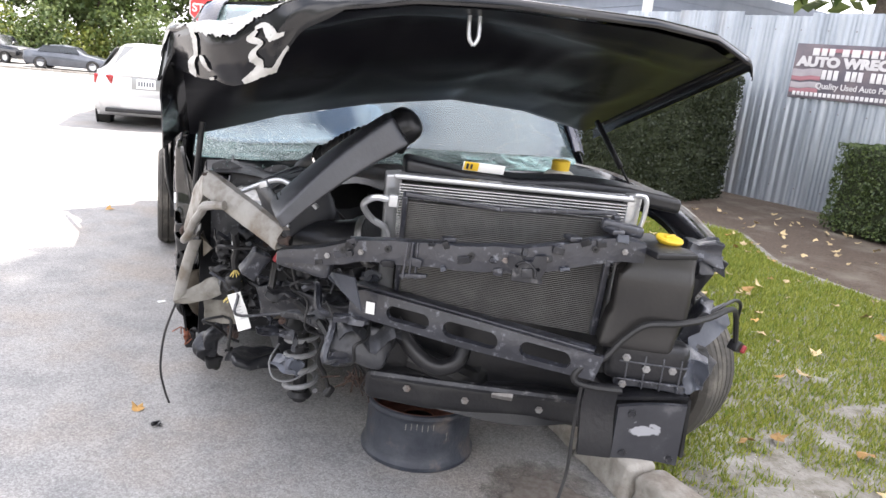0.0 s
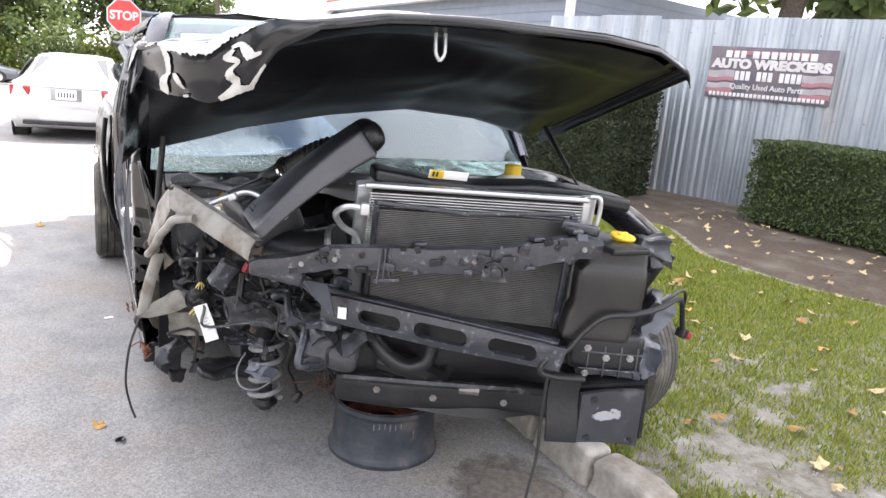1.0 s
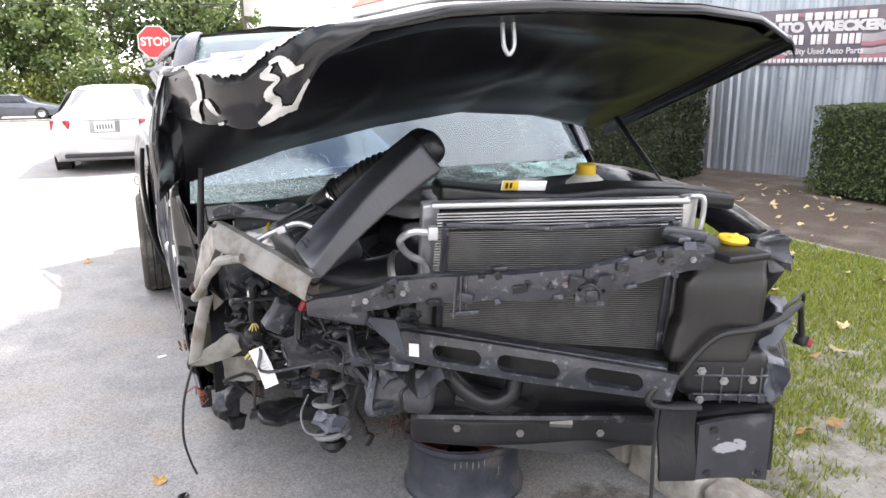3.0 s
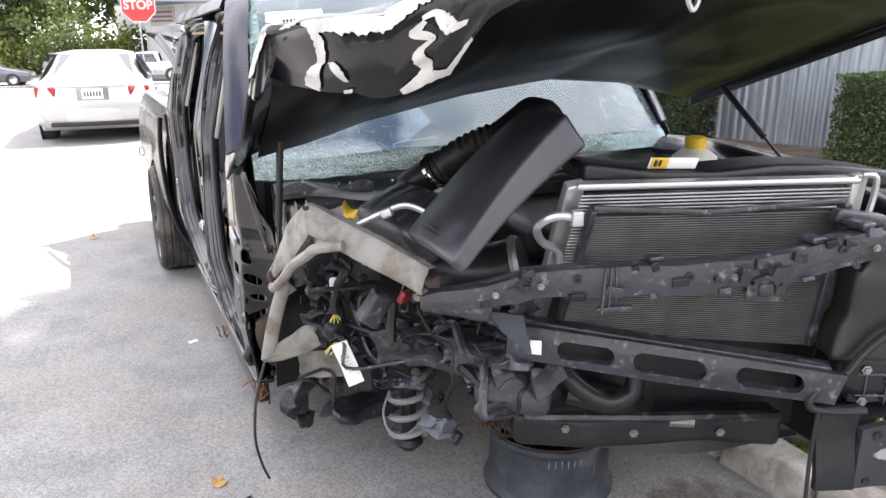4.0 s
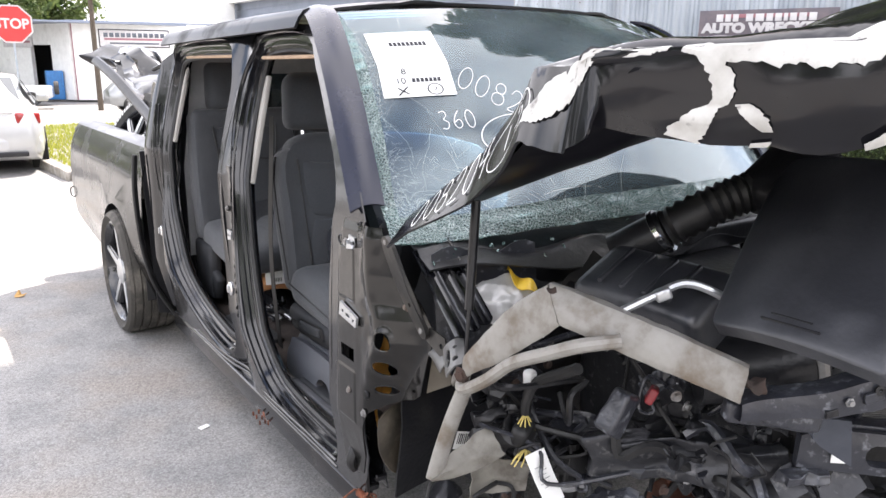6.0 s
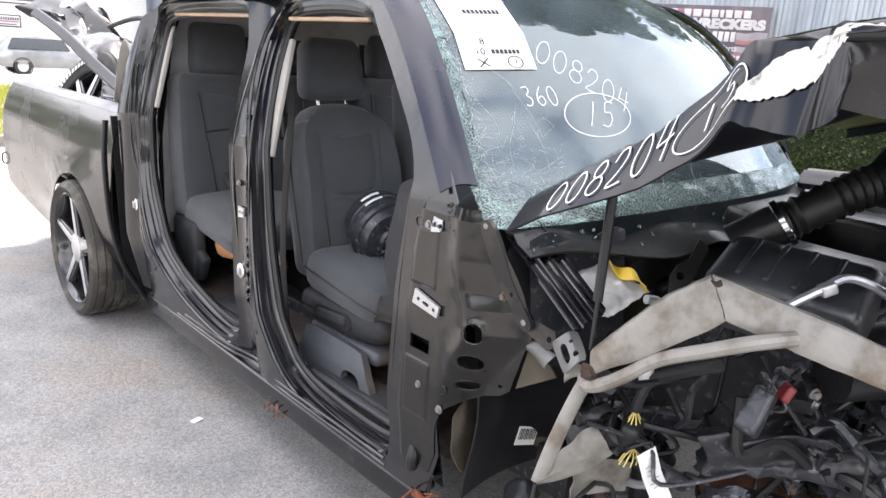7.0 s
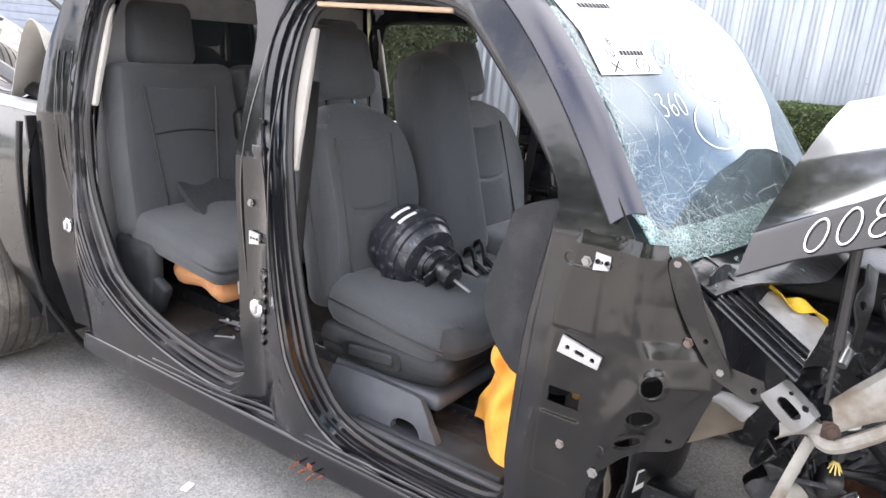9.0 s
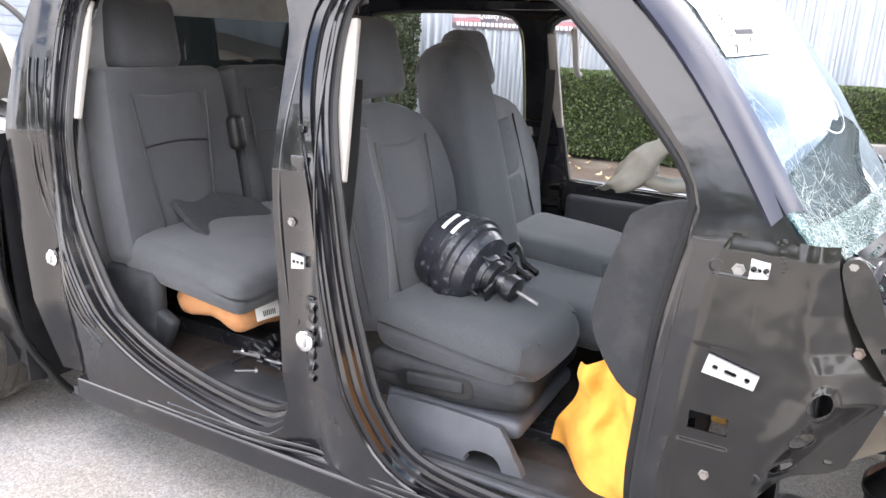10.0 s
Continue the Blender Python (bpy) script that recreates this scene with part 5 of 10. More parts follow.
# overhead wires
bm = bmesh.new()
tube(bm, [(4.6, 45, dip(45)), (4.6, 45, 9.0)], [0.15, 0.10], 10, 3)
pole = single("utility_pole", bm, "bark", "wooden utility pole carrying overhead cables", "pole", (4.6, 45, dip(45)))
bm = bmesh.new()
tube(bm, [(4.85, 44.8, 4.6), (4.85, 44.8, 5.6)], 0.28, 14, 1)
part("transformer", bm, "pale_trim", pole, "pale transformer can")
for i, (z0, z1) in enumerate(((6.4, 6.2), (7.3, 7.2), (5.2, 5.1))):
    bm = bmesh.new()
    tube(bm, [(-40, 46, z0 + 1.2), (-16, 45.5, z0 - 0.1), (4.6, 44.93, z0), (28, 43, z1 - 0.3)], 0.035, 5, 8)
    single("power_line", bm, "seal", "overhead cable across the street", "cable", (4.6, 44.93, z0), "overhead cables")
# street edge
bm = bmesh.new()
bar(bm, (-30, 47.6, dip(47.6) + 0.05), (2.5, 47.0, dip(47) + 0.05), 0.2, 0.16)
single("street_kerb", bm, "concrete", "low concrete kerb on the far side of the street", "kerb", (-12, 47, dip(47)), kind="structure")

# ---- the wrecked truck ----
truck = thing("pickup_truck", "wrecked black crew-cab pickup truck, doors and front panels stripped off", "truck", (0.85, 4.6, 0))


def side_u(v, z):
    """How far the cab's flank stands in from its widest line: it leans in above the belt, tucks in at the sill, and the door pillar lies deeper."""
    up, low = max(0, z - 1.2), max(0, 0.6 - z)
    return -0.03 + 0.28 * up ** 1.2 + 0.045 * math.exp(-((v - 4.56) / 0.10) ** 2) + 0.05 * math.exp(-((v - 5.64) / 0.06) ** 2) + 0.15 * low


def resample(loop, n, closed=True):
    pts = [Vector((a, b, 0)) for a, b in loop]
    if closed:
        line = curve_points([pts[-1], *pts, pts[0], pts[1]], 6)[6:-6]
    else:
        line = curve_points(pts, 6)
    seg = [(b - a).length for a, b in zip(line, line[1:] + line[:1])]
    if not closed:
        seg = seg[:-1]
    tot, out, k, acc = sum(seg), [], 0, 0.0
    for i in range(n):
        want = tot * i / (n if closed else n - 1)
        while k < len(seg) - 1 and acc + seg[k] < want:
            acc += seg[k]
            k += 1
        t = (want - acc) / max(1e-9, seg[k])
        p = lerp(line[k], line[(k + 1) % len(line)], min(1, t))
        out.append((p.x, p.y))
    return out


def offset(loop, d, hinge_side=1.0):
    """Moves a closed loop outwards; less on the side of the hinges."""
    n = len(loop)
    area = sum(loop[i][0] * loop[(i + 1) % n][1] - loop[(i + 1) % n][0] * loop[i][1] for i in range(n))
    sgn = 1 if area > 0 else -1
    out = []
    for i in range(n):
        a, b = Vector(loop[i - 1]), Vector(loop[(i + 1) % n])
        t = (b - a).normalized()
        nx, ny = t.y * sgn, -t.x * sgn
        k = min(1, max(0, (nx + 0.85) / 0.5))
        w = lerp(hinge_side, 1.0, k)
        out.append((loop[i][0] + nx * d * w, loop[i][1] + ny * d * w))
    return out


FRONT_DOOR = resample([(3.60, 0.44), (3.595, 0.65), (3.58, 0.97), (3.545, 1.21), (3.555, 1.31), (3.68, 1.455), (3.84, 1.61), (3.955, 1.69), (4.18, 1.712), (4.44, 1.69), (4.525, 1.625), (4.53, 1.40),
                       (4.47, 1.17), (4.425, 0.95), (4.36, 0.72), (4.30, 0.56), (4.20, 0.43), (4.0, 0.385), (3.7, 0.38)], 90)
REAR_DOOR = resample([(4.64, 0.47), (4.64, 0.60), (4.65, 0.9), (4.66, 1.13), (4.66, 1.4), (4.67, 1.60), (4.74, 1.685), (4.97, 1.695), (5.25, 1.69), (5.50, 1.665), (5.575, 1.60), (5.58, 1.42), (5.565, 1.25), (5.545, 0.98),
                      (5.455, 0.76), (5.36, 0.62), (5.19, 0.51), (4.95, 0.44), (4.72, 0.42)], 90)
HS = 0.3


def jamb(loop, profile, far=False):
    """The stepped frame of a door opening: profile rows are (outwards, inwards from the flank)."""
    bm = bmesh.new()
    rows = []
    for out, inn in profile:
        lp = offset(loop, out, HS)
        row = []
        for v, z in lp:
            u = side_u(v, z) + inn
            row.append(bm.verts.new(C(TRUCK_W - u if far else u, v, z)))
        rows.append(row)
    n = len(loop)
    for a, b in zip(rows, rows[1:]):
        for k in range(n):
            bm.faces.new((a[k], a[(k + 1) % n], b[(k + 1) % n], b[k]))
    return bm


CUTS = [0.3 + 0.1 * k for k in range(16)]
BENDS = [3.24, 3.30, 3.36, *(4.44 + 0.03 * k for k in range(9)), *(5.52 + 0.03 * k for k in range(9))]
outer = [(3.35, 0.60), (3.345, 0.70), (3.345, 0.82), (3.345, 0.95), (3.34, 1.06), (3.33, 1.17), (3.335, 1.24), (3.385, 1.31), (3.57, 1.53), (3.76, 1.70), (3.95, 1.79), (4.3, 1.815), (4.8, 1.81), (5.3, 1.795), (5.60, 1.76),
         (5.725, 1.66), (5.775, 1.42), (5.785, 1.2), (5.74, 0.6), (5.70, 0.32), (5.5, 0.25), (4.4, 0.235), (3.75, 0.24), (3.42, 0.34), (3.35, 0.5)]
holes = {False: [[(3.40, 0.80), (3.48, 0.80), (3.48, 0.84), (3.40, 0.84)]], True: []}
for far in (False, True):
    bm = bmesh.new()
    outline_plate(bm, [outer, offset(FRONT_DOOR, 0.062, HS), offset(REAR_DOOR, 0.062, HS), *holes[far]],
                  lambda v, z: C(TRUCK_W - side_u(v, z) if far else side_u(v, z), v, z), 0.004, CUTS, BENDS)
    flank = part("cab_side", bm, "dusty_paint", truck, "dusty black painted cab side with bare door openings", 25)
    for nm, loop in (("front_door_frame", FRONT_DOOR), ("rear_door_frame", REAR_DOOR)):
        bm = jamb(loop, [(0.064, 0.0), (0.060, 0.008), (0.040, 0.012), (0.036, 0.030), (0.020, 0.034), (0.017, 0.046), (0.006, 0.050), (0.0, 0.064), (0.0, 0.085), (0.03, 0.09)], far)
        part(nm, bm, "paint", truck, "glossy black stepped door jamb", 40)
        bm = bmesh.new()
        lp = offset(loop, -0.004)
        line = [C(TRUCK_W - side_u(v, z) - 0.068 if far else side_u(v, z) + 0.068, v, z) for v, z in lp]
        tube(bm, [*line, line[0]], 0.012, 6, 1)
        part("door_seal", bm, "seal", truck, "black rubber door seal")
    # inner walls of the pillars and the sill
    bm = bmesh.new()
    outline_plate(bm, [[(3.45, 0.3), (3.5, 1.28), (3.95, 1.74), (5.5, 1.74), (5.66, 1.2), (5.64, 0.3)], offset(FRONT_DOOR, 0.01), offset(REAR_DOOR, 0.01)],
                  lambda v, z: C(TRUCK_W - side_u(v, z) - 0.095 if far else side_u(v, z) + 0.095, v, z), 0.004, CUTS)
    part("inner_side", bm, "paint", truck, "grey inner trim", 25)

# pressed ridges round the rear corner of the rear door opening
for d in (0.082, 0.108, 0.128):
    run = offset(REAR_DOOR, d, HS)
    keep = [v > 5.38 and z < 1.45 for v, z in run]
    first = next(k for k in range(len(run)) if keep[k] and not keep[k - 1])
    run, keep = run[first:] + run[:first], keep[first:] + keep[:first]
    run = [q for q, yes in zip(run, keep) if yes]
    bm = bmesh.new()
    tube(bm, [C(side_u(v, z) - 0.002, v, z) for v, z in run], 0.0075, 6, 1)
    part("jamb_ridge", bm, "paint", truck, "pressed ridge of the door jamb", 60)

# rocker with folded ledges
bm = bmesh.new()
for k, (du, z, w, h) in enumerate(((0.03, 0.27, 0.05, 0.09), (0.055, 0.318, 0.05, 0.03), (0.085, 0.345, 0.05, 0.03))):
    bar(bm, C(du, 3.45, z), C(du, 5.6 - 0.08 * k, z), w, h, (0, 0, 1), 0.012, 2)
part("rocker", bm, "dusty_paint", truck, "scratched sill")
for k, z in enumerate((0.352, 0.326, 0.300, 0.272)):
    bm = bmesh.new()
    v1 = 5.12 + 0.10 * k
    tube(bm, [C(side_u(v, z) - 0.002 + 0.002 * noise.noise(Vector((v * 7, k, 0))), v, z + 0.003 * noise.noise(Vector((v * 5, k, 3)))) for v in (3.62, 3.95, 4.28, 4.5, 4.7, 4.9, v1)], 0.0065, 6, 5)
    part("sill_ridge", bm, "paint", truck, "pressed ridge along the sill", 60)
bm = bmesh.new()
bar(bm, C(0.052, 3.46, 0.222), C(0.052, 5.68, 0.222), 0.008, 0.035, (0, 0, 1), 0.003, 12, lambda p, c: Vector((p.x + 0.006 * noise.noise(Vector((p.z * 8, 1, 0))), p.y + 0.004 * noise.noise(Vector((p.z * 11, 4, 0))), p.z)))
part("pinch_weld", bm, "dull_plastic", truck, "scuffed grey weld seam under the sill")
# the pillar is not cut: flat dark discs paint the shade of its holes
for v, z, ra, rb_ in ((4.565, 1.072, 0.010, 0.011), (4.579, 0.773, 0.010, 0.018), (4.555, 0.86, 0.007, 0.007), (4.575, 1.32, 0.007, 0.008)):
    bm = bmesh.new()
    outline_plate(bm, [ring((v, z), ra, rb_, 14)], lambda a, b: C(side_u(a, b) - 0.003, a, b), 0)
    part("pillar_hole", bm, "shade_black", truck, "flat dark disc painted as the shade of a pillar hole")
    bm = bmesh.new()
    tube(bm, [C(side_u(v, z) - 0.003, v + (ra + 0.002) * math.cos(0.393 * k), z + (rb_ + 0.002) * math.sin(0.393 * k)) for k in range(17)], 0.0018, 5, 1)
    part("hole_rim", bm, "dusty_paint", truck)
bm = bmesh.new()
sheet(bm, lambda s, t: C(side_u(4.525, 0.7) - 0.006 - 0.018 * s * abs(math.sin(t * 23)) - 0.01 * noise.noise(Vector((t * 13, s * 3, 1))), 4.535 - 0.035 * s, lerp(0.60, 0.86, t)), 5, 26, 0.002)
part("torn_flange", bm, "paint", truck, "torn rippled flange on the door pillar", 60)
for v0, v1 in ((3.66, 4.22), (4.66, 5.12)):
    bm = bmesh.new()
    rbox(bm, CX(0.20, (v0 + v1) / 2, 0.392), (0.13, v1 - v0, 0.03), 0.012, 3, lambda p, c: Vector((p.x, p.y, p.z + 0.004 * math.sin(p.y * 40))))
    plate = part("sill_plate", bm, "seat_plastic", truck, "grey plastic scuff plate")
    bm = bmesh.new()
    rbox(bm, CX(0.125, (v0 + v1) / 2, 0.384), (0.03, v1 - v0 + 0.05, 0.02), 0.008, 2)
    part("sill_edge", bm, "trim_plastic", plate)

# A-pillar skins
for far in (False, True):
    bm = bmesh.new()

    def apil(s, t, far=far):
        v = lerp(3.385, 4.03, t)
        z = 1.262 + 0.575 * (1 - (1 - t) ** 1.8)
        u = lerp(-0.048, 0.115, t ** 1.1) + s * 0.085
        v2 = v - 0.05 * s
        z2 = z + 0.012 * math.sin(s * 3.14) + 0.02 * s
        return C(TRUCK_W - u if far else u, v2, z2)

    sheet(bm, apil, 6, 14, 0.01)
    part("a_pillar", bm, "pillar_paint", truck, "glossy blue-black windscreen pillar")
# roof
bm = bmesh.new()


def roof(s, t):
    v = lerp(3.99 - 0.15 * (1 - abs(2 * s - 1) ** 2.2), 5.66, t)
    u = lerp(0.135, TRUCK_W - 0.135, s)
    e = 1 - abs(2 * s - 1) ** 3.5
    z = 1.835 + 0.05 * e + 0.03 * math.sin(math.pi * min(1, t * 1.05)) * (0.4 + 0.6 * e) - 0.03 * t
    z += 0.012 * e * math.exp(-((abs(2 * s - 1) - 0.55) / 0.06) ** 2)
    return C(u, v, z)


sheet(bm, roof, 28, 16, 0.01)
part("roof", bm, "roof_paint", truck, "glossy black roof")
for far in (False, True):
    bm = bmesh.new()

    def rail(s, t, far=far):
        v = lerp(3.97, 5.66, t)
        u = 0.137 - 0.065 * s
        z = 1.832 - 0.04 * t - 0.055 * s * s + 0.012 * math.sin(math.pi * s)
        return C(TRUCK_W - u if far else u, v, z)

    sheet(bm, rail, 4, 14, 0.01)
    part("roof_rail", bm, "roof_paint", truck)
bm = bmesh.new()
rbox(bm, CX(TRUCK_W / 2, 4.82, 1.765), (TRUCK_W - 0.36, 1.5, 0.03), 0.012, 3)
part("headliner", bm, "headliner", truck, "tan roof lining")
for v0, v1 in ((3.97, 4.46), (4.76, 5.50)):
    bm = bmesh.new()
    bar(bm, C(0.150, v0, 1.688), C(0.150, v1, 1.682), 0.03, 0.014)
    part("headliner_edge", bm, "headliner", truck, "orange-tan edge of the roof lining")
# back of the cab
bm = bmesh.new()
outline_plate(bm, [[(0.10, 0.35), (TRUCK_W - 0.10, 0.35), (TRUCK_W - 0.06, 1.1), (TRUCK_W - 0.17, 1.74), (0.17, 1.74), (0.06, 1.1)],
                   [(0.30, 1.22), (TRUCK_W - 0.30, 1.22), (TRUCK_W - 0.36, 1.62), (0.36, 1.62)]], lambda a, b: C(a, 5.70 - 0.05 * max(0, b - 1.1), b), 0.02, CUTS)
part("cab_back", bm, "paint", truck)
bm = bmesh.new()
outline_plate(bm, [[(0.14, 0.6), (TRUCK_W - 0.14, 0.6), (TRUCK_W - 0.14, 1.1), (TRUCK_W - 0.22, 1.72), (0.22, 1.72), (0.14, 1.1)],
                   [(0.32, 1.24), (TRUCK_W - 0.32, 1.24), (TRUCK_W - 0.38, 1.60), (0.38, 1.60)]], lambda a, b: C(a, 5.672 - 0.05 * max(0, b - 1.1), b), 0.008, CUTS)
part("back_lining", bm, "rail_plastic", truck, "grey lining of the cab's rear wall")
bm = bmesh.new()
sheet(bm, lambda s, t: C(lerp(lerp(0.29, 0.35, t), TRUCK_W - lerp(0.29, 0.35, t), s), 5.69 - 0.02 * t, lerp(1.21, 1.63, t)), 2, 2, 0.005)
rw = part("rear_window", bm, "rear_glass", truck, "dusty rear window")
rw.visible_shadow = False

# windscreen
def screen(s, t):
    bow = 1 - abs(2 * s - 1) ** 2.2
    z = lerp(1.19, 1.83, t) + lerp(0.02, 0.035, t) * bow
    v = interp(t, (0, 3.265), (0.16, 3.36), (0.42, 3.48), (0.73, 3.65), (0.89, 3.785), (1.0, 3.92)) - 0.16 * bow
    side = interp(t, (0, 0.025), (0.16, 0.04), (0.5, 0.085), (1.0, 0.155))
    u = lerp(side, TRUCK_W - side, s)
    dent = 0.02 * math.exp(-((s - 0.1) / 0.12) ** 2 - ((t - 0.1) / 0.2) ** 2)
    return C(u, v + dent, z - dent)


def screen_normal(s, t):
    e = 1e-3
    n = (screen(s + e, t) - screen(s, t)).cross(screen(s, t + e) - screen(s, t))
    return n.normalized() if n.z > 0 else -n.normalized()


bm = bmesh.new()
sheet(bm, screen, 26, 14, 0.005, 0.022, 1.0, 0.10, 1.0)
ws = part("windscreen", bm, "windshield", truck, "cracked laminated windscreen with chalked figures", 60)
ws.visible_shadow = False
for nm, a in (("bottom", (0.0, 1.0, 0.0, 0.10)), ("side", (0.0, 0.022, 0.10, 1.0))):
    bm = bmesh.new()
    r0 = random.Random(3)

    def crushed(s, t):
        n = noise.noise(Vector((s * 30, t * 30, 5))) * 0.010
        return screen(s, t) + screen_normal(min(0.99, s), min(0.99, t)) * n

    sheet(bm, crushed, 60 if nm == "bottom" else 6, 6 if nm == "bottom" else 50, 0.006, *a)
    cg = part("crushed_glass", bm, "crazed", truck, "crazed greenish broken glass", 85)
    cg.visible_shadow = False
# crack lines: long wandering ones, and dense short ones where the glass is crushed
bm = bmesh.new()
rng = random.Random(14)


def crack(s, t, a, n, step, turn, r):
    pts = []
    for j in range(n):
        if not (0.008 < s < 0.992 and 0.012 < t < 0.97):
            break
        pts.append(screen(s, t) + screen_normal(s, t) * 0.003)
        a += rng.gauss(0, turn)
        s += math.cos(a) * step
        t += math.sin(a) * step * 1.8
    if len(pts) > 2:
        tube(bm, pts, r, 3, 1)


for k in range(30):
    s, t = ((rng.uniform(0.02, 0.14), rng.uniform(0.1, 0.9)), (rng.uniform(0.02, 0.5), rng.uniform(0.03, 0.2)), (rng.uniform(0.6, 0.98), rng.uniform(0.03, 0.4)))[k % 3]
    crack(s, t, rng.uniform(0, 6.28), rng.randint(4, 8), 0.02, 0.14, 0.0003)
for k in range(900):
    zone = k % 5
    if zone < 2:
        s, t = abs(rng.gauss(0.0, 0.085)) + 0.012, abs(rng.gauss(0.0, 0.13)) + 0.02
    elif zone == 2:
        s, t = 0.015 + abs(rng.gauss(0, 0.013)), rng.uniform(0.1, 0.95)
    elif zone == 3:
        s, t = rng.uniform(0.02, 0.98), 0.02 + abs(rng.gauss(0.0, 0.055))
    else:
        s, t = 0.985 - abs(rng.gauss(0.0, 0.07)), 0.03 + abs(rng.gauss(0.0, 0.18))
    crack(s, t, rng.uniform(0, 6.28), rng.randint(3, 6), rng.uniform(0.004, 0.010), 0.22, rng.uniform(0.00014, 0.00027))
tagged(part("crack_web", bm, "crack_white", truck, "fine white cracks"), "fine white cracks", kind="stuff")
# paper sheet and chalk figures on the screen
bm = bmesh.new()


def paper_point(a, b):
    return 0.036 + 0.128 * a + 0.004 * (1 - b), 0.875 - 0.30 * b


sheet(bm, lambda a, b: screen(*paper_point(a, b)) + screen_normal(*paper_point(a, b)) * 0.003, 4, 4, 0.001)
paper = part("paper_notice", bm, "paper", truck, "white paper notice stuck on the windscreen")


def on_paper(size_a, size_b, a0, b0):
    def place(x, y):
        q = paper_point(a0 + x * size_a, b0 - y * size_b)
        return screen(*q), screen_normal(*q)
    return place


for text, tall_, a0, b0, wide, pen in (("8", 0.08, 0.3, 0.66, 0.06, 0.016), ("10", 0.08, 0.2, 0.8, 0.06, 0.016), ("X", 0.13, 0.2, 0.98, 0.16, 0.026), ("O", 0.10, 0.66, 0.955, 0.11, 0.020), ("7", 0.05, 0.69, 0.93, 0.05, 0.016)):
    bm = bmesh.new()
    handwriting(bm, text, on_paper(1, tall_, a0, b0), wide, pen, 0.006)
    part("ink_figure", bm, "ink", paper, "black pen figure", 0)
for n_, a0, b0, st in ((9, 0.28, 0.17, 0.062), (7, 0.42, 0.73, 0.06)):
    for k in range(n_):
        bm = bmesh.new()
        q = [paper_point(a0 + st * k + d, b0 + e) for d in (0, 0.045) for e in (0, 0.06)]
        bm.faces.new([bm.verts.new(screen(*i) + screen_normal(*i) * 0.006) for i in (q[0], q[2], q[3], q[1])])
        part("ink_bar", bm, "ink", paper)


def on_screen(s0, t0, ds, dt, hs, ht):
    def place(x, y):
        s, t = s0 + x * ds + y * hs, t0 + x * dt + y * ht
        return screen(s, t), screen_normal(s, t)
    return place


bm = bmesh.new()
handwriting(bm, "008204", on_screen(0.165, 0.62, 0.366, -0.54, 0.03, 0.09), 0.062, 0.0028, 0.002)
handwriting(bm, "360", on_screen(0.118, 0.43, 0.42, 0.0, 0.0, 0.075), 0.045, 0.003, 0.002)
handwriting(bm, "15", on_screen(0.219, 0.345, 0.6, -0.12, 0.02, 0.10), 0.045, 0.003, 0.002)
handwriting(bm, "O", on_screen(0.209, 0.34, 0.57, -0.12, 0.02, 0.11), 0.13, 0.0034, 0.002, 1.2, 0.9)
part("chalk_writing", bm, "marker", truck, "white chalked figures", 0)


# ---- bonnet, thrown up and crumpled at one corner ----
def wob(a, b, c=0.0):
    """A smooth wavy number between -1 and 1."""
    return 0.5 * math.sin(a * 1.7 + b * 2.3 + c) + 0.3 * math.sin(a * 3.9 - b * 1.3 + 2.1 * c + 1.0) + 0.2 * math.sin(a * 0.8 + b * 5.1 + 0.7 * c)


def hood(s, w):
    x = lerp(-0.115 + 1.75 * s, -0.105 + 1.855 * s, w)
    yf = 1.88 + 0.58 * max(0, 1 - s / 0.42) ** 3 + 0.17 * max(0, (s - 0.6) / 0.4) ** 2
    y = lerp(yf, 3.10 + 0.10 * s, w)
    zf = interp(s, (0, 1.68), (0.07, 1.705), (0.145, 1.736), (0.2, 1.772), (0.35, 1.812), (0.5, 1.832), (0.75, 1.845), (0.9, 1.832), (1.0, 1.785))
    zr = interp(s, (0, 1.30), (0.2, 1.41), (0.4, 1.485), (0.6, 1.535), (0.8, 1.51), (1.0, 1.43))
    z = lerp(zf, zr, w) + 0.03 * math.sin(math.pi * w) * math.sin(math.pi * s)
    z += 0.095 * math.exp(-((w - 0.26) / 0.2) ** 2 - ((s - 0.37) / 0.26) ** 2)
    z += 0.064 * math.exp(-((w - 0.225) / 0.12) ** 2 - (s / 0.14) ** 2)
    crush = max(0, 1 - s / 0.34) * max(0, 1 - w / 0.55)
    f = wob(s * 14, w * 9, 3)
    fold = abs(math.fmod(abs(s * 5.5 + w * 2.6 + 0.35 * f), 1.0) - 0.5) * 2
    return Vector((x, y, z)) + Vector((0.015 * f, 0.025 * wob(s * 11, w * 11, 9), 0.035 * (fold - 0.5) + 0.02 * f)) * crush


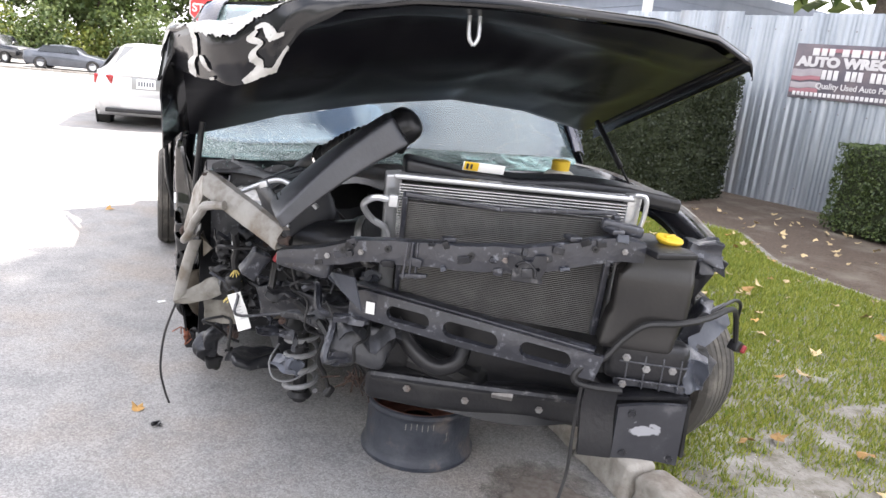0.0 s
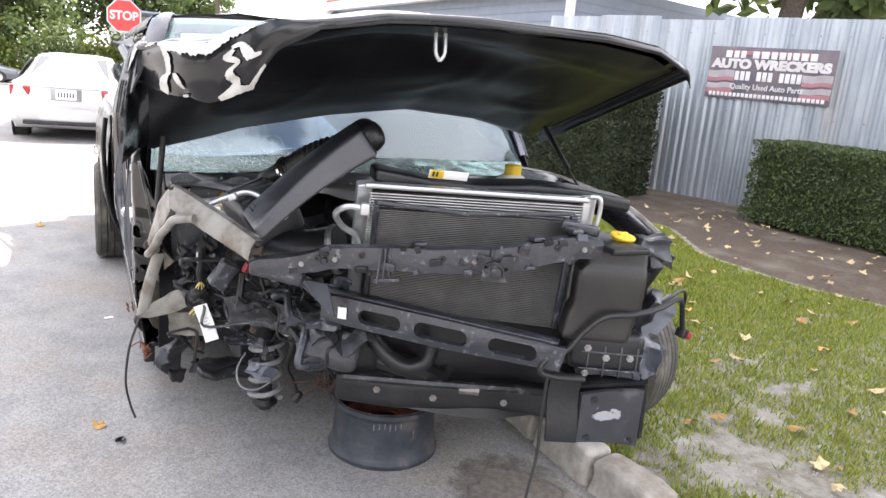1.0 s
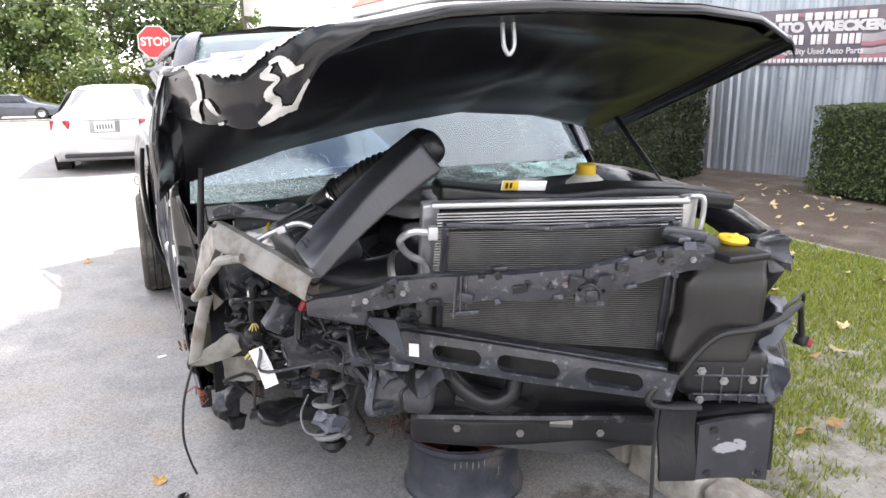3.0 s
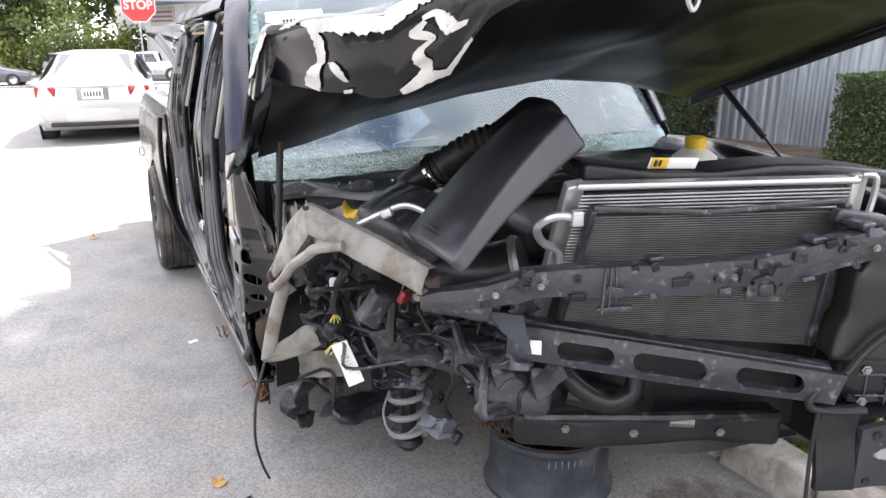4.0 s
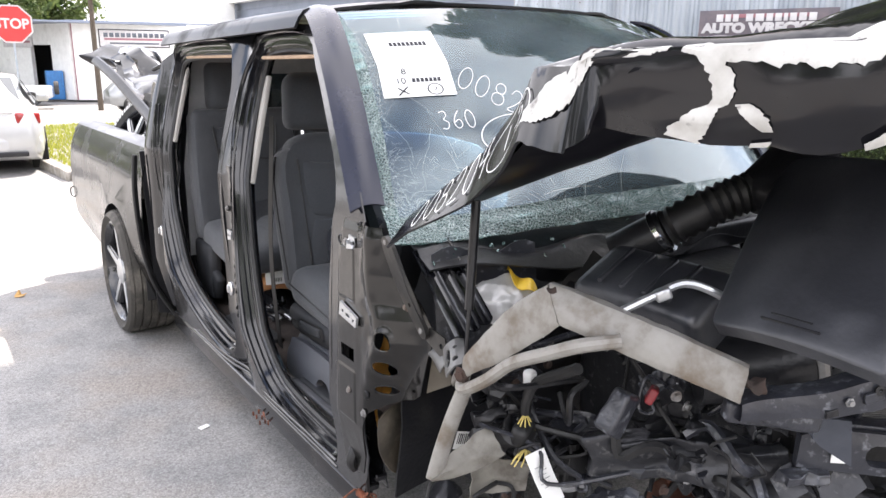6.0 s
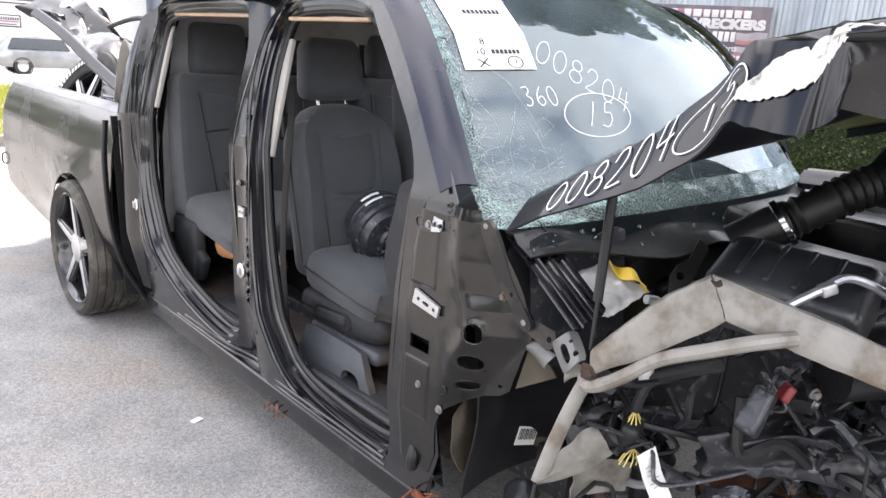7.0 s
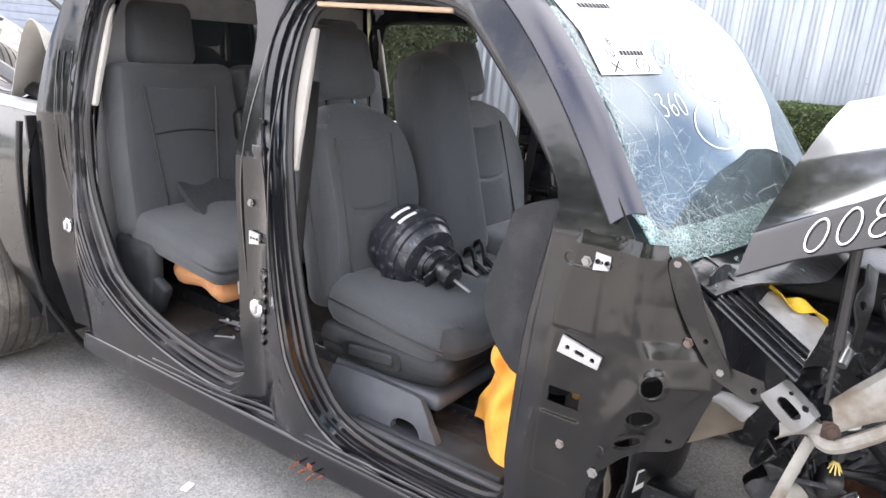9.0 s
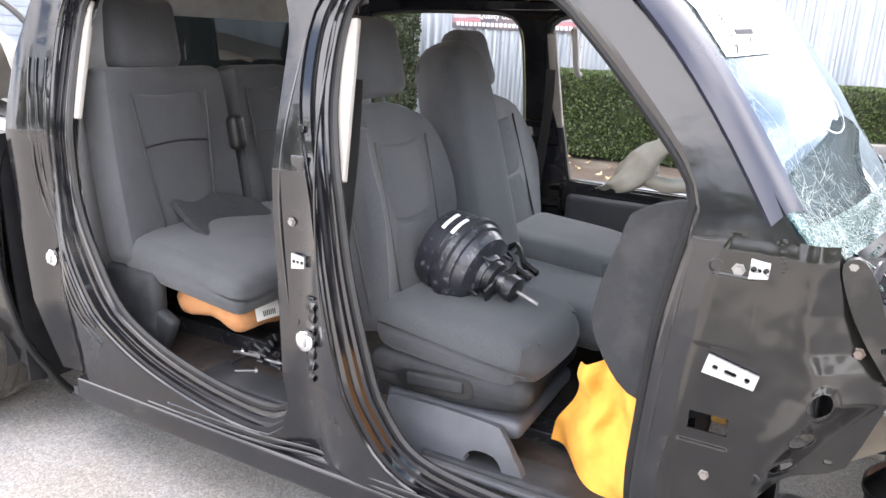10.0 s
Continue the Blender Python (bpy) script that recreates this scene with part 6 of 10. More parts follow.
def hood_skin(s, w):
    """With the front lip and the flanks rolled down."""
    ss, ww = min(1, max(0, s)), min(1, max(0, w))
    p = hood(ss, ww)
    if w < 0:
        k = min(1.0, -w / 0.1)
        drop = interp(ss, (0, 0.12), (0.10, 0.165), (0.15, 0.155), (0.19, 0.06), (0.25, 0.0), (1, 0.0))
        deep = drop / 0.175
        a, roll = k * 2.0, 0.020 * (1 - deep)
        p = p + Vector((0, -roll * math.sin(a), -roll * (1 - math.cos(a))))
        p = p + Vector((0.02 * deep * k, -0.03 * math.sin(k * 3.14) * deep + 0.03 * k * deep, -drop * k))
        p = p + Vector((wob(ss * 40, k * 4, 1), wob(ss * 31, k * 5, 4), 0.6 * wob(ss * 45, k * 6, 7))) * (0.014 * deep * k)
    if s < 0:
        k = -s / 0.05
        p = p + Vector((-(0.026 + 0.04 * ww) * k, 0.0, -(0.072 + 0.085 * max(0, 1 - ww / 0.85)) * k * max(0.0, 1 + min(0, w) / 0.1)))
    if s > 1:
        k = (s - 1) / 0.05
        p = p + Vector((0.03 * math.sin(k * 1.57), 0.0, -0.05 * k * k))
    return p


M["primer"] = mat("whitish_primer", (0.52, 0.515, 0.49), 0.6, col2=(0.42, 0.41, 0.385), scale=25, dirt=(0.2, 0.19, 0.18), dscale=40, dlo=0.6, dhi=0.72)
M["hood_paint"] = mat("scraped_black_bonnet_paint", (0.006, 0.006, 0.008), 0.16, col2=(0.009, 0.009, 0.011), scale=3, coat=0.22, spec=0.3, dirt=(0.02, 0.02, 0.02), dscale=4, rough2=0.25)


def flake(path, seed):
    """A torn patch of bare primer along a line on the bonnet: rows are (s, w, half its width)."""
    r = random.Random(seed)
    line = curve_points([Vector(p) for p in path], 12)
    bm = bmesh.new()
    prev = None
    for i, p in enumerate(line):
        d = line[min(len(line) - 1, i + 1)] - line[max(0, i - 1)]
        side = Vector((-d.y, d.x, 0)).normalized()
        row = []
        for k in range(5):
            ragged = 0.30 * noise.noise(Vector((i * 0.45, k * 7.0, seed))) + 0.16 * noise.noise(Vector((i * 1.3, k * 7.0, seed)))
            q = Vector((p.x, p.y, 0)) + side * (k / 2 - 1) * 0.8 * p.z * (1 + (ragged if k in (0, 4) else 0))
            a = hood_skin(q.x, q.y)
            n = (hood_skin(q.x + 0.004, q.y) - a).cross(hood_skin(q.x, q.y + 0.004) - a).normalized()
            if n.z < 0 and q.y >= 0 or n.y > 0 and q.y < -0.01:
                n = -n
            row.append(bm.verts.new(a + n * 0.0045))
        if prev:
            for k in range(4):
                bm.faces.new((prev[k], prev[k + 1], row[k + 1], row[k]))
        prev = row
    thicken(bm, bm.faces[:], 0.001)
    return bm


FLAKES = (
    [(-0.034, 0.24, 0.004), (-0.022, 0.16, 0.014), (-0.012, 0.08, 0.014), (-0.004, 0.02, 0.014), (0.006, 0.0, 0.014), (0.022, 0.002, 0.012), (0.030, 0.0, 0.006)],
    [(0.036, 0.002, 0.010), (0.052, -0.002, 0.018), (0.075, 0.0, 0.026), (0.10, 0.004, 0.028), (0.125, 0.010, 0.026), (0.15, 0.012, 0.022), (0.175, 0.012, 0.014), (0.19, 0.014, 0.006)],
    [(0.044, -0.005, 0.006), (0.046, -0.030, 0.006), (0.046, -0.055, 0.005), (0.042, -0.075, 0.006), (0.038, -0.097, 0.009)],
    [(0.056, -0.058, 0.004), (0.062, -0.070, 0.006), (0.067, -0.080, 0.003)],
    [(0.063, -0.098, 0.005), (0.072, -0.096, 0.006)],
    [(0.134, -0.028, 0.003), (0.124, -0.036, 0.006), (0.136, -0.046, 0.004), (0.125, -0.056, 0.006), (0.127, -0.070, 0.006), (0.136, -0.082, 0.006), (0.124, -0.096, 0.005)],
    [(0.116, -0.098, 0.005), (0.135, -0.093, 0.008), (0.152, -0.094, 0.006), (0.172, -0.092, 0.003)],
    [(0.132, -0.024, 0.003), (0.145, -0.024, 0.005), (0.150, -0.038, 0.008), (0.157, -0.052, 0.006), (0.170, -0.060, 0.003)],
)
bm = bmesh.new()
sheet(bm, hood_skin, 132, 88, 0.006, -0.05, 1.05, -0.1, 1.0)
bonnet = part("bonnet", bm, "hood_paint", truck, "gloss black bonnet bent upwards, paint scraped to white primer at one corner", 50)

for k, row in enumerate(FLAKES):
    part("bare_patch", flake(row, 30 + k), "primer", bonnet, "flaked patch of bare whitish primer", 40)


def hood_inner(s, w):
    p = hood(s, w)
    rib = 0.5 + 0.5 * math.cos(w * 21) * (1 if 0.2 < s < 0.8 else 0.3)
    frame_ = min(1, min(s - 0.02, 0.98 - s, w - 0.0, 1.0 - w) / 0.08)
    bead = sum(math.exp(-((math.hypot((s - a) / ra, (w - b) / rw) - 1) / 0.16) ** 2) for a, b, ra, rw in ((0.80, 0.42, 0.12, 0.27), (0.50, 0.40, 0.13, 0.25), (0.22, 0.45, 0.11, 0.25)))
    cross = math.exp(-((w - 0.12 - 0.1 * abs(s - 0.5)) / 0.03) ** 2)
    return p + Vector((0, 0, -0.022 - 0.03 * frame_ + (0.005 * rib - 0.0035 * bead - 0.006 * cross) * max(0, frame_)))


bm = bmesh.new()
sheet(bm, hood_inner, 90, 60, 0.003, 0.02, 0.98, 0.02, 0.99)
inner = part("bonnet_lining", bm, "underside", bonnet, "black inner panel of the bonnet")
bm = bmesh.new()
hk = hood(0.455, 0.07) + Vector((0, 0, -0.05))
for dx in (-0.014, 0.014):
    tube(bm, [hk + Vector((dx, 0, 0.02)), hk + Vector((dx, -0.01, -0.05)), hk + Vector((0, -0.012, -0.075))], 0.006, 6, 4)
rbox(bm, Matrix.Translation(hk + Vector((0, 0, 0.012))), (0.09, 0.03, 0.014), 0.004, 1)
part("striker", bm, "alu", bonnet, "bright steel latch striker loop")
bm = bmesh.new()
hk = hood(0.17, 0.10) + Vector((0.02, 0, -0.06))
tube(bm, [hk + Vector((-0.03, 0, 0.01)), hk, hk + Vector((0.0, -0.005, -0.04))], 0.004, 6, 3)
part("hook", bm, "steel", bonnet, "small wire hook")


def on_hood(a0, up, s0=-0.046, high=0.036):
    def place(x, y):
        w = a0 - x * up
        s = s0 + high * y + 0.03 * x
        p = hood_skin(s, w)
        n = (hood_skin(s + 0.01, w) - p).cross(hood_skin(s, w + 0.01) - p).normalized()
        if n.z < 0:
            n = -n
        return p, n
    return place


bm = bmesh.new()
handwriting(bm, "008204", on_hood(0.845, 1.2), 0.050, 0.0038, 0.004, 1.25, 1.5)
handwriting(bm, "15", on_hood(0.338, 1.2, -0.036, 0.018), 0.034, 0.0032, 0.004, 1.2, 1.9)
handwriting(bm, "O", on_hood(0.360, 1.2, -0.0385, 0.021), 0.078, 0.0030, 0.004, 1.2, 0.9)
part("chalk_writing", bm, "marker", bonnet, "white chalked figures", 0)
# gas struts that hold the bonnet
for top, low in ((Vector((-0.02, 2.93, 1.36)), C(0.011, 2.909, 0.985)), (Vector((1.56, 2.80, 1.49)), Vector((1.60, 2.52, 1.26)))):
    bm = bmesh.new()
    tube(bm, [top, lerp(top, low, 0.7)], 0.0115, 10, 1)
    tube(bm, [lerp(top, low, 0.69), low], 0.005, 8, 1)
    part("gas_strut", bm, "plastic", truck, "black gas strut")

# ---- load bed ----
ARCH_V, ARCH_Z, ARCH_R = 6.34, 0.38, 0.43


def flank_u(v, z):
    """The bed's flank: swelling over the wheel, rolled in at the rail."""
    d = math.hypot(v - ARCH_V, (z - ARCH_Z) * 1.05)
    swell = 0.035 * math.exp(-((d - ARCH_R) / 0.12) ** 2)
    t = (z - 0.3) / 0.9
    return -0.03 - 0.035 * (v - 5.75) / 1.85 - 0.04 * math.sin(math.pi * min(1, max(0, t))) - swell + 0.8 * max(0, t - 0.74) ** 2 + 0.30 * max(0, 0.28 - t) * max(0, 1 - (v - 5.8) / 0.35)


arch = [(ARCH_V + ARCH_R * math.cos(a), ARCH_Z + ARCH_R * math.sin(a)) for a in [math.pi * (1.06 - 1.12 * k / 24) for k in range(25)]]
bed_loop = [(5.835, 1.185), (5.825, 0.9), (5.815, 0.45), (5.80, 0.20), (5.86, 0.22), (5.90, 0.30), *arch, (7.0, 0.36), (7.65, 0.45), (7.86, 0.5), (7.88, 0.85), (7.86, 1.185)]
for far in (False, True):
    bm = bmesh.new()
    outline_plate(bm, [bed_loop], lambda v, z: C(TRUCK_W - flank_u(v, z) if far else flank_u(v, z), v, z), 0.006, [0.25 + 0.06 * k for k in range(16)])
    part("bed_side", bm, "bed_paint", truck, "glossy black bed side with a wheel arch", 40)
    bm = bmesh.new()

    def railcap(s, t, far=far):
        v = lerp(5.835, 7.86, t)
        a = s * math.pi * 0.9
        u = flank_u(v, 1.185) + 0.055 - 0.06 * math.cos(a) + 0.02 * s
        z = 1.185 + 0.028 * math.sin(a)
        return C(TRUCK_W - u if far else u, v, z)

    sheet(bm, railcap, 8, 12, 0.006)
    part("bed_rail", bm, "rail_plastic" if not far else "plastic", truck, "dull grey plastic rail cap")
    bm = bmesh.new()
    sheet(bm, lambda s, t: C((TRUCK_W - 0.11 + 0.0 * s) if far else 0.11, lerp(5.84, 7.84, t), lerp(0.62, 1.2, s)), 2, 2, 0.006)
    part("bed_inner", bm, "plastic", truck)
    bm = bmesh.new()
    sheet(bm, lambda s, t: C((TRUCK_W - 1 * (-0.06 + 0.34 * s)) if far else -0.06 + 0.34 * s, ARCH_V + (ARCH_R + 0.01) * math.cos(math.pi * (1.06 - 1.12 * t)), ARCH_Z + (ARCH_R + 0.01) * math.sin(math.pi * (1.06 - 1.12 * t))), 2, 20, 0.006)
    part("wheel_well", bm, "shade_black", truck)
for far in (False, True):
    bm = bmesh.new()
    tube(bm, [C(TRUCK_W - u if far else u, v, z) for u, v, z in ((-0.075, 5.835, 1.16), (-0.092, 5.83, 0.95), (-0.078, 5.828, 0.65), (-0.03, 5.82, 0.42), (0.06, 5.81, 0.24), (0.12, 5.805, 0.15))], 0.02, 10, 6, flat=0.6)
    part("bed_front_lip", bm, "seal", truck, "black rolled front edge of the load bed")
bm = bmesh.new()
outline_plate(bm, [[(0.0, 0.24), (0.10, 0.22), (TRUCK_W - 0.1, 0.22), (TRUCK_W, 0.24), (TRUCK_W + 0.03, 1.18), (-0.03, 1.18)]], lambda a, b: C(a - 0.02, 5.845, b), 0.012)
part("bed_front", bm, "plastic", truck)
bm = bmesh.new()
rbox(bm, CX(TRUCK_W / 2, 6.84, 0.62), (TRUCK_W - 0.2, 1.98, 0.03), 0.01, 2)
part("bed_floor", bm, "plastic", truck)
bm = bmesh.new()
rbox(bm, CX(TRUCK_W / 2, 7.87, 0.85), (TRUCK_W + 0.1, 0.06, 0.62), 0.02, 3)
part("tailgate", bm, "paint", truck)
bm = bmesh.new()
rbox(bm, CX(TRUCK_W / 2, 7.99, 0.52), (TRUCK_W + 0.06, 0.16, 0.18), 0.05, 3)
part("rear_bumper", bm, "plastic", truck, "black rear bumper")
bm = bmesh.new()
tube(bm, [C(-0.09, 7.86, 0.70), C(-0.125, 7.87, 0.69), C(-0.125, 7.87, 0.63), C(-0.09, 7.86, 0.62)], 0.005, 6, 4)
part("tie_hook", bm, "seal", truck)
# chassis rails
for u in (0.45, TRUCK_W - 0.45):
    bm = bmesh.new()
    bar(bm, C(u, 3.2, 0.33), C(u, 7.5, 0.40), 0.09, 0.16)
    part("chassis_rail", bm, "dark_steel", truck)
bm = bmesh.new()
tube(bm, [C(0.05, 6.33, 0.39), C(TRUCK_W - 0.05, 6.33, 0.39)], 0.045, 10, 1)
part("rear_axle", bm, "dark_steel", truck)


# ---- wheels ----
def road_wheel(m, r, width, rim_r, spokes, tyre, parent, name="wheel"):
    """A tyre with grooves, a deep black rim with machined spokes. The wheel's z points outwards."""
    h = width / 2
    bm = bmesh.new()
    prof = [(rim_r, -h * 0.8), (rim_r + (r - rim_r) * 0.5, -h * 1.02), (r * 0.965, -h * 0.93), (r * 0.99, -h * 0.8)]
    for k in range(5):
        z = -h * 0.8 + (k + 0.5) * h * 1.6 / 5
        prof += [(r, z - h * 0.12), (r, z + h * 0.10), (r - 0.009, z + h * 0.11), (r - 0.009, z + h * 0.15)]
    prof += [(r * 0.99, h * 0.8), (r * 0.965, h * 0.93), (rim_r + (r - rim_r) * 0.5, h * 1.02), (rim_r + 0.012, h * 0.88), (rim_r, h * 0.8)]
    lathe(bm, prof, m, 48, True)
    w = part(name, bm, tyre, parent, "worn black tyre on a dark rim", 30)
    bm = bmesh.new()
    lathe(bm, [(rim_r + 0.004, h * 0.9), (rim_r - 0.008, h * 0.93), (rim_r - 0.02, h * 0.82), (rim_r - 0.035, h * 0.2), (rim_r - 0.05, -h * 0.7), (rim_r, -h * 0.8)], m, 48, True)
    part("rim", bm, "black_car", w, "gloss black rim barrel")
    bm = bmesh.new()
    lathe(bm, [(0.16, h * 0.0), (0.165, h * 0.05), (0.1, h * 0.1), (0.02, h * 0.1)], m, 24)
    part("brake_disc", bm, "dark_steel", w)
    for k in range(spokes):
        bm = bmesh.new()
        a = 2 * math.pi * k / spokes + 0.3
        mm = m @ Matrix.Rotation(a, 4, "Z") @ Matrix.Translation((rim_r * 0.52, 0, h * 0.62)) @ Matrix.Rotation(radians(-4), 4, "Y")
        rbox(bm, mm, (rim_r * 0.92, 0.062, 0.035), 0.008, 2, lambda p, c: Vector((p.x, p.y * (1.25 - 0.35 * c.x), p.z)))
        part("spoke", bm, "black_car", w)
        bm = bmesh.new()
        rbox(bm, mm @ Matrix.Translation((0.0, 0.0, 0.021)), (rim_r * 0.88, 0.03, 0.006), 0.002, 1, lambda p, c: Vector((p.x, p.y * (1.25 - 0.35 * c.x), p.z)))
        part("spoke_face", bm, "alu", w, "bright machined spoke face")
    bm = bmesh.new()
    lathe(bm, [(0.085, h * 0.55), (0.08, h * 0.76), (0.04, h * 0.84), (0.035, h * 0.84)], m, 20)
    part("hub_cap", bm, "alu", w)
    return w


OUT = CM.to_3x3() @ Vector((-1, 0, 0))
road_wheel(axes(C(0.0, 6.33, 0.385), OUT), 0.385, 0.30, 0.315, 5, "dusty_rubber", truck)
road_wheel(axes(C(TRUCK_W, 6.33, 0.385), -OUT), 0.385, 0.30, 0.315, 5, "dusty_rubber", truck)
road_wheel(axes((1.885, 2.67, 0.475), Vector((0.87, 0.5, 0))), 0.385, 0.27, 0.30, 5, "dusty_rubber", truck)

# ---- cabin ----
bm = bmesh.new()
rbox(bm, CX(TRUCK_W / 2, 4.6, 0.36), (TRUCK_W - 0.36, 2.2, 0.05), 0.02, 8, lambda p, c: Vector((p.x, p.y, p.z + 0.02 * noise.noise(p * 5) + 0.10 * math.exp(-(p.x / 0.22) ** 2))))
part("floor_pan", bm, "carpet", truck, "stained dark carpet floor")


def seat(u0, width, v0, recline, split=False, driver=False):
    """A front seat: base box, cushion with side rolls, reclined back, head restraint."""
    st = None
    # the driver's seat takes the cloth with light painted into its colour
    cloth = "lit_charcoal" if driver else "charcoal"
    uc = u0 + width / 2
    bm = bmesh.new()

    def cush(p, c):
        k = abs(c.x)
        nose = max(0, -c.y - 0.25) / 0.75
        top = c.z > 0
        return Vector((p.x * (1 - 0.07 * nose ** 2), p.y + 0.035 * nose ** 2 * k ** 2 + 0.012 * (not top) * nose, p.z + 0.020 * k ** 3 * top - 0.022 * nose ** 2 * top + 0.012 * math.cos(c.x * 1.5) * top + 0.004 * math.sin(p.y * 19 + 2) * (1 - k)))

    rbox(bm, CX(uc, v0 + 0.318, 0.705, 5, 0, 0), (width, 0.56, 0.17), 0.078, 9, cush)
    st = part("seat", bm, cloth, truck, "charcoal cloth seat, lightened as if lit" if driver else "charcoal cloth seat")
    bm = bmesh.new()
    rbox(bm, CX(uc, v0 + 0.335, 0.762, 5, 0, 0), (width * 0.58, 0.38, 0.024), 0.012, 6, lambda p, c: Vector((p.x * (1 - 0.08 * c.y), p.y, p.z + 0.004 * math.sin(p.y * 25) - 0.01 * c.x ** 2)))
    part("centre_panel", bm, "charcoal_insert", st)
    bm = bmesh.new()
    tube(bm, [CX(uc, v0 + 0.318, 0.70, 5, 0, 0) @ Vector((-width / 2 - 0.001, y, 0.018 + 0.008 * math.sin(y * 6))) for y in (-0.24, -0.1, 0.1, 0.24)], 0.003, 5, 4)
    part("piping", bm, "seal", st)
    bm = bmesh.new()

    def girth(h):
        return 1 - 0.62 * max(0, h - 0.3) ** 2.2 - 0.05 * max(0, -h)

    def back(p, c):
        w = girth(c.z)
        roll = 0.085 * abs(c.x) ** 4 * (1 if c.y < 0 else 0) * (0.8 - 0.5 * abs(c.z - 0.1))
        return Vector((p.x * w, p.y - roll + 0.03 * (c.z ** 2) * 0.5, p.z - 0.05 * abs(c.x) ** 3 * max(0, c.z) ** 3))

    bmx = CX(uc, v0 + 0.60, 0.70, -recline, 0, 0)
    rbox(bm, bmx @ pose(0, 0.0, 0.33), (width * 0.98, 0.15, 0.70), 0.06, 8, back)
    part("backrest", bm, cloth, st)
    for zc, hh in ((0.16, 0.26), (0.42, 0.24)):
        bm = bmesh.new()
        rbox(bm, bmx @ pose(0, -0.076, zc), (width * 0.56, 0.03, hh), 0.014, 6, lambda p, c: Vector((p.x * (1 - 0.06 * c.z), p.y + 0.014 * c.x ** 2 + 0.006 * (c.z ** 2), p.z + 0.02 * c.x ** 2)))
        part("back_panel", bm, "charcoal_insert", st)
    for sd in (-1, 1):
        bm = bmesh.new()
        tube(bm, [bmx @ Vector((sd * width * (0.285 + 0.03 * z), -0.082, z)) for z in (0.02, 0.2, 0.4, 0.56)], 0.0045, 5, 4)
        part("seam", bm, "seal", st)
        bm = bmesh.new()
        tube(bm, [CX(uc, v0 + 0.318, 0.70, 5, 0, 0) @ Vector((sd * width * 0.30, y, 0.077 - 0.05 * max(0, -y - 0.2))) for y in (-0.24, -0.1, 0.1, 0.22)], 0.004, 5, 4)
        part("seam", bm, "seal", st)
        bm = bmesh.new()
        tube(bm, [bmx @ Vector((sd * width * 0.49 * girth((z - 0.33) / 0.35), -0.02, z)) for z in (0.05, 0.2, 0.35, 0.5, 0.58)], 0.004, 5, 4)
        part("piping", bm, "seal", st)
    bm = bmesh.new()
    for s in (-0.07, 0.07):
        tube(bm, [bmx @ Vector((s, 0.01, 0.64)), bmx @ Vector((s, 0.01, 0.74))], 0.007, 8, 1)
    part("headrest_posts", bm, "chrome", st)
    bm = bmesh.new()
    rbox(bm, bmx @ pose(0, 0.0, 0.82), (0.29, 0.12, 0.25), 0.05, 5, lambda p, c: Vector((p.x * (1 - 0.1 * c.z), p.y, p.z)))
    part("headrest", bm, cloth, st)

    def shell(p, c):
        nose = max(0, -c.y - 0.2) / 0.8
        return Vector((p.x * (1 - 0.06 * nose ** 2 - 0.03 * (c.z < 0)), p.y, p.z + 0.03 * nose * (c.z < 0)))

    bm = bmesh.new()
    rbox(bm, CX(uc, v0 + 0.335, 0.592), (width * 1.0, 0.53, 0.125), 0.042, 7, shell)
    part("valance", bm, "seat_plastic", st, "grey plastic seat valance with rounded corners", 60)
    # flat dark slot painted as the shade of the lever's recess
    bm = bmesh.new()
    outline_plate(bm, [slot((0, 0), 0.25, 0.066)], lambda a, b: CX(u0 - 0.0015, v0 + 0.355, 0.597, -5, 0, 0) @ Vector((0, a, b)), 0)
    part("lever_recess", bm, "seal", st)
    bm = bmesh.new()
    rbox(bm, CX(u0 + 0.002, v0 + 0.355, 0.60, -5, 0, 0), (0.024, 0.19, 0.042), 0.01, 2)
    part("seat_lever", bm, "seat_plastic", st, "seat adjuster handle")
    bm = bmesh.new()
    side_view = resample([(0.50, 0.375), (0.50, 0.50), (0.46, 0.525), (0.14, 0.525), (0.09, 0.50), (0.03, 0.43), (0.01, 0.375), (0.07, 0.375), (0.09, 0.42), (0.12, 0.445), (0.18, 0.445), (0.21, 0.42), (0.23, 0.375)], 60)
    outline_plate(bm, [side_view], lambda a, b: C(u0 - 0.012 + 0.22 * max(0, b - 0.46) + 0.05 * max(0, b - 0.375), v0 + 0.03 + a * 0.94, b), 0.03, [0.40 + 0.02 * k for k in range(7)])
    part("riser_side", bm, "riser_plastic", st, "blue-grey plastic riser side with an arched foot", 40)
    bm = bmesh.new()
    rbox(bm, CX(uc, v0 + 0.31, 0.505), (width * 0.94, 0.45, 0.06), 0.026, 4)
    part("seat_riser", bm, "riser_plastic", st, "blue-grey plastic riser cover with an arched foot", 40)
    return st


seat(0.195, 0.50, 3.86, 13)
seat(1.12, 0.53, 3.90, 18, driver=True)
# centre jump seat, back upright
bm = bmesh.new()
rbox(bm, CX(0.93, 4.14, 0.66, 4, 0, 0), (0.44, 0.58, 0.14), 0.05, 5)
js = part("jump_seat", bm, "lit_charcoal", truck, "centre seat with its back up, cushion lightened as if lit")
bm = bmesh.new()
jm = CX(0.93, 4.40, 0.74, -15, 0, 0)
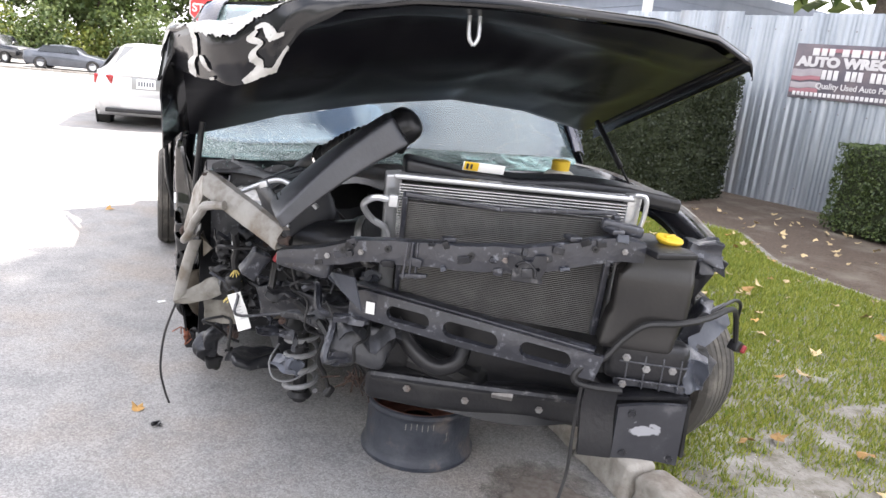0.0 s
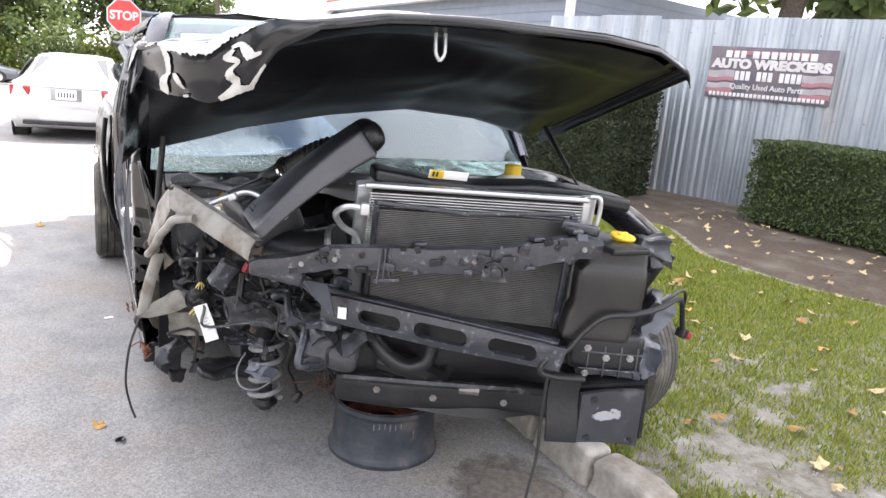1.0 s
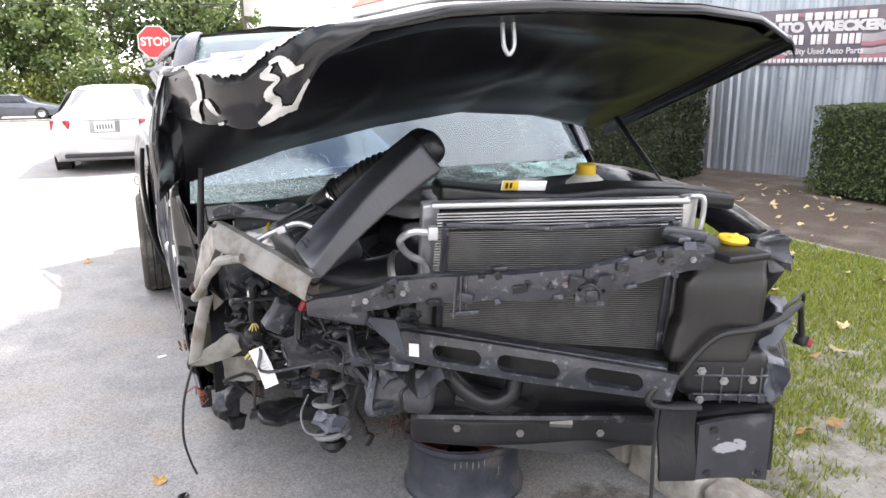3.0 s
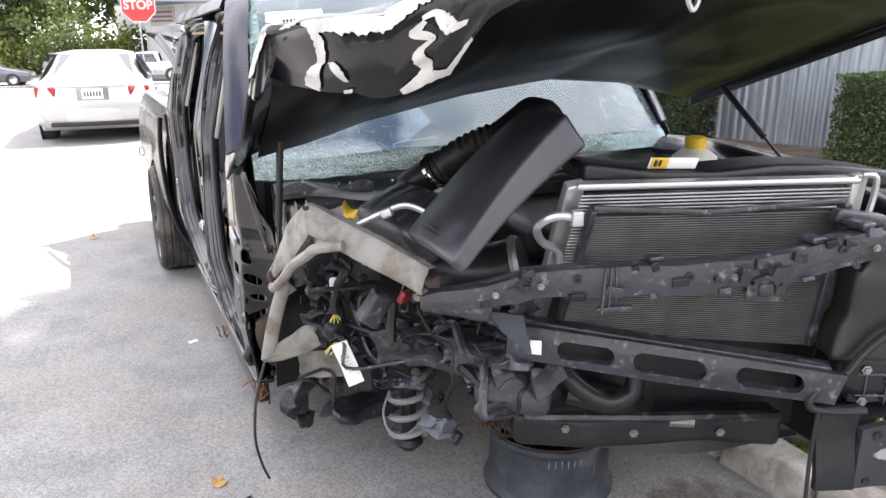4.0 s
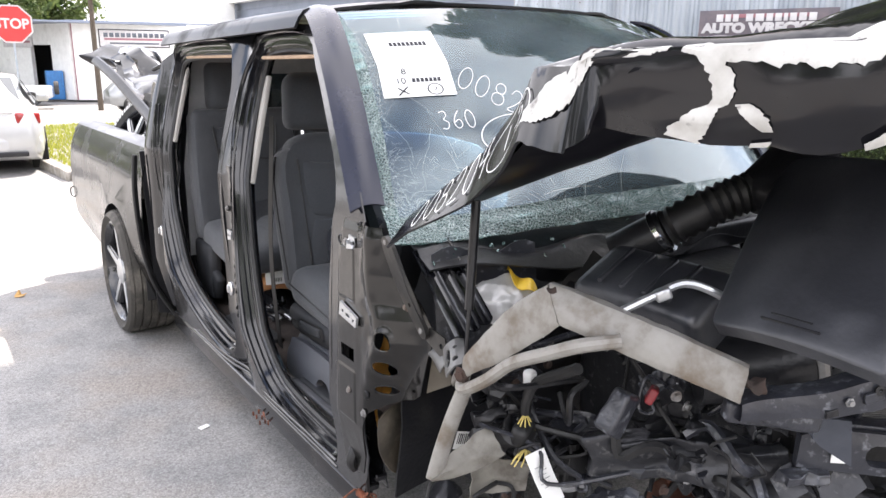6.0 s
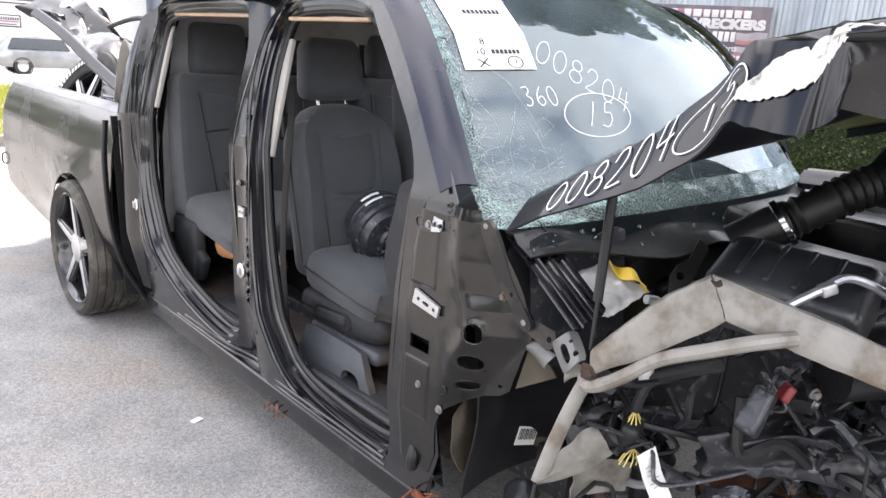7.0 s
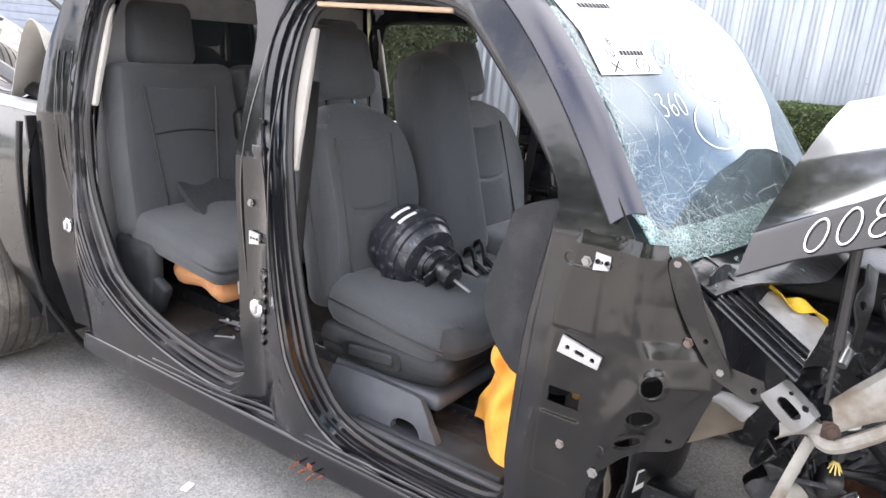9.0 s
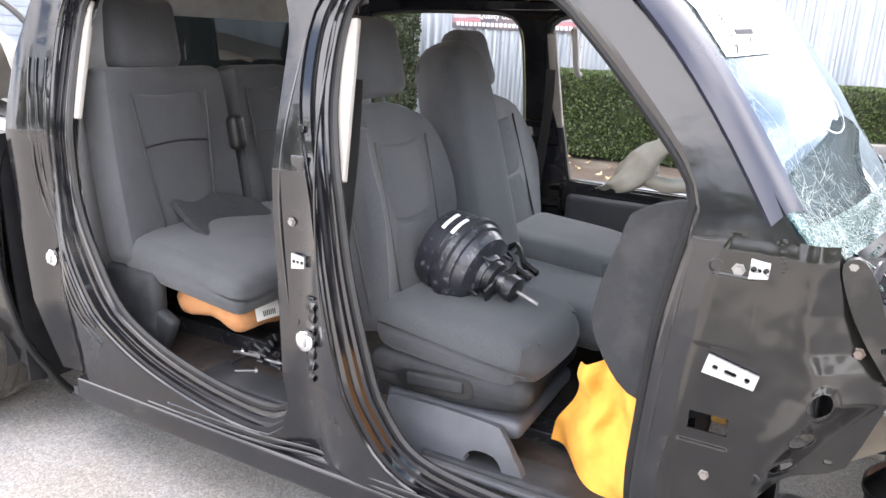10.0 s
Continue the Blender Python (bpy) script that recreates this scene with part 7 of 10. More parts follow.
rbox(bm, jm @ pose(0, 0, 0.405), (0.38, 0.17, 0.82), 0.06, 6, lambda p, c: Vector((p.x * (1 - 0.08 * c.z - 0.5 * max(0, c.z - 0.55) ** 2), p.y, p.z + 0.03 * math.cos(c.x * 1.5) * (c.z > 0) - 0.04 * abs(c.x) ** 3 * max(0, c.z))))
part("backrest", bm, "charcoal", js)
for k, (du, dz) in enumerate(((-0.06, 0.76), (0.02, 0.77), (0.09, 0.75))):
    bm = bmesh.new()
    tube(bm, [C(0.9 + du, 4.38, 0.74), C(0.88 + du, 4.30, 0.79 + 0.02 * k), C(0.84 + du, 4.24, 0.75)], 0.012, 6, 4)
    rbox(bm, CX(0.84 + du, 4.22, 0.76, 30, 20 * k, 10), (0.035, 0.07, 0.02), 0.005, 1)
    part("belt_buckle", bm, "seal", js, "black seat belt buckle")
# rear bench
bm = bmesh.new()


def bench(p, c):
    return Vector((p.x, p.y, p.z + 0.018 * abs(math.sin(p.x * 4.2)) * (c.z > 0) - 0.02 * max(0, -c.y) * (c.z > 0)))


rbox(bm, CX(TRUCK_W / 2, 5.21, 0.738, 6, 0, 0), (TRUCK_W - 0.30, 0.58, 0.15), 0.055, 10, bench)
rb = part("rear_bench", bm, "charcoal", truck, "charcoal cloth rear bench")
for k, (uc, w) in enumerate(((0.44, 0.60), (0.965, 0.40), (TRUCK_W - 0.44, 0.60))):
    bm = bmesh.new()
    mm = CX(uc, 5.50, 0.74, -10, 0, 0)
    rbox(bm, mm @ pose(0, 0, 0.33), (w, 0.14, 0.70), 0.05, 7, lambda p, c: Vector((p.x * (1 - 0.07 * max(0, c.z)), p.y - 0.03 * abs(c.x) ** 3 * (c.y < 0), p.z)))
    part("backrest", bm, "charcoal", rb)
    bm = bmesh.new()
    rbox(bm, mm @ pose(0, -0.070, 0.30), (w * 0.52, 0.03, 0.54), 0.014, 5, lambda p, c: Vector((p.x * (1 + 0.12 * c.z), p.y + 0.012 * c.x ** 2, p.z + 0.02 * c.x ** 2)))
    part("back_panel", bm, "charcoal_insert", rb)
    for sd in (-1, 1):
        bm = bmesh.new()
        tube(bm, [mm @ Vector((sd * w * (0.20 + 0.10 * z / 0.6), -0.082, z)) for z in (0.03, 0.2, 0.4, 0.58)], 0.0045, 5, 4)
        part("seam", bm, "seal", rb)
    bm = bmesh.new()
    tube(bm, [mm @ Vector((x, -0.088 + 0.4 * x * x, 0.40 - 0.5 * x * x)) for x in (-0.15, -0.07, 0, 0.07, 0.15)], 0.003, 5, 3)
    part("seam", bm, "seal", rb)
    if k != 1:
        bm = bmesh.new()
        rbox(bm, mm @ pose(-0.02 if k == 0 else 0.02, 0.0, 0.80), (0.30, 0.12, 0.26), 0.045, 4)
        part("headrest", bm, "charcoal", rb)
bm = bmesh.new()
rbox(bm, CX(0.17, 5.44, 0.58), (0.07, 0.26, 0.30), 0.03, 3)
rbox(bm, CX(0.17, 5.32, 0.52, 25), (0.05, 0.12, 0.14), 0.02, 2)
part("seat_hinge_cover", bm, "seat_plastic", rb)
# dashboard and its open end
bm = bmesh.new()


def dash(p, c):
    return Vector((p.x, p.y - 0.05 * max(0, -c.z) + 0.02 * math.sin(p.x * 3), p.z + (0.02 * math.cos(c.y * 1.5) - 0.13 * max(0, c.y + 0.2)) * (c.z > 0)))


rbox(bm, CX(TRUCK_W / 2, 3.50, 1.03), (TRUCK_W - 0.22, 0.36, 0.40), 0.07, 8, dash)
ds = part("dashboard", bm, "trim_plastic", truck, "grey plastic dashboard")
bm = bmesh.new()
end = resample([(3.42, 1.10), (3.49, 1.245), (3.56, 1.268), (3.67, 1.225), (3.69, 1.165), (3.72, 1.07), (3.735, 0.99), (3.73, 0.93), (3.68, 0.84), (3.61, 0.785), (3.47, 0.78), (3.42, 0.92)], 40)
outline_plate(bm, [end], lambda v, z: C(0.085 + 0.02 * abs(v - 3.55), v, z), 0.03)
part("dash_end_cap", bm, "seat_plastic", ds, "dark grey end panel of the dashboard", 30)
bm = bmesh.new()
tube(bm, [(*C(TRUCK_W - 0.48, 3.78, 1.06).xy, 1.06)] + [C(TRUCK_W - 0.48 + 0.19 * math.cos(a), 3.74 + 0.05 * math.sin(a), 1.06 + 0.18 * math.sin(a)) for a in [2 * math.pi * k / 16 for k in range(17)]][1:], 0.016, 8, 2)
part("steering_wheel", bm, "seal", ds, "black steering wheel")
bm = bmesh.new()
rbox(bm, CX(TRUCK_W - 0.52, 3.97, 1.14), (0.20, 0.13, 0.24), 0.05, 8,
     lambda p, c: Vector((p.x, p.y - 0.085 * c.z * abs(c.z) - 0.02 * c.z, p.z - 0.03 * abs(c.y))) + noise.noise_vector(p * 9) * 0.02 + noise.noise_vector(p * 23) * 0.012)
tube(bm, [C(TRUCK_W - 0.50, 3.77, 1.06), C(TRUCK_W - 0.52, 3.86, 1.05), C(TRUCK_W - 0.52, 3.96, 1.07)], 0.03, 10, 5)
part("spent_airbag", bm, "airbag", ds, "limp off-white airbag", 70)
# pale pillar trims, belts
for far in (False, True):
    for v0, z0, v1, z1, w in ((4.478, 1.18, 4.515, 1.61, 0.045), (5.56, 1.25, 5.575, 1.63, 0.06)):
        bm = bmesh.new()
        u0, u1 = side_u(v0, z0) + 0.082, side_u(v1, z1) + 0.082
        bar(bm, C(TRUCK_W - u0 if far else u0, v0, z0), C(TRUCK_W - u1 if far else u1, v1, z1), 0.02, w, (0, 1, 0), 0.006, 2)
        part("pillar_trim", bm, "pale_trim", truck, "pale grey pillar trim")
    bm = bmesh.new()
    u0 = 0.19
    sheet(bm, lambda s, t: C(TRUCK_W - (u0 - 0.02 * math.sin(t * 3)) if far else u0 - 0.02 * math.sin(t * 3), 4.50 + 0.045 * s + 0.02 * math.sin(t * 5), lerp(0.42, 1.45, t)), 2, 12, 0.002)
    part("seat_belt", bm, "seal", truck, "black seat belt webbing")
# far side: the doors are still on, their windows down
for v0, v1, top in ((4.60, 5.50, 1.13), (3.60, 4.44, 0.94)):
    bm = bmesh.new()
    rbox(bm, CX(TRUCK_W - 0.05, (v0 + v1) / 2, (top + 0.35) / 2), (0.10, v1 - v0, top - 0.35), 0.03, 5, lambda p, c: Vector((p.x - 0.02 * c.z, p.y, p.z)))
    d = part("far_door", bm, "dusty_paint", truck, "black door with its window down")
    bm = bmesh.new()
    rbox(bm, CX(TRUCK_W - 0.13, (v0 + v1) / 2, top - 0.35), (0.06, v1 - v0 - 0.1, 0.58), 0.03, 4)
    part("door_card", bm, "trim_plastic", d)
bm = bmesh.new()
tube(bm, [C(TRUCK_W - 0.29, 4.38, 1.62), C(TRUCK_W - 0.32, 4.36, 1.60), C(TRUCK_W - 0.32, 4.34, 1.46), C(TRUCK_W - 0.29, 4.33, 1.44)], 0.013, 8, 4)
part("grab_handle", bm, "pale_trim", truck, "grey grab handle")


# ---- latches, hinges, seals on the near side ----
def striker(v, z, u=-0.004):
    bm = bmesh.new()
    lathe(bm, [(0.030, 0), (0.030, 0.010), (0.022, 0.014), (0.02, 0.014)], axes(C(u + side_u(v, z), v, z), OUT), 16)
    s = part("latch_striker", bm, "chrome", truck, "bright steel door latch striker")
    bm = bmesh.new()
    rbox(bm, axes(C(u + side_u(v, z) - 0.016, v, z), OUT), (0.016, 0.034, 0.012), 0.004, 1)
    part("loop", bm, "alu", s)


striker(5.63, 0.77, -0.03)
striker(4.52, 0.735, -0.026)


def hinge(v, z, w, h, turn=0.0, u=0.0):
    bm = bmesh.new()
    m = axes(C(side_u(v, z) - 0.011 + u, v, z), OUT) @ pose(0, 0, 0, 0, 0, turn)
    outline_plate(bm, [[(-w, -h), (w, -h * 0.7), (w, h * 0.8), (-w, h)], ring((-w * 0.6, 0), 0.006, 0.006, 8), ring((w * 0.65, 0), 0.006, 0.006, 8), slot((0, 0), w * 0.5, 0.010)], lambda a, b: m @ Vector((a, b, 0)), 0.008)
    hg = part("hinge_plate", bm, "alu", truck, "bare bright patch where a door hinge was cut off", 20)
    return hg


hinge(3.412, 0.948, 0.052, 0.022, -12)
hinge(3.478, 0.573, 0.040, 0.020, 4, 0.03)
hinge(3.392, 1.172, 0.018, 0.020)
hinge(4.560, 0.955, 0.022, 0.022)
hinge(4.585, 0.535, 0.024, 0.022, 0, 0.02)
for v, z, du in (*((v, z, -0.008) for v, z in ((3.43, 1.165), (3.43, 0.70), (3.34, 0.66), (4.585, 1.065))), (3.116, 0.980, 0.05), (3.235, 1.204, 0.012), (3.195, 1.023, 0.05)):
    bm = bmesh.new()
    bolt(bm, C(side_u(v, z) + du, v, z), OUT, 0.009)
    part("bolt", bm, "steel", truck)
lab = bmesh.new()
rbox(lab, CX(0.336, 3.325, 0.462, 0, 18, 0), (0.10, 0.002, 0.062), 0.0008, 1)
lb = part("barcode_label", lab, "paper", truck, "small white sticker with bars")
for k in range(11):
    bm = bmesh.new()
    rbox(bm, CX(0.336, 3.325, 0.462, 0, 18, 0) @ pose(-0.04 + 0.008 * k, -0.002, 0.006), (0.0045 if k % 3 else 0.003, 0.001, 0.036), 0.0002, 0)
    part("code_bar", bm, "ink", lb)

# cowl side on the near side: one flared stamping with three pressed oval holes, rounding in towards the wheel arch
OVALS = ((3.240, 0.917, 0.022, 0.029), (3.260, 0.824, 0.024, 0.026), (3.286, 0.742, 0.023, 0.017))


def open_at(v, z):
    return any(((v - a) / ra) ** 2 + ((z - b) / rb_) ** 2 < 1 for a, b, ra, rb_ in OVALS) or abs(v - 3.202) < 0.007 and abs(z - 0.761) < 0.006 or abs(v - 3.44) < 0.04 and abs(z - 0.82) < 0.02


def ease(x):
    x = min(1, max(0, x))
    return x * x * (3 - 2 * x)


def pillar_edge(z):
    return interp(z, (0.42, 3.535), (0.70, 3.525), (0.95, 3.505), (1.10, 3.488), (1.20, 3.468), (1.235, 3.452))


def cowl_side(v, z):
    start = interp(z, (0.68, 0.0), (0.74, 0.01), (0.823, 0.04), (0.917, 0.088), (0.98, 0.07), (1.02, 0.05), (1.10, 0.035), (1.22, 0.035))
    wide = interp(z, (0.68, 0.08), (0.74, 0.09), (0.82, 0.12), (0.91, 0.14), (1.0, 0.16), (1.22, 0.2))
    deep = 0.086 * ease((3.35 - v - start) / wide)
    ridge = 0.010 * math.exp(-((3.35 - v - start - 0.012) / 0.03) ** 2) * ease((z - 0.70) / 0.15)
    lip = max((math.exp(-((math.hypot((v - a) / ra, (z - b) / rb_) - 1.0) / 0.28) ** 2) for a, b, ra, rb_ in OVALS))
    pad = 0.0
    dint = 0.005 * noise.noise(Vector((v * 9, z * 7, 4))) + 0.0012 * noise.noise(Vector((v * 35, z * 26, 9)))
    for va, vb, za, zb in ((3.385, 3.495, 0.99, 1.155), (3.39, 3.50, 0.60, 0.775)):
        pad += 0.6 * ease((v - va) / 0.008) * ease((vb - v) / 0.008) * ease((z - za) / 0.008) * ease((zb - z) / 0.008)
    flush = 0.0034 * max(ease((z - 1.195) / 0.04), ease((v - pillar_edge(z) + 0.02) / 0.02))
    return C(-0.034 + flush - 0.15 * min(0, z - 0.6) + deep - ridge - 0.004 * lip - 0.005 * pad + dint * (0.25 + 0.75 * ease((3.39 - v) / 0.05)) + 0.28 * max(0, z - 1.2) ** 1.2, v, z)


bm = bmesh.new()
prev = None
for j in range(241):
    z = lerp(0.42, 1.235, j / 240)
    v0 = interp(z, (0.42, 3.40), (0.50, 3.365), (0.60, 3.355), (0.66, 3.335), (0.69, 3.30), (0.715, 3.25), (0.735, 3.20), (0.76, 3.17), (0.82, 3.15), (0.891, 3.130), (0.93, 3.112), (0.97, 3.105), (1.02, 3.15), (1.10, 3.205), (1.18, 3.232), (1.225, 3.262))
    v1 = pillar_edge(z)
    row = [(lerp(v0, v1, i / 110), z) for i in range(111)]
    vs = [bm.verts.new(cowl_side(v, z)) for v, z in row]
    if prev:
        for i in range(110):
            if not open_at((row[i][0] + row[i + 1][0]) / 2, z - 0.0018):
                bm.faces.new((prev[i], prev[i + 1], vs[i + 1], vs[i]))
    prev = vs
for v in [v for v in bm.verts if not v.link_faces]:
    bm.verts.remove(v)
thicken(bm, bm.faces[:], 0.003)
stamping = part("cowl_side", bm, "cowl_dust", truck, "flared black stamping filmed with grey dust, three oval holes", 80)
for a, b, ra, rb_ in OVALS:
    bm = bmesh.new()
    tube(bm, [cowl_side(a + ra * 1.02 * math.cos(2 * math.pi * k / 20), b + rb_ * 1.02 * math.sin(2 * math.pi * k / 20)) - Vector((0.001, 0, 0)) for k in range(21)], 0.0026, 6, 1)
    part("hole_rim", bm, "dusty_paint", stamping, "pressed rim of a hole")
# pale lip and muddy web where the stamping turns into the arch
LIP = (C(0.054, 3.132, 0.892), C(0.036, 3.053, 0.880), C(0.048, 3.030, 0.922), C(0.056, 3.118, 0.922))
bm = bmesh.new()
sheet(bm, lambda s, t: lerp(lerp(LIP[0], LIP[1], s), lerp(LIP[3], LIP[2], s), t) + Vector((-0.008 * math.sin(math.pi * t), 0, 0.004 * math.sin(5 * s))), 10, 6, 0.003)
part("flared_lip", bm, "pale_lip", truck, "scuffed pale grey lip of the stamping", 60)
WEB = (C(0.068, 3.165, 0.765), C(0.10, 3.06, 0.83), C(0.05, 3.05, 0.882), C(0.064, 3.132, 0.890))
bm = bmesh.new()
sheet(bm, lambda s, t: lerp(lerp(WEB[0], WEB[1], s), lerp(WEB[3], WEB[2], s), t) + Vector((0.012 * math.sin(math.pi * t) * math.sin(math.pi * s), 0, 0)), 8, 8, 0.003)
part("arch_web", bm, "mud", truck, "smooth sheet metal under brown mud", 60)


def plate(name, rows, uu, material, label, holes=(), thick=0.005, tilt=0.0, sm=25):
    """A flat stamped plate in the plane of the flank, its outline as (v, z)."""
    bm = bmesh.new()
    z0 = rows[0][1]
    outline_plate(bm, [rows, *holes], lambda v, z: C(uu + tilt * (z - z0), v, z), thick)
    return part(name, bm, material, truck, label, sm)


bm = bmesh.new()
sheet(bm, lambda s, t: C(0.075 + 0.11 * t - 0.05 * s + 0.012 * abs(math.sin(t * 9.4)), lerp(3.25, 2.97, s), lerp(1.165, 1.01, s) + 0.03 * t - 0.012 * abs(math.sin(t * 9.4))), 14, 20, 0.005)
part("upper_rail", bm, "dusty_paint", truck, "dark folded upper wing rail", 30)
arm = plate("wing_hinge_arm", resample([(3.252, 1.19), (3.226, 1.12), (3.190, 1.055), (3.152, 1.0), (3.132, 0.972), (3.118, 0.958), (3.10, 0.962), (3.094, 0.985), (3.12, 1.03), (3.150, 1.08), (3.176, 1.14), (3.200, 1.195), (3.225, 1.222), (3.248, 1.215)], 40), -0.010, "arm_steel",
            "worn dark steel hinge arm", [ring((3.155, 1.045), 0.006, 0.007, 10)], 0.012, -0.175, 50)
bm = bmesh.new()
sheet(bm, lambda s, t: C(-0.012 + 0.175 * (1.19 - lerp(1.18, 0.985, s)) - 0.006 * math.sin(math.pi * t), lerp(3.228, 3.118, s) - 0.02 * math.sin(math.pi * s) * (s < 1) + (t - 0.5) * 0.03, lerp(1.18, 0.985, s)), 16, 6, 0.003)
part("raised_web", bm, "arm_steel", arm, "", 60)
plate("rail_end_plate", [(3.132, 0.955), (3.10, 0.99), (3.03, 0.982), (3.018, 0.945), (3.05, 0.925)], 0.036, "arm_steel", "grey steel plate with a round hole", [ring((3.045, 0.955), 0.008, 0.008, 12)], 0.004)
BRK = (C(0.030, 3.035, 0.952), C(0.052, 2.992, 0.998), C(-0.006, 2.914, 0.968), C(-0.018, 2.952, 0.912))


def bracket_at(a, b):
    """a along the bracket, b up across it; the upper edge is folded over."""
    p = lerp(lerp(BRK[0], BRK[3], a), lerp(BRK[1], BRK[2], a), b)
    return p + Vector((-0.012, -0.006, 0.004)) * math.sin(math.pi * b) + Vector((0.03, 0, -0.012)) * max(0, b - 0.8) * 2


bm = bmesh.new()
outline_plate(bm, [resample([(0.0, 0.15), (0.1, 0.0), (0.9, 0.0), (1.0, 0.2), (1.0, 0.8), (0.95, 1.0), (0.1, 1.0), (0.0, 0.85)], 40), slot((0.52, 0.40), 0.62, 0.32), ring((0.3, 0.78), 0.06, 0.08, 10), ring((0.72, 0.78), 0.09, 0.11, 10)],
              bracket_at, 0.004, [0.1 * k for k in range(1, 10)])
part("slotted_bracket", bm, "pale_lip", truck, "white slotted steel bracket", 60)
# splash liner that closes the back of the wheel arch
bm = bmesh.new()
outline_plate(bm, [resample([(-0.005, 0.56), (0.005, 0.645), (0.08, 0.652), (0.26, 0.615), (0.45, 0.57), (0.60, 0.47), (0.55, 0.40), (0.38, 0.36), (0.2, 0.375), (0.05, 0.44)], 40), [(0.225, 0.445), (0.267, 0.468), (0.40, 0.40), (0.38, 0.366 + 0.012)]],
              lambda u, z: C(u, 3.345 + 0.02 * math.sin(u * 9) - 0.03 * math.exp(-((u - 0.02) / 0.05) ** 2) + 0.008 * math.sin(z * 40), z), 0.004, [0.36 + 0.03 * k for k in range(11)])
part("splash_liner", bm, "mud", truck, "torn splash liner smeared with beige mud", 40)
# pressed panels, flanges and a cut cable on the pillars
for v0, v1, z0, z1 in ((4.545, 4.59, 0.60, 0.92), (4.548, 4.595, 1.0, 1.25)):
    bm = bmesh.new()
    zc, vc = (z0 + z1) / 2, (v0 + v1) / 2
    rbox(bm, axes(C(side_u(vc, zc) + 0.001, vc, zc), OUT), (v1 - v0, z1 - z0, 0.010), 0.005, 3, lambda p, c: Vector((p.x, p.y, p.z - 0.003 * (1 - max(abs(c.x), abs(c.y))) * (c.z > 0))))
    part("pressed_panel", bm, "dusty_paint", truck, "", 50)
for pts in (((3.525, 1.20), (3.545, 0.95), (3.56, 0.70), (3.57, 0.48)), ((4.60, 1.55), (4.622, 1.2), (4.60, 0.8), (4.575, 0.45)), ((4.51, 1.6), (4.515, 1.3), (4.50, 1.0), (4.46, 0.75), (4.42, 0.5))):
    bm = bmesh.new()
    tube(bm, [C(side_u(v, z) - 0.001, v, z) for v, z in pts], 0.0045, 6, 6)
    part("flange_bead", bm, "paint", truck, "", 60)
bm = bmesh.new()
tube(bm, [C(0.015, 3.425, 0.625), C(-0.02, 3.42, 0.59), C(-0.015, 3.40, 0.50), C(0.0, 3.395, 0.42), C(0.01, 3.41, 0.33)], 0.005, 6, 6)
part("cut_cable", bm, "seal", truck, "cut black cable from the hinge pillar")
rng = random.Random(31)
for k in range(6):
    bm = bmesh.new()
    p = C(0.01 + rng.gauss(0, 0.012), 3.44 + rng.gauss(0, 0.02), 0.315 + rng.gauss(0, 0.01))
    tube(bm, [p, p + Vector((rng.gauss(-0.01, 0.01), rng.gauss(-0.03, 0.02), rng.gauss(0.0, 0.015))), p + Vector((rng.gauss(-0.015, 0.015), rng.gauss(-0.06, 0.03), rng.gauss(-0.01, 0.025)))], 0.003, 5, 4)
    part("rusty_strand", bm, "rust_orange", truck, "bright rust-orange torn strand")
# sealant, plugs and scratches on the hinge pillar
rng = random.Random(77)
bm = bmesh.new()
for k in range(60):
    t = k / 59
    v, z = lerp(3.352, 3.300, t) + rng.gauss(0, 0.008), lerp(1.235, 1.085, t) + rng.gauss(0, 0.004)
    rbox(bm, axes(C(side_u(v, z) - 0.006, v, z), OUT), (rng.uniform(0.004, 0.011), rng.uniform(0.003, 0.008), 0.006), 0.002, 0)
part("seam_sealant", bm, "seal", truck, "rough black smeared sealant", 60)
for v, z, r in ((3.428, 0.762, 0.017), (3.43, 0.668, 0.014), (3.335, 0.72, 0.015), (3.472, 1.165, 0.016)):
    bm = bmesh.new()
    lathe(bm, [(r, 0), (r, 0.004), (r * 0.8, 0.006), (r * 0.7, 0.002), (r * 0.2, 0.001)], axes(C(side_u(v, z) - 0.001, v, z), OUT), 16)
    part("blanking_plug", bm, "plastic", truck)
bm = bmesh.new()
for k in range(18):
    v, z = rng.choice(((rng.uniform(3.38, 3.50), rng.uniform(0.60, 0.72)), (rng.uniform(4.53, 4.60), rng.uniform(0.45, 1.3)), (rng.uniform(3.28, 3.36), rng.uniform(0.95, 1.08)), (rng.uniform(3.4, 5.6), rng.uniform(0.24, 0.31))))
    a, ln = rng.gauss(0.1, 0.5), rng.uniform(0.008, 0.05)
    q = [(v + ln * k2 * math.cos(a), z + ln * k2 * math.sin(a) + rng.gauss(0, 0.001)) for k2 in (-0.5, 0, 0.5)]
    vs = [bm.verts.new(C(side_u(x, y) - 0.0022, x, y + d)) for d in (-0.0004, 0.0005) for x, y in q]
    bm.faces.new((vs[0], vs[1], vs[4], vs[3]))
    bm.faces.new((vs[1], vs[2], vs[5], vs[4]))
sc = part("scratch_marks", bm, "primer", truck, "pale scratches in the paint", 0)
tagged(sc, "pale scratches in the paint", kind="stuff")
bm = bmesh.new()
rbox(bm, CX(0.02, 3.422, 0.815), (0.02, 0.036, 0.03), 0.008, 2)
part("foam_block", bm, "ochre", truck, "ochre foam seen through a slot")
# foil pack with a yellow scrap of leaf, on the bulkhead ledge
bm = bmesh.new()
fa, fb, fc, fd = C(0.118, 3.117, 1.07), C(0.308, 3.097, 1.097), C(0.31, 2.959, 1.053), C(0.161, 2.973, 1.009)
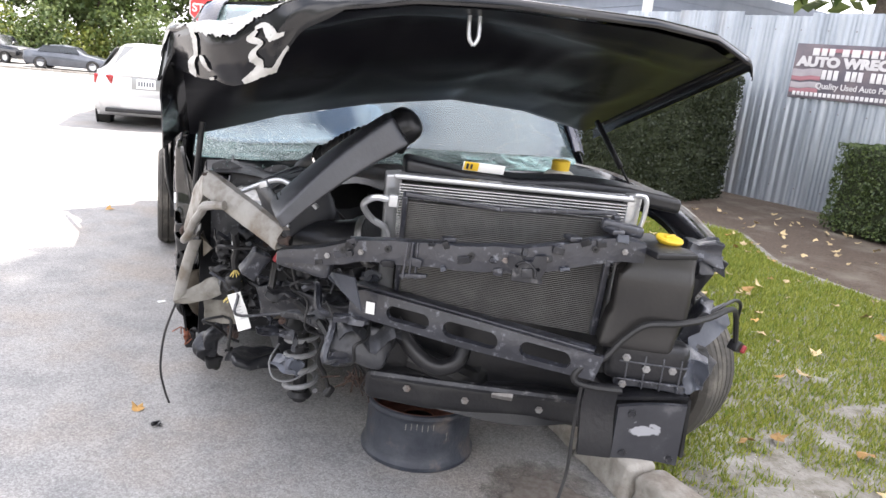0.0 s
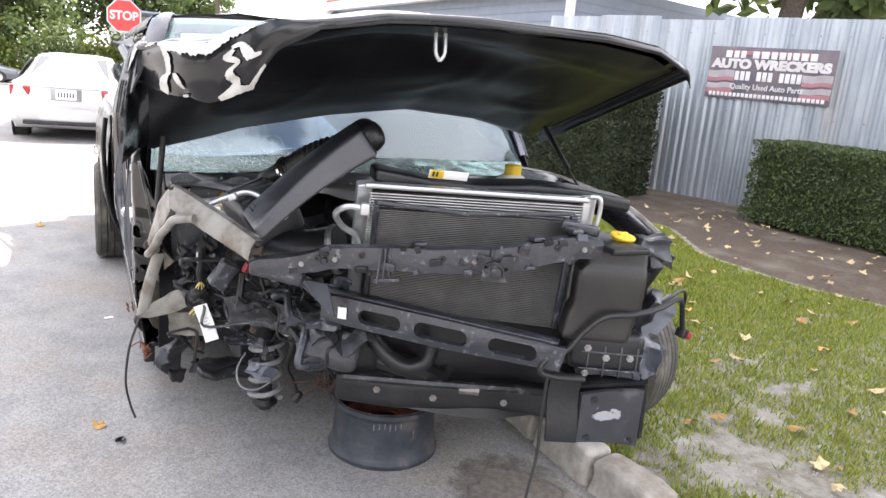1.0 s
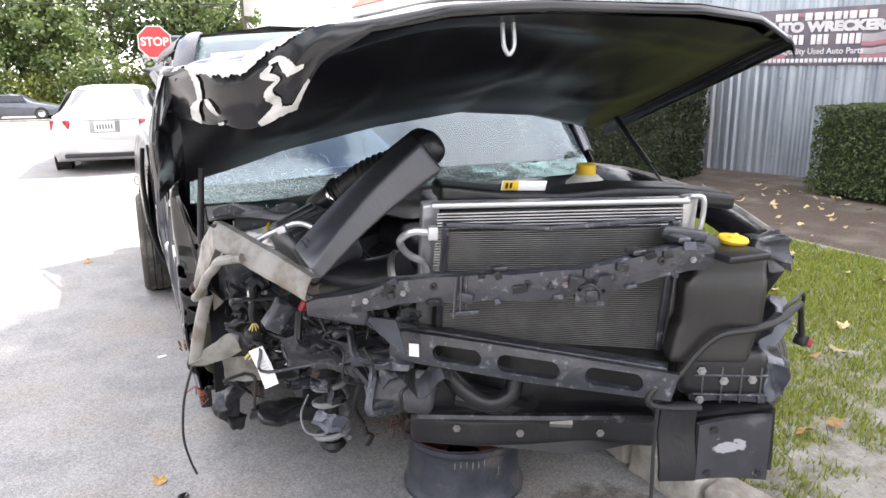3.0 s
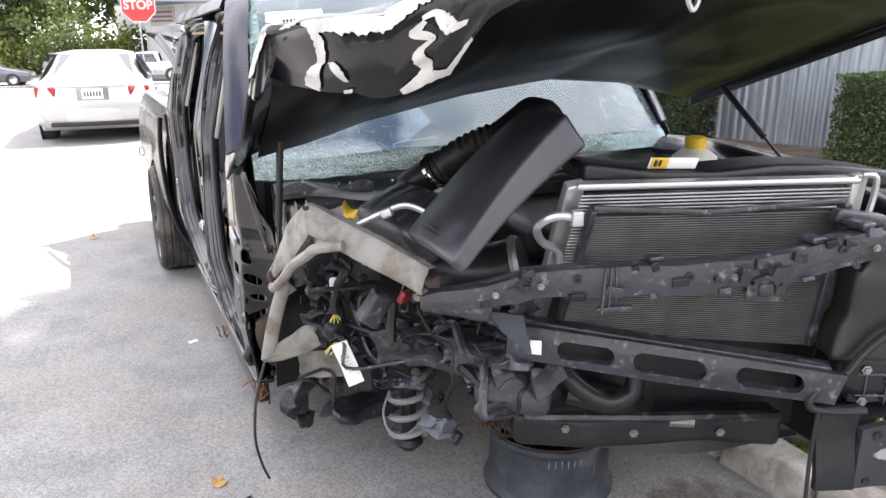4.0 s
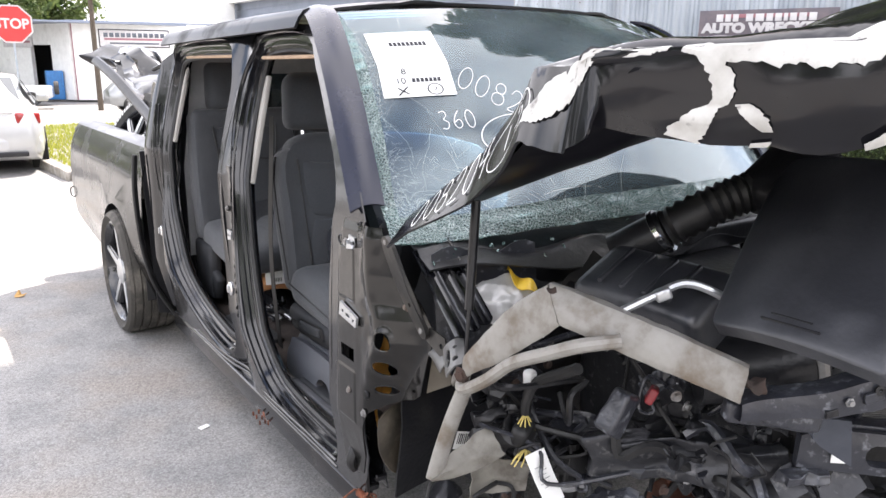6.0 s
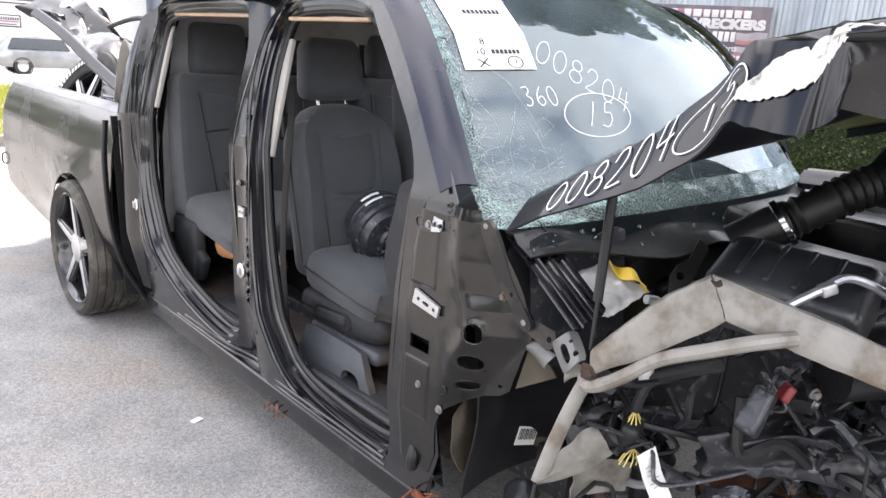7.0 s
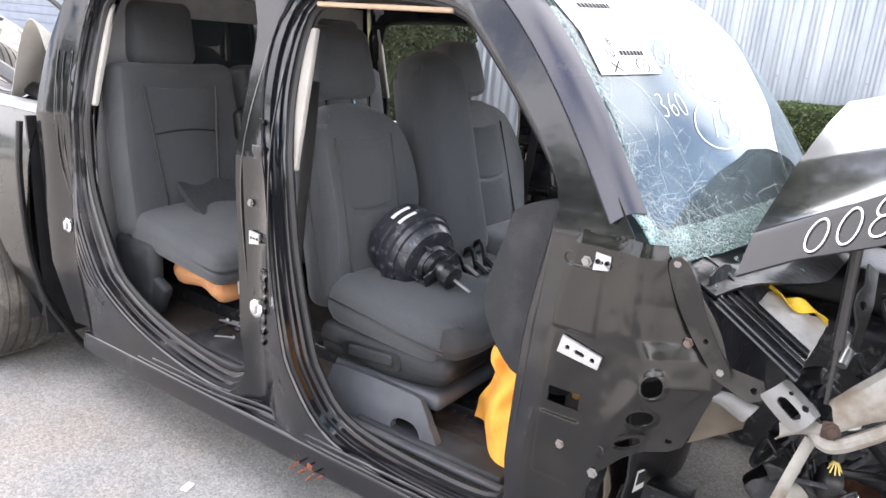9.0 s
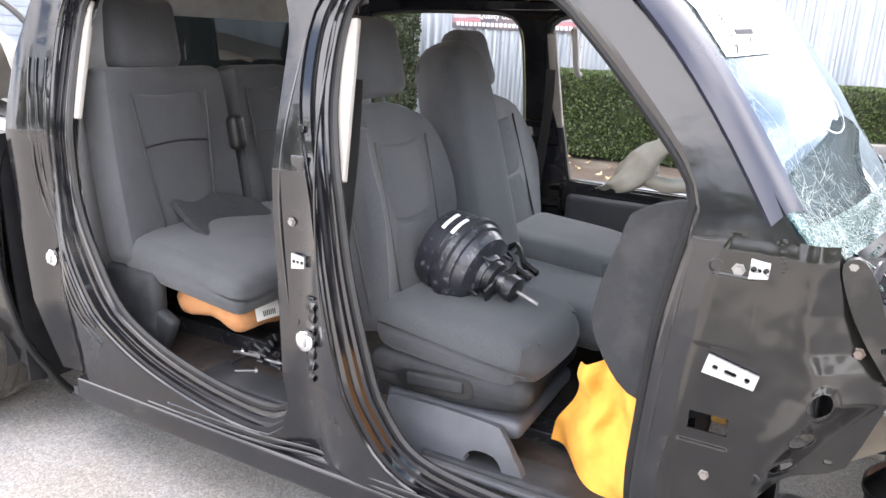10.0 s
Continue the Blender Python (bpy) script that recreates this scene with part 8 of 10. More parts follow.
sheet(bm, lambda s, t: lerp(lerp(fa, fb, s), lerp(fd, fc, s), t) + Vector((0, 0, 0.014 * noise.noise(Vector((s * 4, t * 4, 3))) + 0.005 * noise.noise(Vector((s * 11, t * 11, 3))))), 24, 20, 0.003)
single("foil_pack", bm, "foil", "crinkled silver foil pack lying on the bulkhead", "packaging", (0.15, 3.03, 1.03), smooth=70)
bm = bmesh.new()
sheet(bm, lambda s, t: lerp(fb, fc, s) + Vector((-0.012 + (0.04 * math.sin(math.pi * s) + 0.008) * (t - 0.5), 0, 0.014 + 0.010 * math.sin(s * 9 + t * 3))), 14, 5, 0.002)
single("yellow_leaf", bm, "yellow", "curled yellow leaf stuck on the foil pack", "leaf", (0.2, 3.02, 1.08))
bm = bmesh.new()
sheet(bm, lambda s, t: Vector((0.02 + 0.32 * s, 3.20 - 0.05 * t - 0.05 * s, lerp(1.16, 0.80, t) + 0.02 * math.sin(s * 9))), 12, 12, 0.005)
part("bulkhead_corner", bm, "dull_plastic", truck, "dusty black bulkhead corner", 30)
ha = axes(C(0.354, 2.90, 1.10), (-0.35, -0.75, 0.55), C(0.44, 2.93, 1.15) - C(0.25, 2.92, 1.01))
bm = bmesh.new()
outline_plate(bm, [[(-0.022, 0.12), (-0.015, 0.06), (-0.03, 0.02), (-0.03, -0.02), (-0.008, -0.06), (-0.012, -0.12), (0.012, -0.12), (0.016, -0.05), (0.022, 0.02), (0.012, 0.12)], ring((-0.008, 0.0), 0.011, 0.013, 12)], lambda a, b: ha @ Vector((a, b, 0)), 0.006)
part("bonnet_hinge_arm", bm, "arm_steel", truck, "bent grey bonnet hinge arm with a hole", 40)
bm = bmesh.new()
tube(bm, [C(0.25, 2.93, 1.055), C(0.285, 2.915, 1.045), C(0.29, 2.905, 1.015), C(0.255, 2.91, 0.985)], 0.012, 8, 5)
part("pipe_elbow", bm, "alu", truck, "dull aluminium pipe elbow", 60)
bm = bmesh.new()
tube(bm, [C(0.0, 3.47, 0.48), C(-0.02, 3.46, 0.44), C(0.0, 3.48, 0.40), C(0.02, 3.52, 0.38)], 0.018, 8, 4)
part("drain_hose", bm, "seal", truck)
bm = bmesh.new()
for k in range(10):
    a = C(0.0 + 0.03 * math.sin(k * 2.1), 4.28 + 0.012 * k - 0.05, 0.235 + 0.01 * math.sin(k * 1.7))
    tube(bm, [a, a + Vector((0.01, 0.03, -0.03))], 0.004, 5, 1)
rbox(bm, CX(0.012, 4.29, 0.24, 15), (0.015, 0.03, 0.03), 0.006, 2)
part("rusty_seam", bm, "rust_orange", truck, "rust-orange torn seam")
bm = bmesh.new()
rbox(bm, CX(0.01, 3.44, 0.30, 15), (0.02, 0.06, 0.03), 0.008, 2, lambda p, c: p + noise.noise_vector(p * 30) * 0.012)
part("rusty_seam", bm, "rust_orange", truck, "rust-orange torn seam")

def bolts(points, along, r, parent, material="steel"):
    """Bolt heads, each a part of its own."""
    for p in points:
        bm = bmesh.new()
        bolt(bm, p, along, r)
        part("bolt", bm, material, parent)


# ---- engine bay and front structure ----
# bulkhead and cowl
bm = bmesh.new()
sheet(bm, lambda s, t: C(lerp(0.06, TRUCK_W - 0.06, s), 3.30 + 0.03 * math.sin(s * 14) * (t < 0.95) + 0.02 * math.cos(t * 9), lerp(0.35, 1.17, t)), 30, 12, 0.006)
part("bulkhead", bm, "plastic", truck, "black bulkhead", 30)
bm = bmesh.new()


def cowl(s, t):
    v = lerp(3.30, 3.06 - 0.10 * math.sin(math.pi * s), t)
    z = 1.19 - 0.07 * t + 0.018 * math.sin(s * 25) * t + 0.02 * noise.noise(Vector((s * 9, t * 5, 1)))
    return C(lerp(0.08, TRUCK_W - 0.04, s), v + 0.11 * max(0, 1 - s / 0.22) * t, z)


sheet(bm, cowl, 40, 8, 0.006)
part("cowl_panel", bm, "plastic", truck, "black plastic cowl under the windscreen", 30)
bm = bmesh.new()
rng = random.Random(2)
for k in range(26):
    s, t = rng.random() ** 1.6 * 0.5, rng.random() * 0.95
    p = cowl(s, t) + Vector((0, 0, 0.012 + rng.random() * 0.03))
    rbox(bm, Matrix.Translation(p) @ Euler((rng.uniform(-1, 1), rng.uniform(-1, 1), rng.uniform(0, 6))).to_matrix().to_4x4(), (rng.uniform(0.005, 0.014), rng.uniform(0.004, 0.01), 0.004), 0.001, 0)
me = to_mesh("glass_crumb", bm, "crazed", 0)
me.transform(BASE[truck])
ob = tagged(new("glass_crumb", me), "loose crumbs of broken glass", kind="stuff")
ob.parent = truck
# engine
bm = bmesh.new()
rbox(bm, CX(0.98, 2.88, 0.72), (0.56, 0.66, 0.5), 0.06, 5, lambda p, c: p + noise.noise_vector(p * 6) * 0.02)
eng = part("engine_block", bm, "dark_steel", truck, "oily dark engine block", 30)
bm = bmesh.new()
rbox(bm, CX(0.98, 2.90, 1.02), (0.44, 0.60, 0.14), 0.05, 5, lambda p, c: Vector((p.x, p.y, p.z + 0.012 * math.sin(p.y * 60) * (c.z > 0))))
part("intake_cover", bm, "plastic", eng)
for u, v, z, r in ((0.78, 2.50, 0.72, 0.08), (1.08, 2.48, 0.66, 0.09), (0.93, 2.49, 0.86, 0.055), (1.2, 2.5, 0.86, 0.05)):
    bm = bmesh.new()
    lathe(bm, [(r, -0.03), (r, -0.02), (r * 0.85, -0.015), (r * 0.85, 0.015), (r, 0.02), (r, 0.03), (r * 0.5, 0.03), (r * 0.3, 0.02)], axes(C(u, v, z), (0, -1, 0)), 24)
    part("pulley", bm, "dark_steel", eng)
bm = bmesh.new()
tube(bm, [(0.74, 2.44, 0.60), (0.84, 2.38, 0.58), (0.98, 2.40, 0.52), (1.02, 2.46, 0.60), (1.04, 2.50, 0.72)], 0.045, 10, 6)
part("lower_hose", bm, "seal", eng, "thick black coolant hose")
# driver's side of the bay: battery area, rail, reservoir
bm = bmesh.new()
line = [C(1.80, 3.22, 1.20), C(1.79, 2.85, 1.215), (1.70, 2.42, 1.19), (1.60, 2.05, 1.15)]
tube(bm, line, 0.05, 8, 5, flat=0.5)
part("wing_rail", bm, "dusty_paint", truck, "scuffed upper wing rail")
bm = bmesh.new()
tube(bm, [Vector(p) + Vector((0.045, 0, 0.028)) for p in line], 0.016, 6, 5)
part("bare_flange", bm, "beige", truck, "pale scraped flange")
bm = bmesh.new()
sheet(bm, lambda s, t: lerp(Vector((1.70, 3.1, 1.17)), Vector((1.52, 2.15, 1.10)), s) + Vector((-0.12 * t - 0.03 * math.sin(s * 12), 0, -0.45 * t + 0.02 * math.sin(s * 20))), 20, 8, 0.005)
part("far_inner_wing", bm, "plastic", truck)
bm = bmesh.new()
rbox(bm, pose(1.45, 2.95, 1.02, 0, 0, 4), (0.26, 0.32, 0.26), 0.02, 3)
part("fuse_box", bm, "plastic", truck, "black fuse box")
bm = bmesh.new()
rbox(bm, pose(1.10, 3.10, 1.14, 8, 0, 4), (0.5, 0.14, 0.10), 0.02, 3)
part("wiper_tray", bm, "plastic", truck)
bm = bmesh.new()
lathe(bm, [(0.03, 0.0), (0.075, 0.01), (0.085, 0.05), (0.075, 0.10), (0.045, 0.125), (0.03, 0.13)], pose(1.36, 2.68, 1.165), 20)
rs = part("coolant_bottle", bm, "white_plastic", truck, "milky coolant bottle with a yellow cap")
bm = bmesh.new()
lathe(bm, [(0.036, 0.125), (0.037, 0.165), (0.025, 0.17), (0.02, 0.17)], pose(1.36, 2.68, 1.165), 18)
part("cap", bm, "yellow", rs, "yellow cap")
# radiator shroud lid with a warning label
bm = bmesh.new()
bar(bm, (0.60, 2.26, 1.335), (1.50, 2.10, 1.295), 0.16, 0.05, (0, 0, 1), 0.015, 5, lambda p, c: Vector((p.x, p.y + 0.012 * math.sin(p.z * 9), p.z)))
sh = part("fan_shroud", bm, "plastic", truck, "black fan shroud lid")
bm = bmesh.new()
bar(bm, (0.765, 2.163, 1.362), (0.895, 2.138, 1.357), 0.004, 0.032, (0, -0.5, 1), 0.001, 1)
wl_ = part("warning_label", bm, "paper", sh, "white warning label with a yellow field")
bm = bmesh.new()
bar(bm, (0.768, 2.158, 1.363), (0.812, 2.150, 1.361), 0.005, 0.029, (0, -0.5, 1), 0.001, 1)
part("yellow_field", bm, "yellow", wl_)
bm = bmesh.new()
for k in range(3):
    bar(bm, (0.773 + 0.013 * k, 2.153, 1.3632), (0.780 + 0.013 * k, 2.1515, 1.3625), 0.007, 0.018, (0, -0.5, 1), 0.001, 0)
part("bars", bm, "ink", wl_)


# radiator pack: silver radiator behind, dark condenser before it
RA, RB = Vector((0.545, 2.155, 0)), Vector((1.27, 1.975, 0))
RD = (RB - RA).normalized()
RN = Vector((RD.y, -RD.x, 0))


def rad(a, z, d=0.0):
    lean = (1.33 - z) * lerp(0.62, 0.12, a / 0.75)
    return RA + RD * a + RN * (d - lean) + Vector((0, 0, z))


RLEN = (RB - RA).length
bm = bmesh.new()
bar(bm, rad(0, 1.322), rad(RLEN, 1.316), 0.05, 0.018, (0, 0, 1), 0.008, 2)
rd = part("radiator", bm, "alu", truck, "silver radiator above a dusty dark condenser")
bm = bmesh.new()
for k in range(26):
    z = 1.295 - k * 0.0098
    bar(bm, rad(0.02, z), rad(RLEN - 0.02, z), 0.035, 0.0048, (0, 0, 1), 0.001, 0)
tagged(part("tube_matrix", bm, "silver_fin", rd, "rows of bright flat tubes"), kind="stuff")
bm = bmesh.new()
bar(bm, rad(0.0, 1.33, 0.0), rad(0.0, 0.85, 0.0), 0.03, 0.05, (1, 0, 0))
part("side_tank", bm, "alu", rd)
bm = bmesh.new()
bar(bm, rad(RLEN, 1.33, 0.0), rad(RLEN, 0.85, 0.0), 0.03, 0.05, (1, 0, 0))
part("side_tank", bm, "alu", rd)
# dark sheet added behind the tubes to stand for the shade between them
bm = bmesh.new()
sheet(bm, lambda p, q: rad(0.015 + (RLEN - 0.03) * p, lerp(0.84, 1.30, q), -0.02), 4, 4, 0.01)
part("core_back", bm, "fin_shade", rd)
CL = RLEN - 0.10
bm = bmesh.new()
for k in range(58):
    z = 1.245 - k * 0.0068
    dz = 0.0
    bar(bm, rad(0.04, z, 0.055), rad(0.04 + CL, z + dz, 0.055), 0.02, 0.0034, (0, 0, 1), 0.0008, 0)
cd = tagged(part("condenser", bm, "fin", truck, "dusty dark condenser with fine horizontal tubes"), kind="stuff")
# the same painted shade behind the condenser's tubes
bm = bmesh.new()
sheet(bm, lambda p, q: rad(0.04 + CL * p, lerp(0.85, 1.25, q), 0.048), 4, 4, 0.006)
part("condenser_back", bm, "fin_shade", cd)
bm = bmesh.new()
pts = [rad(0.04, 1.272, 0.06), rad(0.04 + CL * 0.45, 1.252, 0.062), rad(0.04 + CL, 1.275, 0.06)]
for a, b in zip(pts, pts[1:]):
    bar(bm, a, b, 0.016, 0.014, (0, 0, 1), 0.004, 1)
bar(bm, rad(0.04, 1.27, 0.06), rad(0.04, 0.86, 0.06), 0.016, 0.03, RN, 0.004, 1)
bar(bm, rad(0.04 + CL, 1.27, 0.06), rad(0.04 + CL, 0.86, 0.06), 0.02, 0.035, RN, 0.004, 1)
part("condenser_frame", bm, "dull_plastic", cd)
bm = bmesh.new()
tube(bm, [rad(-0.02, 0.86, 0.05) + RD * (CL + 0.10), rad(-0.02, 1.12, 0.05) + RD * (CL + 0.10)], 0.024, 10, 1)
part("receiver_drier", bm, "seal", cd, "black receiver bottle")
bm = bmesh.new()
tube(bm, [rad(0.0, 1.245, 0.06), rad(-0.05, 1.25, 0.06), rad(-0.085, 1.22, 0.06), rad(-0.06, 1.17, 0.05), rad(-0.01, 1.135, 0.05), rad(0.0, 1.08, 0.05)], 0.011, 8, 6)
rbox(bm, axes(rad(0.005, 1.245, 0.065), RD), (0.03, 0.04, 0.03), 0.006, 1)
part("refrigerant_pipe", bm, "alu", cd, "bent bare aluminium pipe")
bm = bmesh.new()
tube(bm, [rad(RLEN + 0.0, 1.33, 0.02), rad(RLEN + 0.03, 1.325, 0.03), rad(RLEN + 0.035, 1.27, 0.03), rad(RLEN + 0.02, 1.2, 0.04)], 0.008, 8, 5)
part("refrigerant_pipe", bm, "alu", cd)


# upper tie bar
def tie(s):
    pts = curve_points([(0.235, 2.37, 1.005), (0.37, 2.25, 1.045), (0.51, 2.16, 1.085), (0.78, 1.985, 1.115), (0.97, 1.90, 1.145), (1.15, 1.855, 1.185), (1.25, 1.845, 1.175)], 8)
    i = min(len(pts) - 2, int(s * (len(pts) - 1)))
    return lerp(pts[i], pts[i + 1], s * (len(pts) - 1) - i)


bm = bmesh.new()


def tie_skin(s, t):
    p = tie(s)
    h = interp(s, (0, 0.02), (0.2, 0.035), (0.5, 0.042), (0.75, 0.042), (1, 0.03)) * (1 + 0.12 * noise.noise(Vector((s * 14, 0, 0))))
    a = t * 2 * math.pi
    ca, sa = math.cos(a), math.sin(a)
    k = 1 / max(abs(ca), abs(sa)) ** 0.75
    return p + Vector((0.38, 0.92, 0)) * ca * k * 0.03 + Vector((0, 0, sa * k * h)) + noise.noise_vector(p * 14) * 0.006


sheet(bm, tie_skin, 60, 16, 0)
tb = part("tie_bar", bm, "dull_plastic", truck, "scratched black upper tie bar of the radiator support", 35)
FRONT = Vector((-0.41, -0.91, 0))
bolts([tie(s) + FRONT * 0.034 for s in (0.18, 0.30, 0.56, 0.66, 0.88)], FRONT, 0.0065, tb)
bm = bmesh.new()
m = axes(tie(0.615) + FRONT * 0.038 + Vector((0, 0, -0.01)), FRONT)
outline_plate(bm, [[(-0.055, 0.030), (-0.02, 0.026), (-0.012, 0.010), (0.0, 0.004), (0.014, 0.012), (0.02, 0.03), (0.052, 0.034), (0.056, 0.0), (0.045, -0.03), (0.05, -0.05), (-0.042, -0.052), (-0.04, -0.02), (-0.058, -0.005)], ring((-0.03, -0.005), 0.006, 0.006, 8), ring((0.032, -0.008), 0.006, 0.006, 8)],
              lambda a, b: m @ Vector((a, b, 0.012 - 0.10 * max(0, -b - 0.02))), 0.006)
rbox(bm, m @ pose(0.002, -0.022, 0.018, 0, 0, 8), (0.034, 0.03, 0.014), 0.004, 2)
tube(bm, [m @ Vector((-0.03, 0.0, 0.02)), m @ Vector((-0.005, 0.012, 0.028)), m @ Vector((0.022, -0.008, 0.024)), m @ Vector((0.026, -0.036, 0.02))], 0.0035, 6, 4)
part("bonnet_latch", bm, "dark_steel", tb, "greasy bonnet latch")
bm = bmesh.new()
for k in range(3):
    p = tie(0.40) + FRONT * 0.036
    bar(bm, p + Vector((-0.015 + 0.015 * k, 0, 0.04)), p + Vector((-0.025 + 0.02 * k, -0.004, -0.075)), 0.006, 0.012, FRONT, 0.002, 1)
bar(bm, tie(0.385) + FRONT * 0.04 + Vector((0, 0, -0.065)), tie(0.425) + FRONT * 0.04 + Vector((0, 0, -0.06)), 0.02, 0.012, (0, 0, 1), 0.003, 1)
part("torn_bracket", bm, "dull_plastic", tb)
bm = bmesh.new()
for s, dz, w in ((0.28, 0.032, 0.05), (0.45, 0.05, 0.03), (0.72, 0.05, 0.05), (0.83, 0.055, 0.06)):
    bm = bmesh.new()
    rbox(bm, axes(tie(s) + Vector((0, 0, dz)), (0, 0, 1)), (w, 0.04, 0.014), 0.004, 1)
    part("rib", bm, "dull_plastic", tb)
bm = bmesh.new()
rbox(bm, pose(1.20, 1.90, 1.238, 0, 8, -20), (0.13, 0.04, 0.035), 0.012, 2)
part("rib", bm, "dull_plastic", tb)
# clips, tabs and torn edges along the bar
rng = random.Random(91)
for k in range(26):
    bm = bmesh.new()
    s = rng.uniform(0.08, 0.95)
    p = tie(s) + FRONT * rng.uniform(0.030, 0.036) + Vector((0, 0, rng.choice((-0.035, -0.02, 0.0, 0.025, 0.038))))
    rbox(bm, axes(p, FRONT) @ pose(0, 0, 0, rng.uniform(-15, 15), rng.uniform(-15, 15), rng.uniform(-25, 25)), (rng.uniform(0.012, 0.045), rng.uniform(0.008, 0.025), rng.uniform(0.006, 0.016)), 0.002, 2,
         lambda q, c: q + noise.noise_vector(q * 60 + Vector((k, 0, 0))) * 0.004)
    part("clip", bm, rng.choice(("dull_plastic", "plastic", "grey_plastic", "dark_steel")), tb)
for s in (0.24, 0.36, 0.49, 0.78):
    bm = bmesh.new()
    lathe(bm, [(0.011, 0), (0.011, 0.002), (0.004, 0.0025), (0.003, 0.0)], axes(tie(s) + FRONT * 0.0345 + Vector((0, 0, 0.012)), FRONT), 12)
    part("hole_ring", bm, "seal", tb)

# lower cross bar with three long slots
LA, LB = Vector((0.49, 2.38, 0.845)), Vector((1.17, 1.87, 0.805))
ld_ = (LB - LA).normalized()
lu = Vector((0, 0, 1))
bm = bmesh.new()
LL = (LB - LA).length
outline_plate(bm, [[(0, -0.045), (LL * 0.5, -0.05), (LL, -0.042), (LL + 0.02, 0.04), (LL * 0.5, 0.045), (0.05, 0.052), (0, 0.035)],
                   slot((0.22, 0.0), 0.155, 0.042), slot((0.44, -0.002), 0.19, 0.046), slot((0.69, 0.0), 0.165, 0.044)], lambda a, b: LA + ld_ * a + lu * b + FRONT * (0.01 * math.cos(b * 30)), 0.022)
lowbar = part("lower_cross_bar", bm, "dull_plastic", truck, "black lower cross bar with three long slots", 25)
bm = bmesh.new()
bar(bm, LA + FRONT * 0.004 + Vector((0.02, 0.02, 0.056)), LB + Vector((0, 0.02, 0.044)), 0.05, 0.012, (0, 0, 1), 0.004, 1)
part("flange", bm, "dull_plastic", lowbar)
bm = bmesh.new()
rbox(bm, axes(LA + ld_ * 0.085 + ld_.cross(lu) * 0.034, ld_.cross(lu)), (0.032, 0.042, 0.002), 0.0006, 0)
part("sticker", bm, "paper", lowbar, "small white sticker")

# coolant tank on the far corner
bm = bmesh.new()
TA = Vector((1.33, 1.885, 1.02))
tm = axes(TA, FRONT)


def tank(p, c):
    step = 0.5 + 0.5 * math.tanh((p.y - 0.095) * 90)
    return Vector((p.x * (1 - 0.12 * step) + 0.03 * (c.y < -0.3) * c.y + 0.012 * step, p.y, p.z - 0.014 * step * (c.z > 0) + 0.006 * math.sin(p.y * 18)))


rbox(bm, tm, (0.23, 0.33, 0.11), 0.02, 14, tank)
tk = part("washer_tank", bm, "tank_plastic", truck, "black plastic fluid tank with a yellow cap")
bm = bmesh.new()
rbox(bm, axes(TA + Vector((0.02, 0, -0.20)) + FRONT * 0.01, FRONT), (0.26, 0.14, 0.09), 0.03, 4)
part("tank_foot", bm, "plastic", tk)
bm = bmesh.new()
lathe(bm, [(0.032, -0.010), (0.041, -0.002), (0.043, 0.004), (0.04, 0.010), (0.024, 0.013), (0.016, 0.013)], pose(1.362, 1.885, 1.208, 6, 4, 0), 24)
rbox(bm, pose(1.362, 1.885, 1.222, 6, 4, 30), (0.06, 0.012, 0.008), 0.003, 1)
part("cap", bm, "yellow", tk, "yellow screw cap")
bm = bmesh.new()
rbox(bm, axes(TA + Vector((-0.02, 0, 0.17)), (0, 0, 1)), (0.26, 0.14, 0.02), 0.006, 2)
part("tank_lid", bm, "plastic", tk)
# lamp carrier
bm = bmesh.new()
LC = Vector((1.50, 1.90, 1.10))
for k, (dx, dy, dz, sx, sy, sz) in enumerate(((0.0, 0.0, 0.07, 0.10, 0.10, 0.07), (0.05, 0.04, 0.03, 0.12, 0.08, 0.05), (-0.02, 0.0, -0.04, 0.05, 0.08, 0.18), (0.02, 0.02, -0.18, 0.04, 0.08, 0.2),
                                              (0.0, -0.01, -0.30, 0.12, 0.08, 0.09), (0.08, 0.03, -0.32, 0.10, 0.1, 0.06))):
    bm = bmesh.new()
    rbox(bm, pose(LC.x + dx, LC.y + dy, LC.z + dz, 10 * k, 7 * k, -20), (sx, sy, sz), 0.004, 5, lambda p, c: p + noise.noise_vector(p * 22 + Vector((k * 3, 0, 0))) * 0.02)
    if k == 0:
        lc = part("lamp_carrier", bm, "dull_plastic", truck, "broken black headlamp carrier", 30)
    else:
        part("carrier_arm", bm, rng.choice(("dull_plastic", "plastic", "grey_plastic")), lc, "", 30)
bm = bmesh.new()
sheet(bm, lambda s, t: Vector((1.53 + 0.24 * s, 1.90 + 0.12 * s + 0.05 * t, 0.82 + 0.10 * t * (1 - 0.4 * s) + 0.06 * s - 0.02 * math.sin(s * 3.1) * (1 - t))), 10, 8, 0.006)
part("lamp_shell", bm, "grey_plastic", lc, "pale grey broken lamp shell")
bm = bmesh.new()
tube(bm, [(1.45, 1.80, 0.974), (1.52, 1.82, 0.98), (1.60, 1.86, 0.985), (1.69, 1.93, 0.965), (1.75, 1.98, 0.93), (1.78, 2.0, 0.87), (1.80, 2.01, 0.815)], 0.010, 8, 5)
tube(bm, [(1.54, 1.88, 0.955), (1.62, 1.89, 0.995), (1.71, 1.95, 0.99), (1.78, 2.0, 0.955), (1.805, 2.03, 0.88), (1.81, 2.03, 0.815)], 0.006, 6, 6)
part("lamp_cable", bm, "seal", lc)
bm = bmesh.new()
rbox(bm, pose(1.812, 2.02, 0.795, 10, 20, 30), (0.055, 0.04, 0.04), 0.008, 2)
cn = part("plug", bm, "plastic", lc)
bm = bmesh.new()
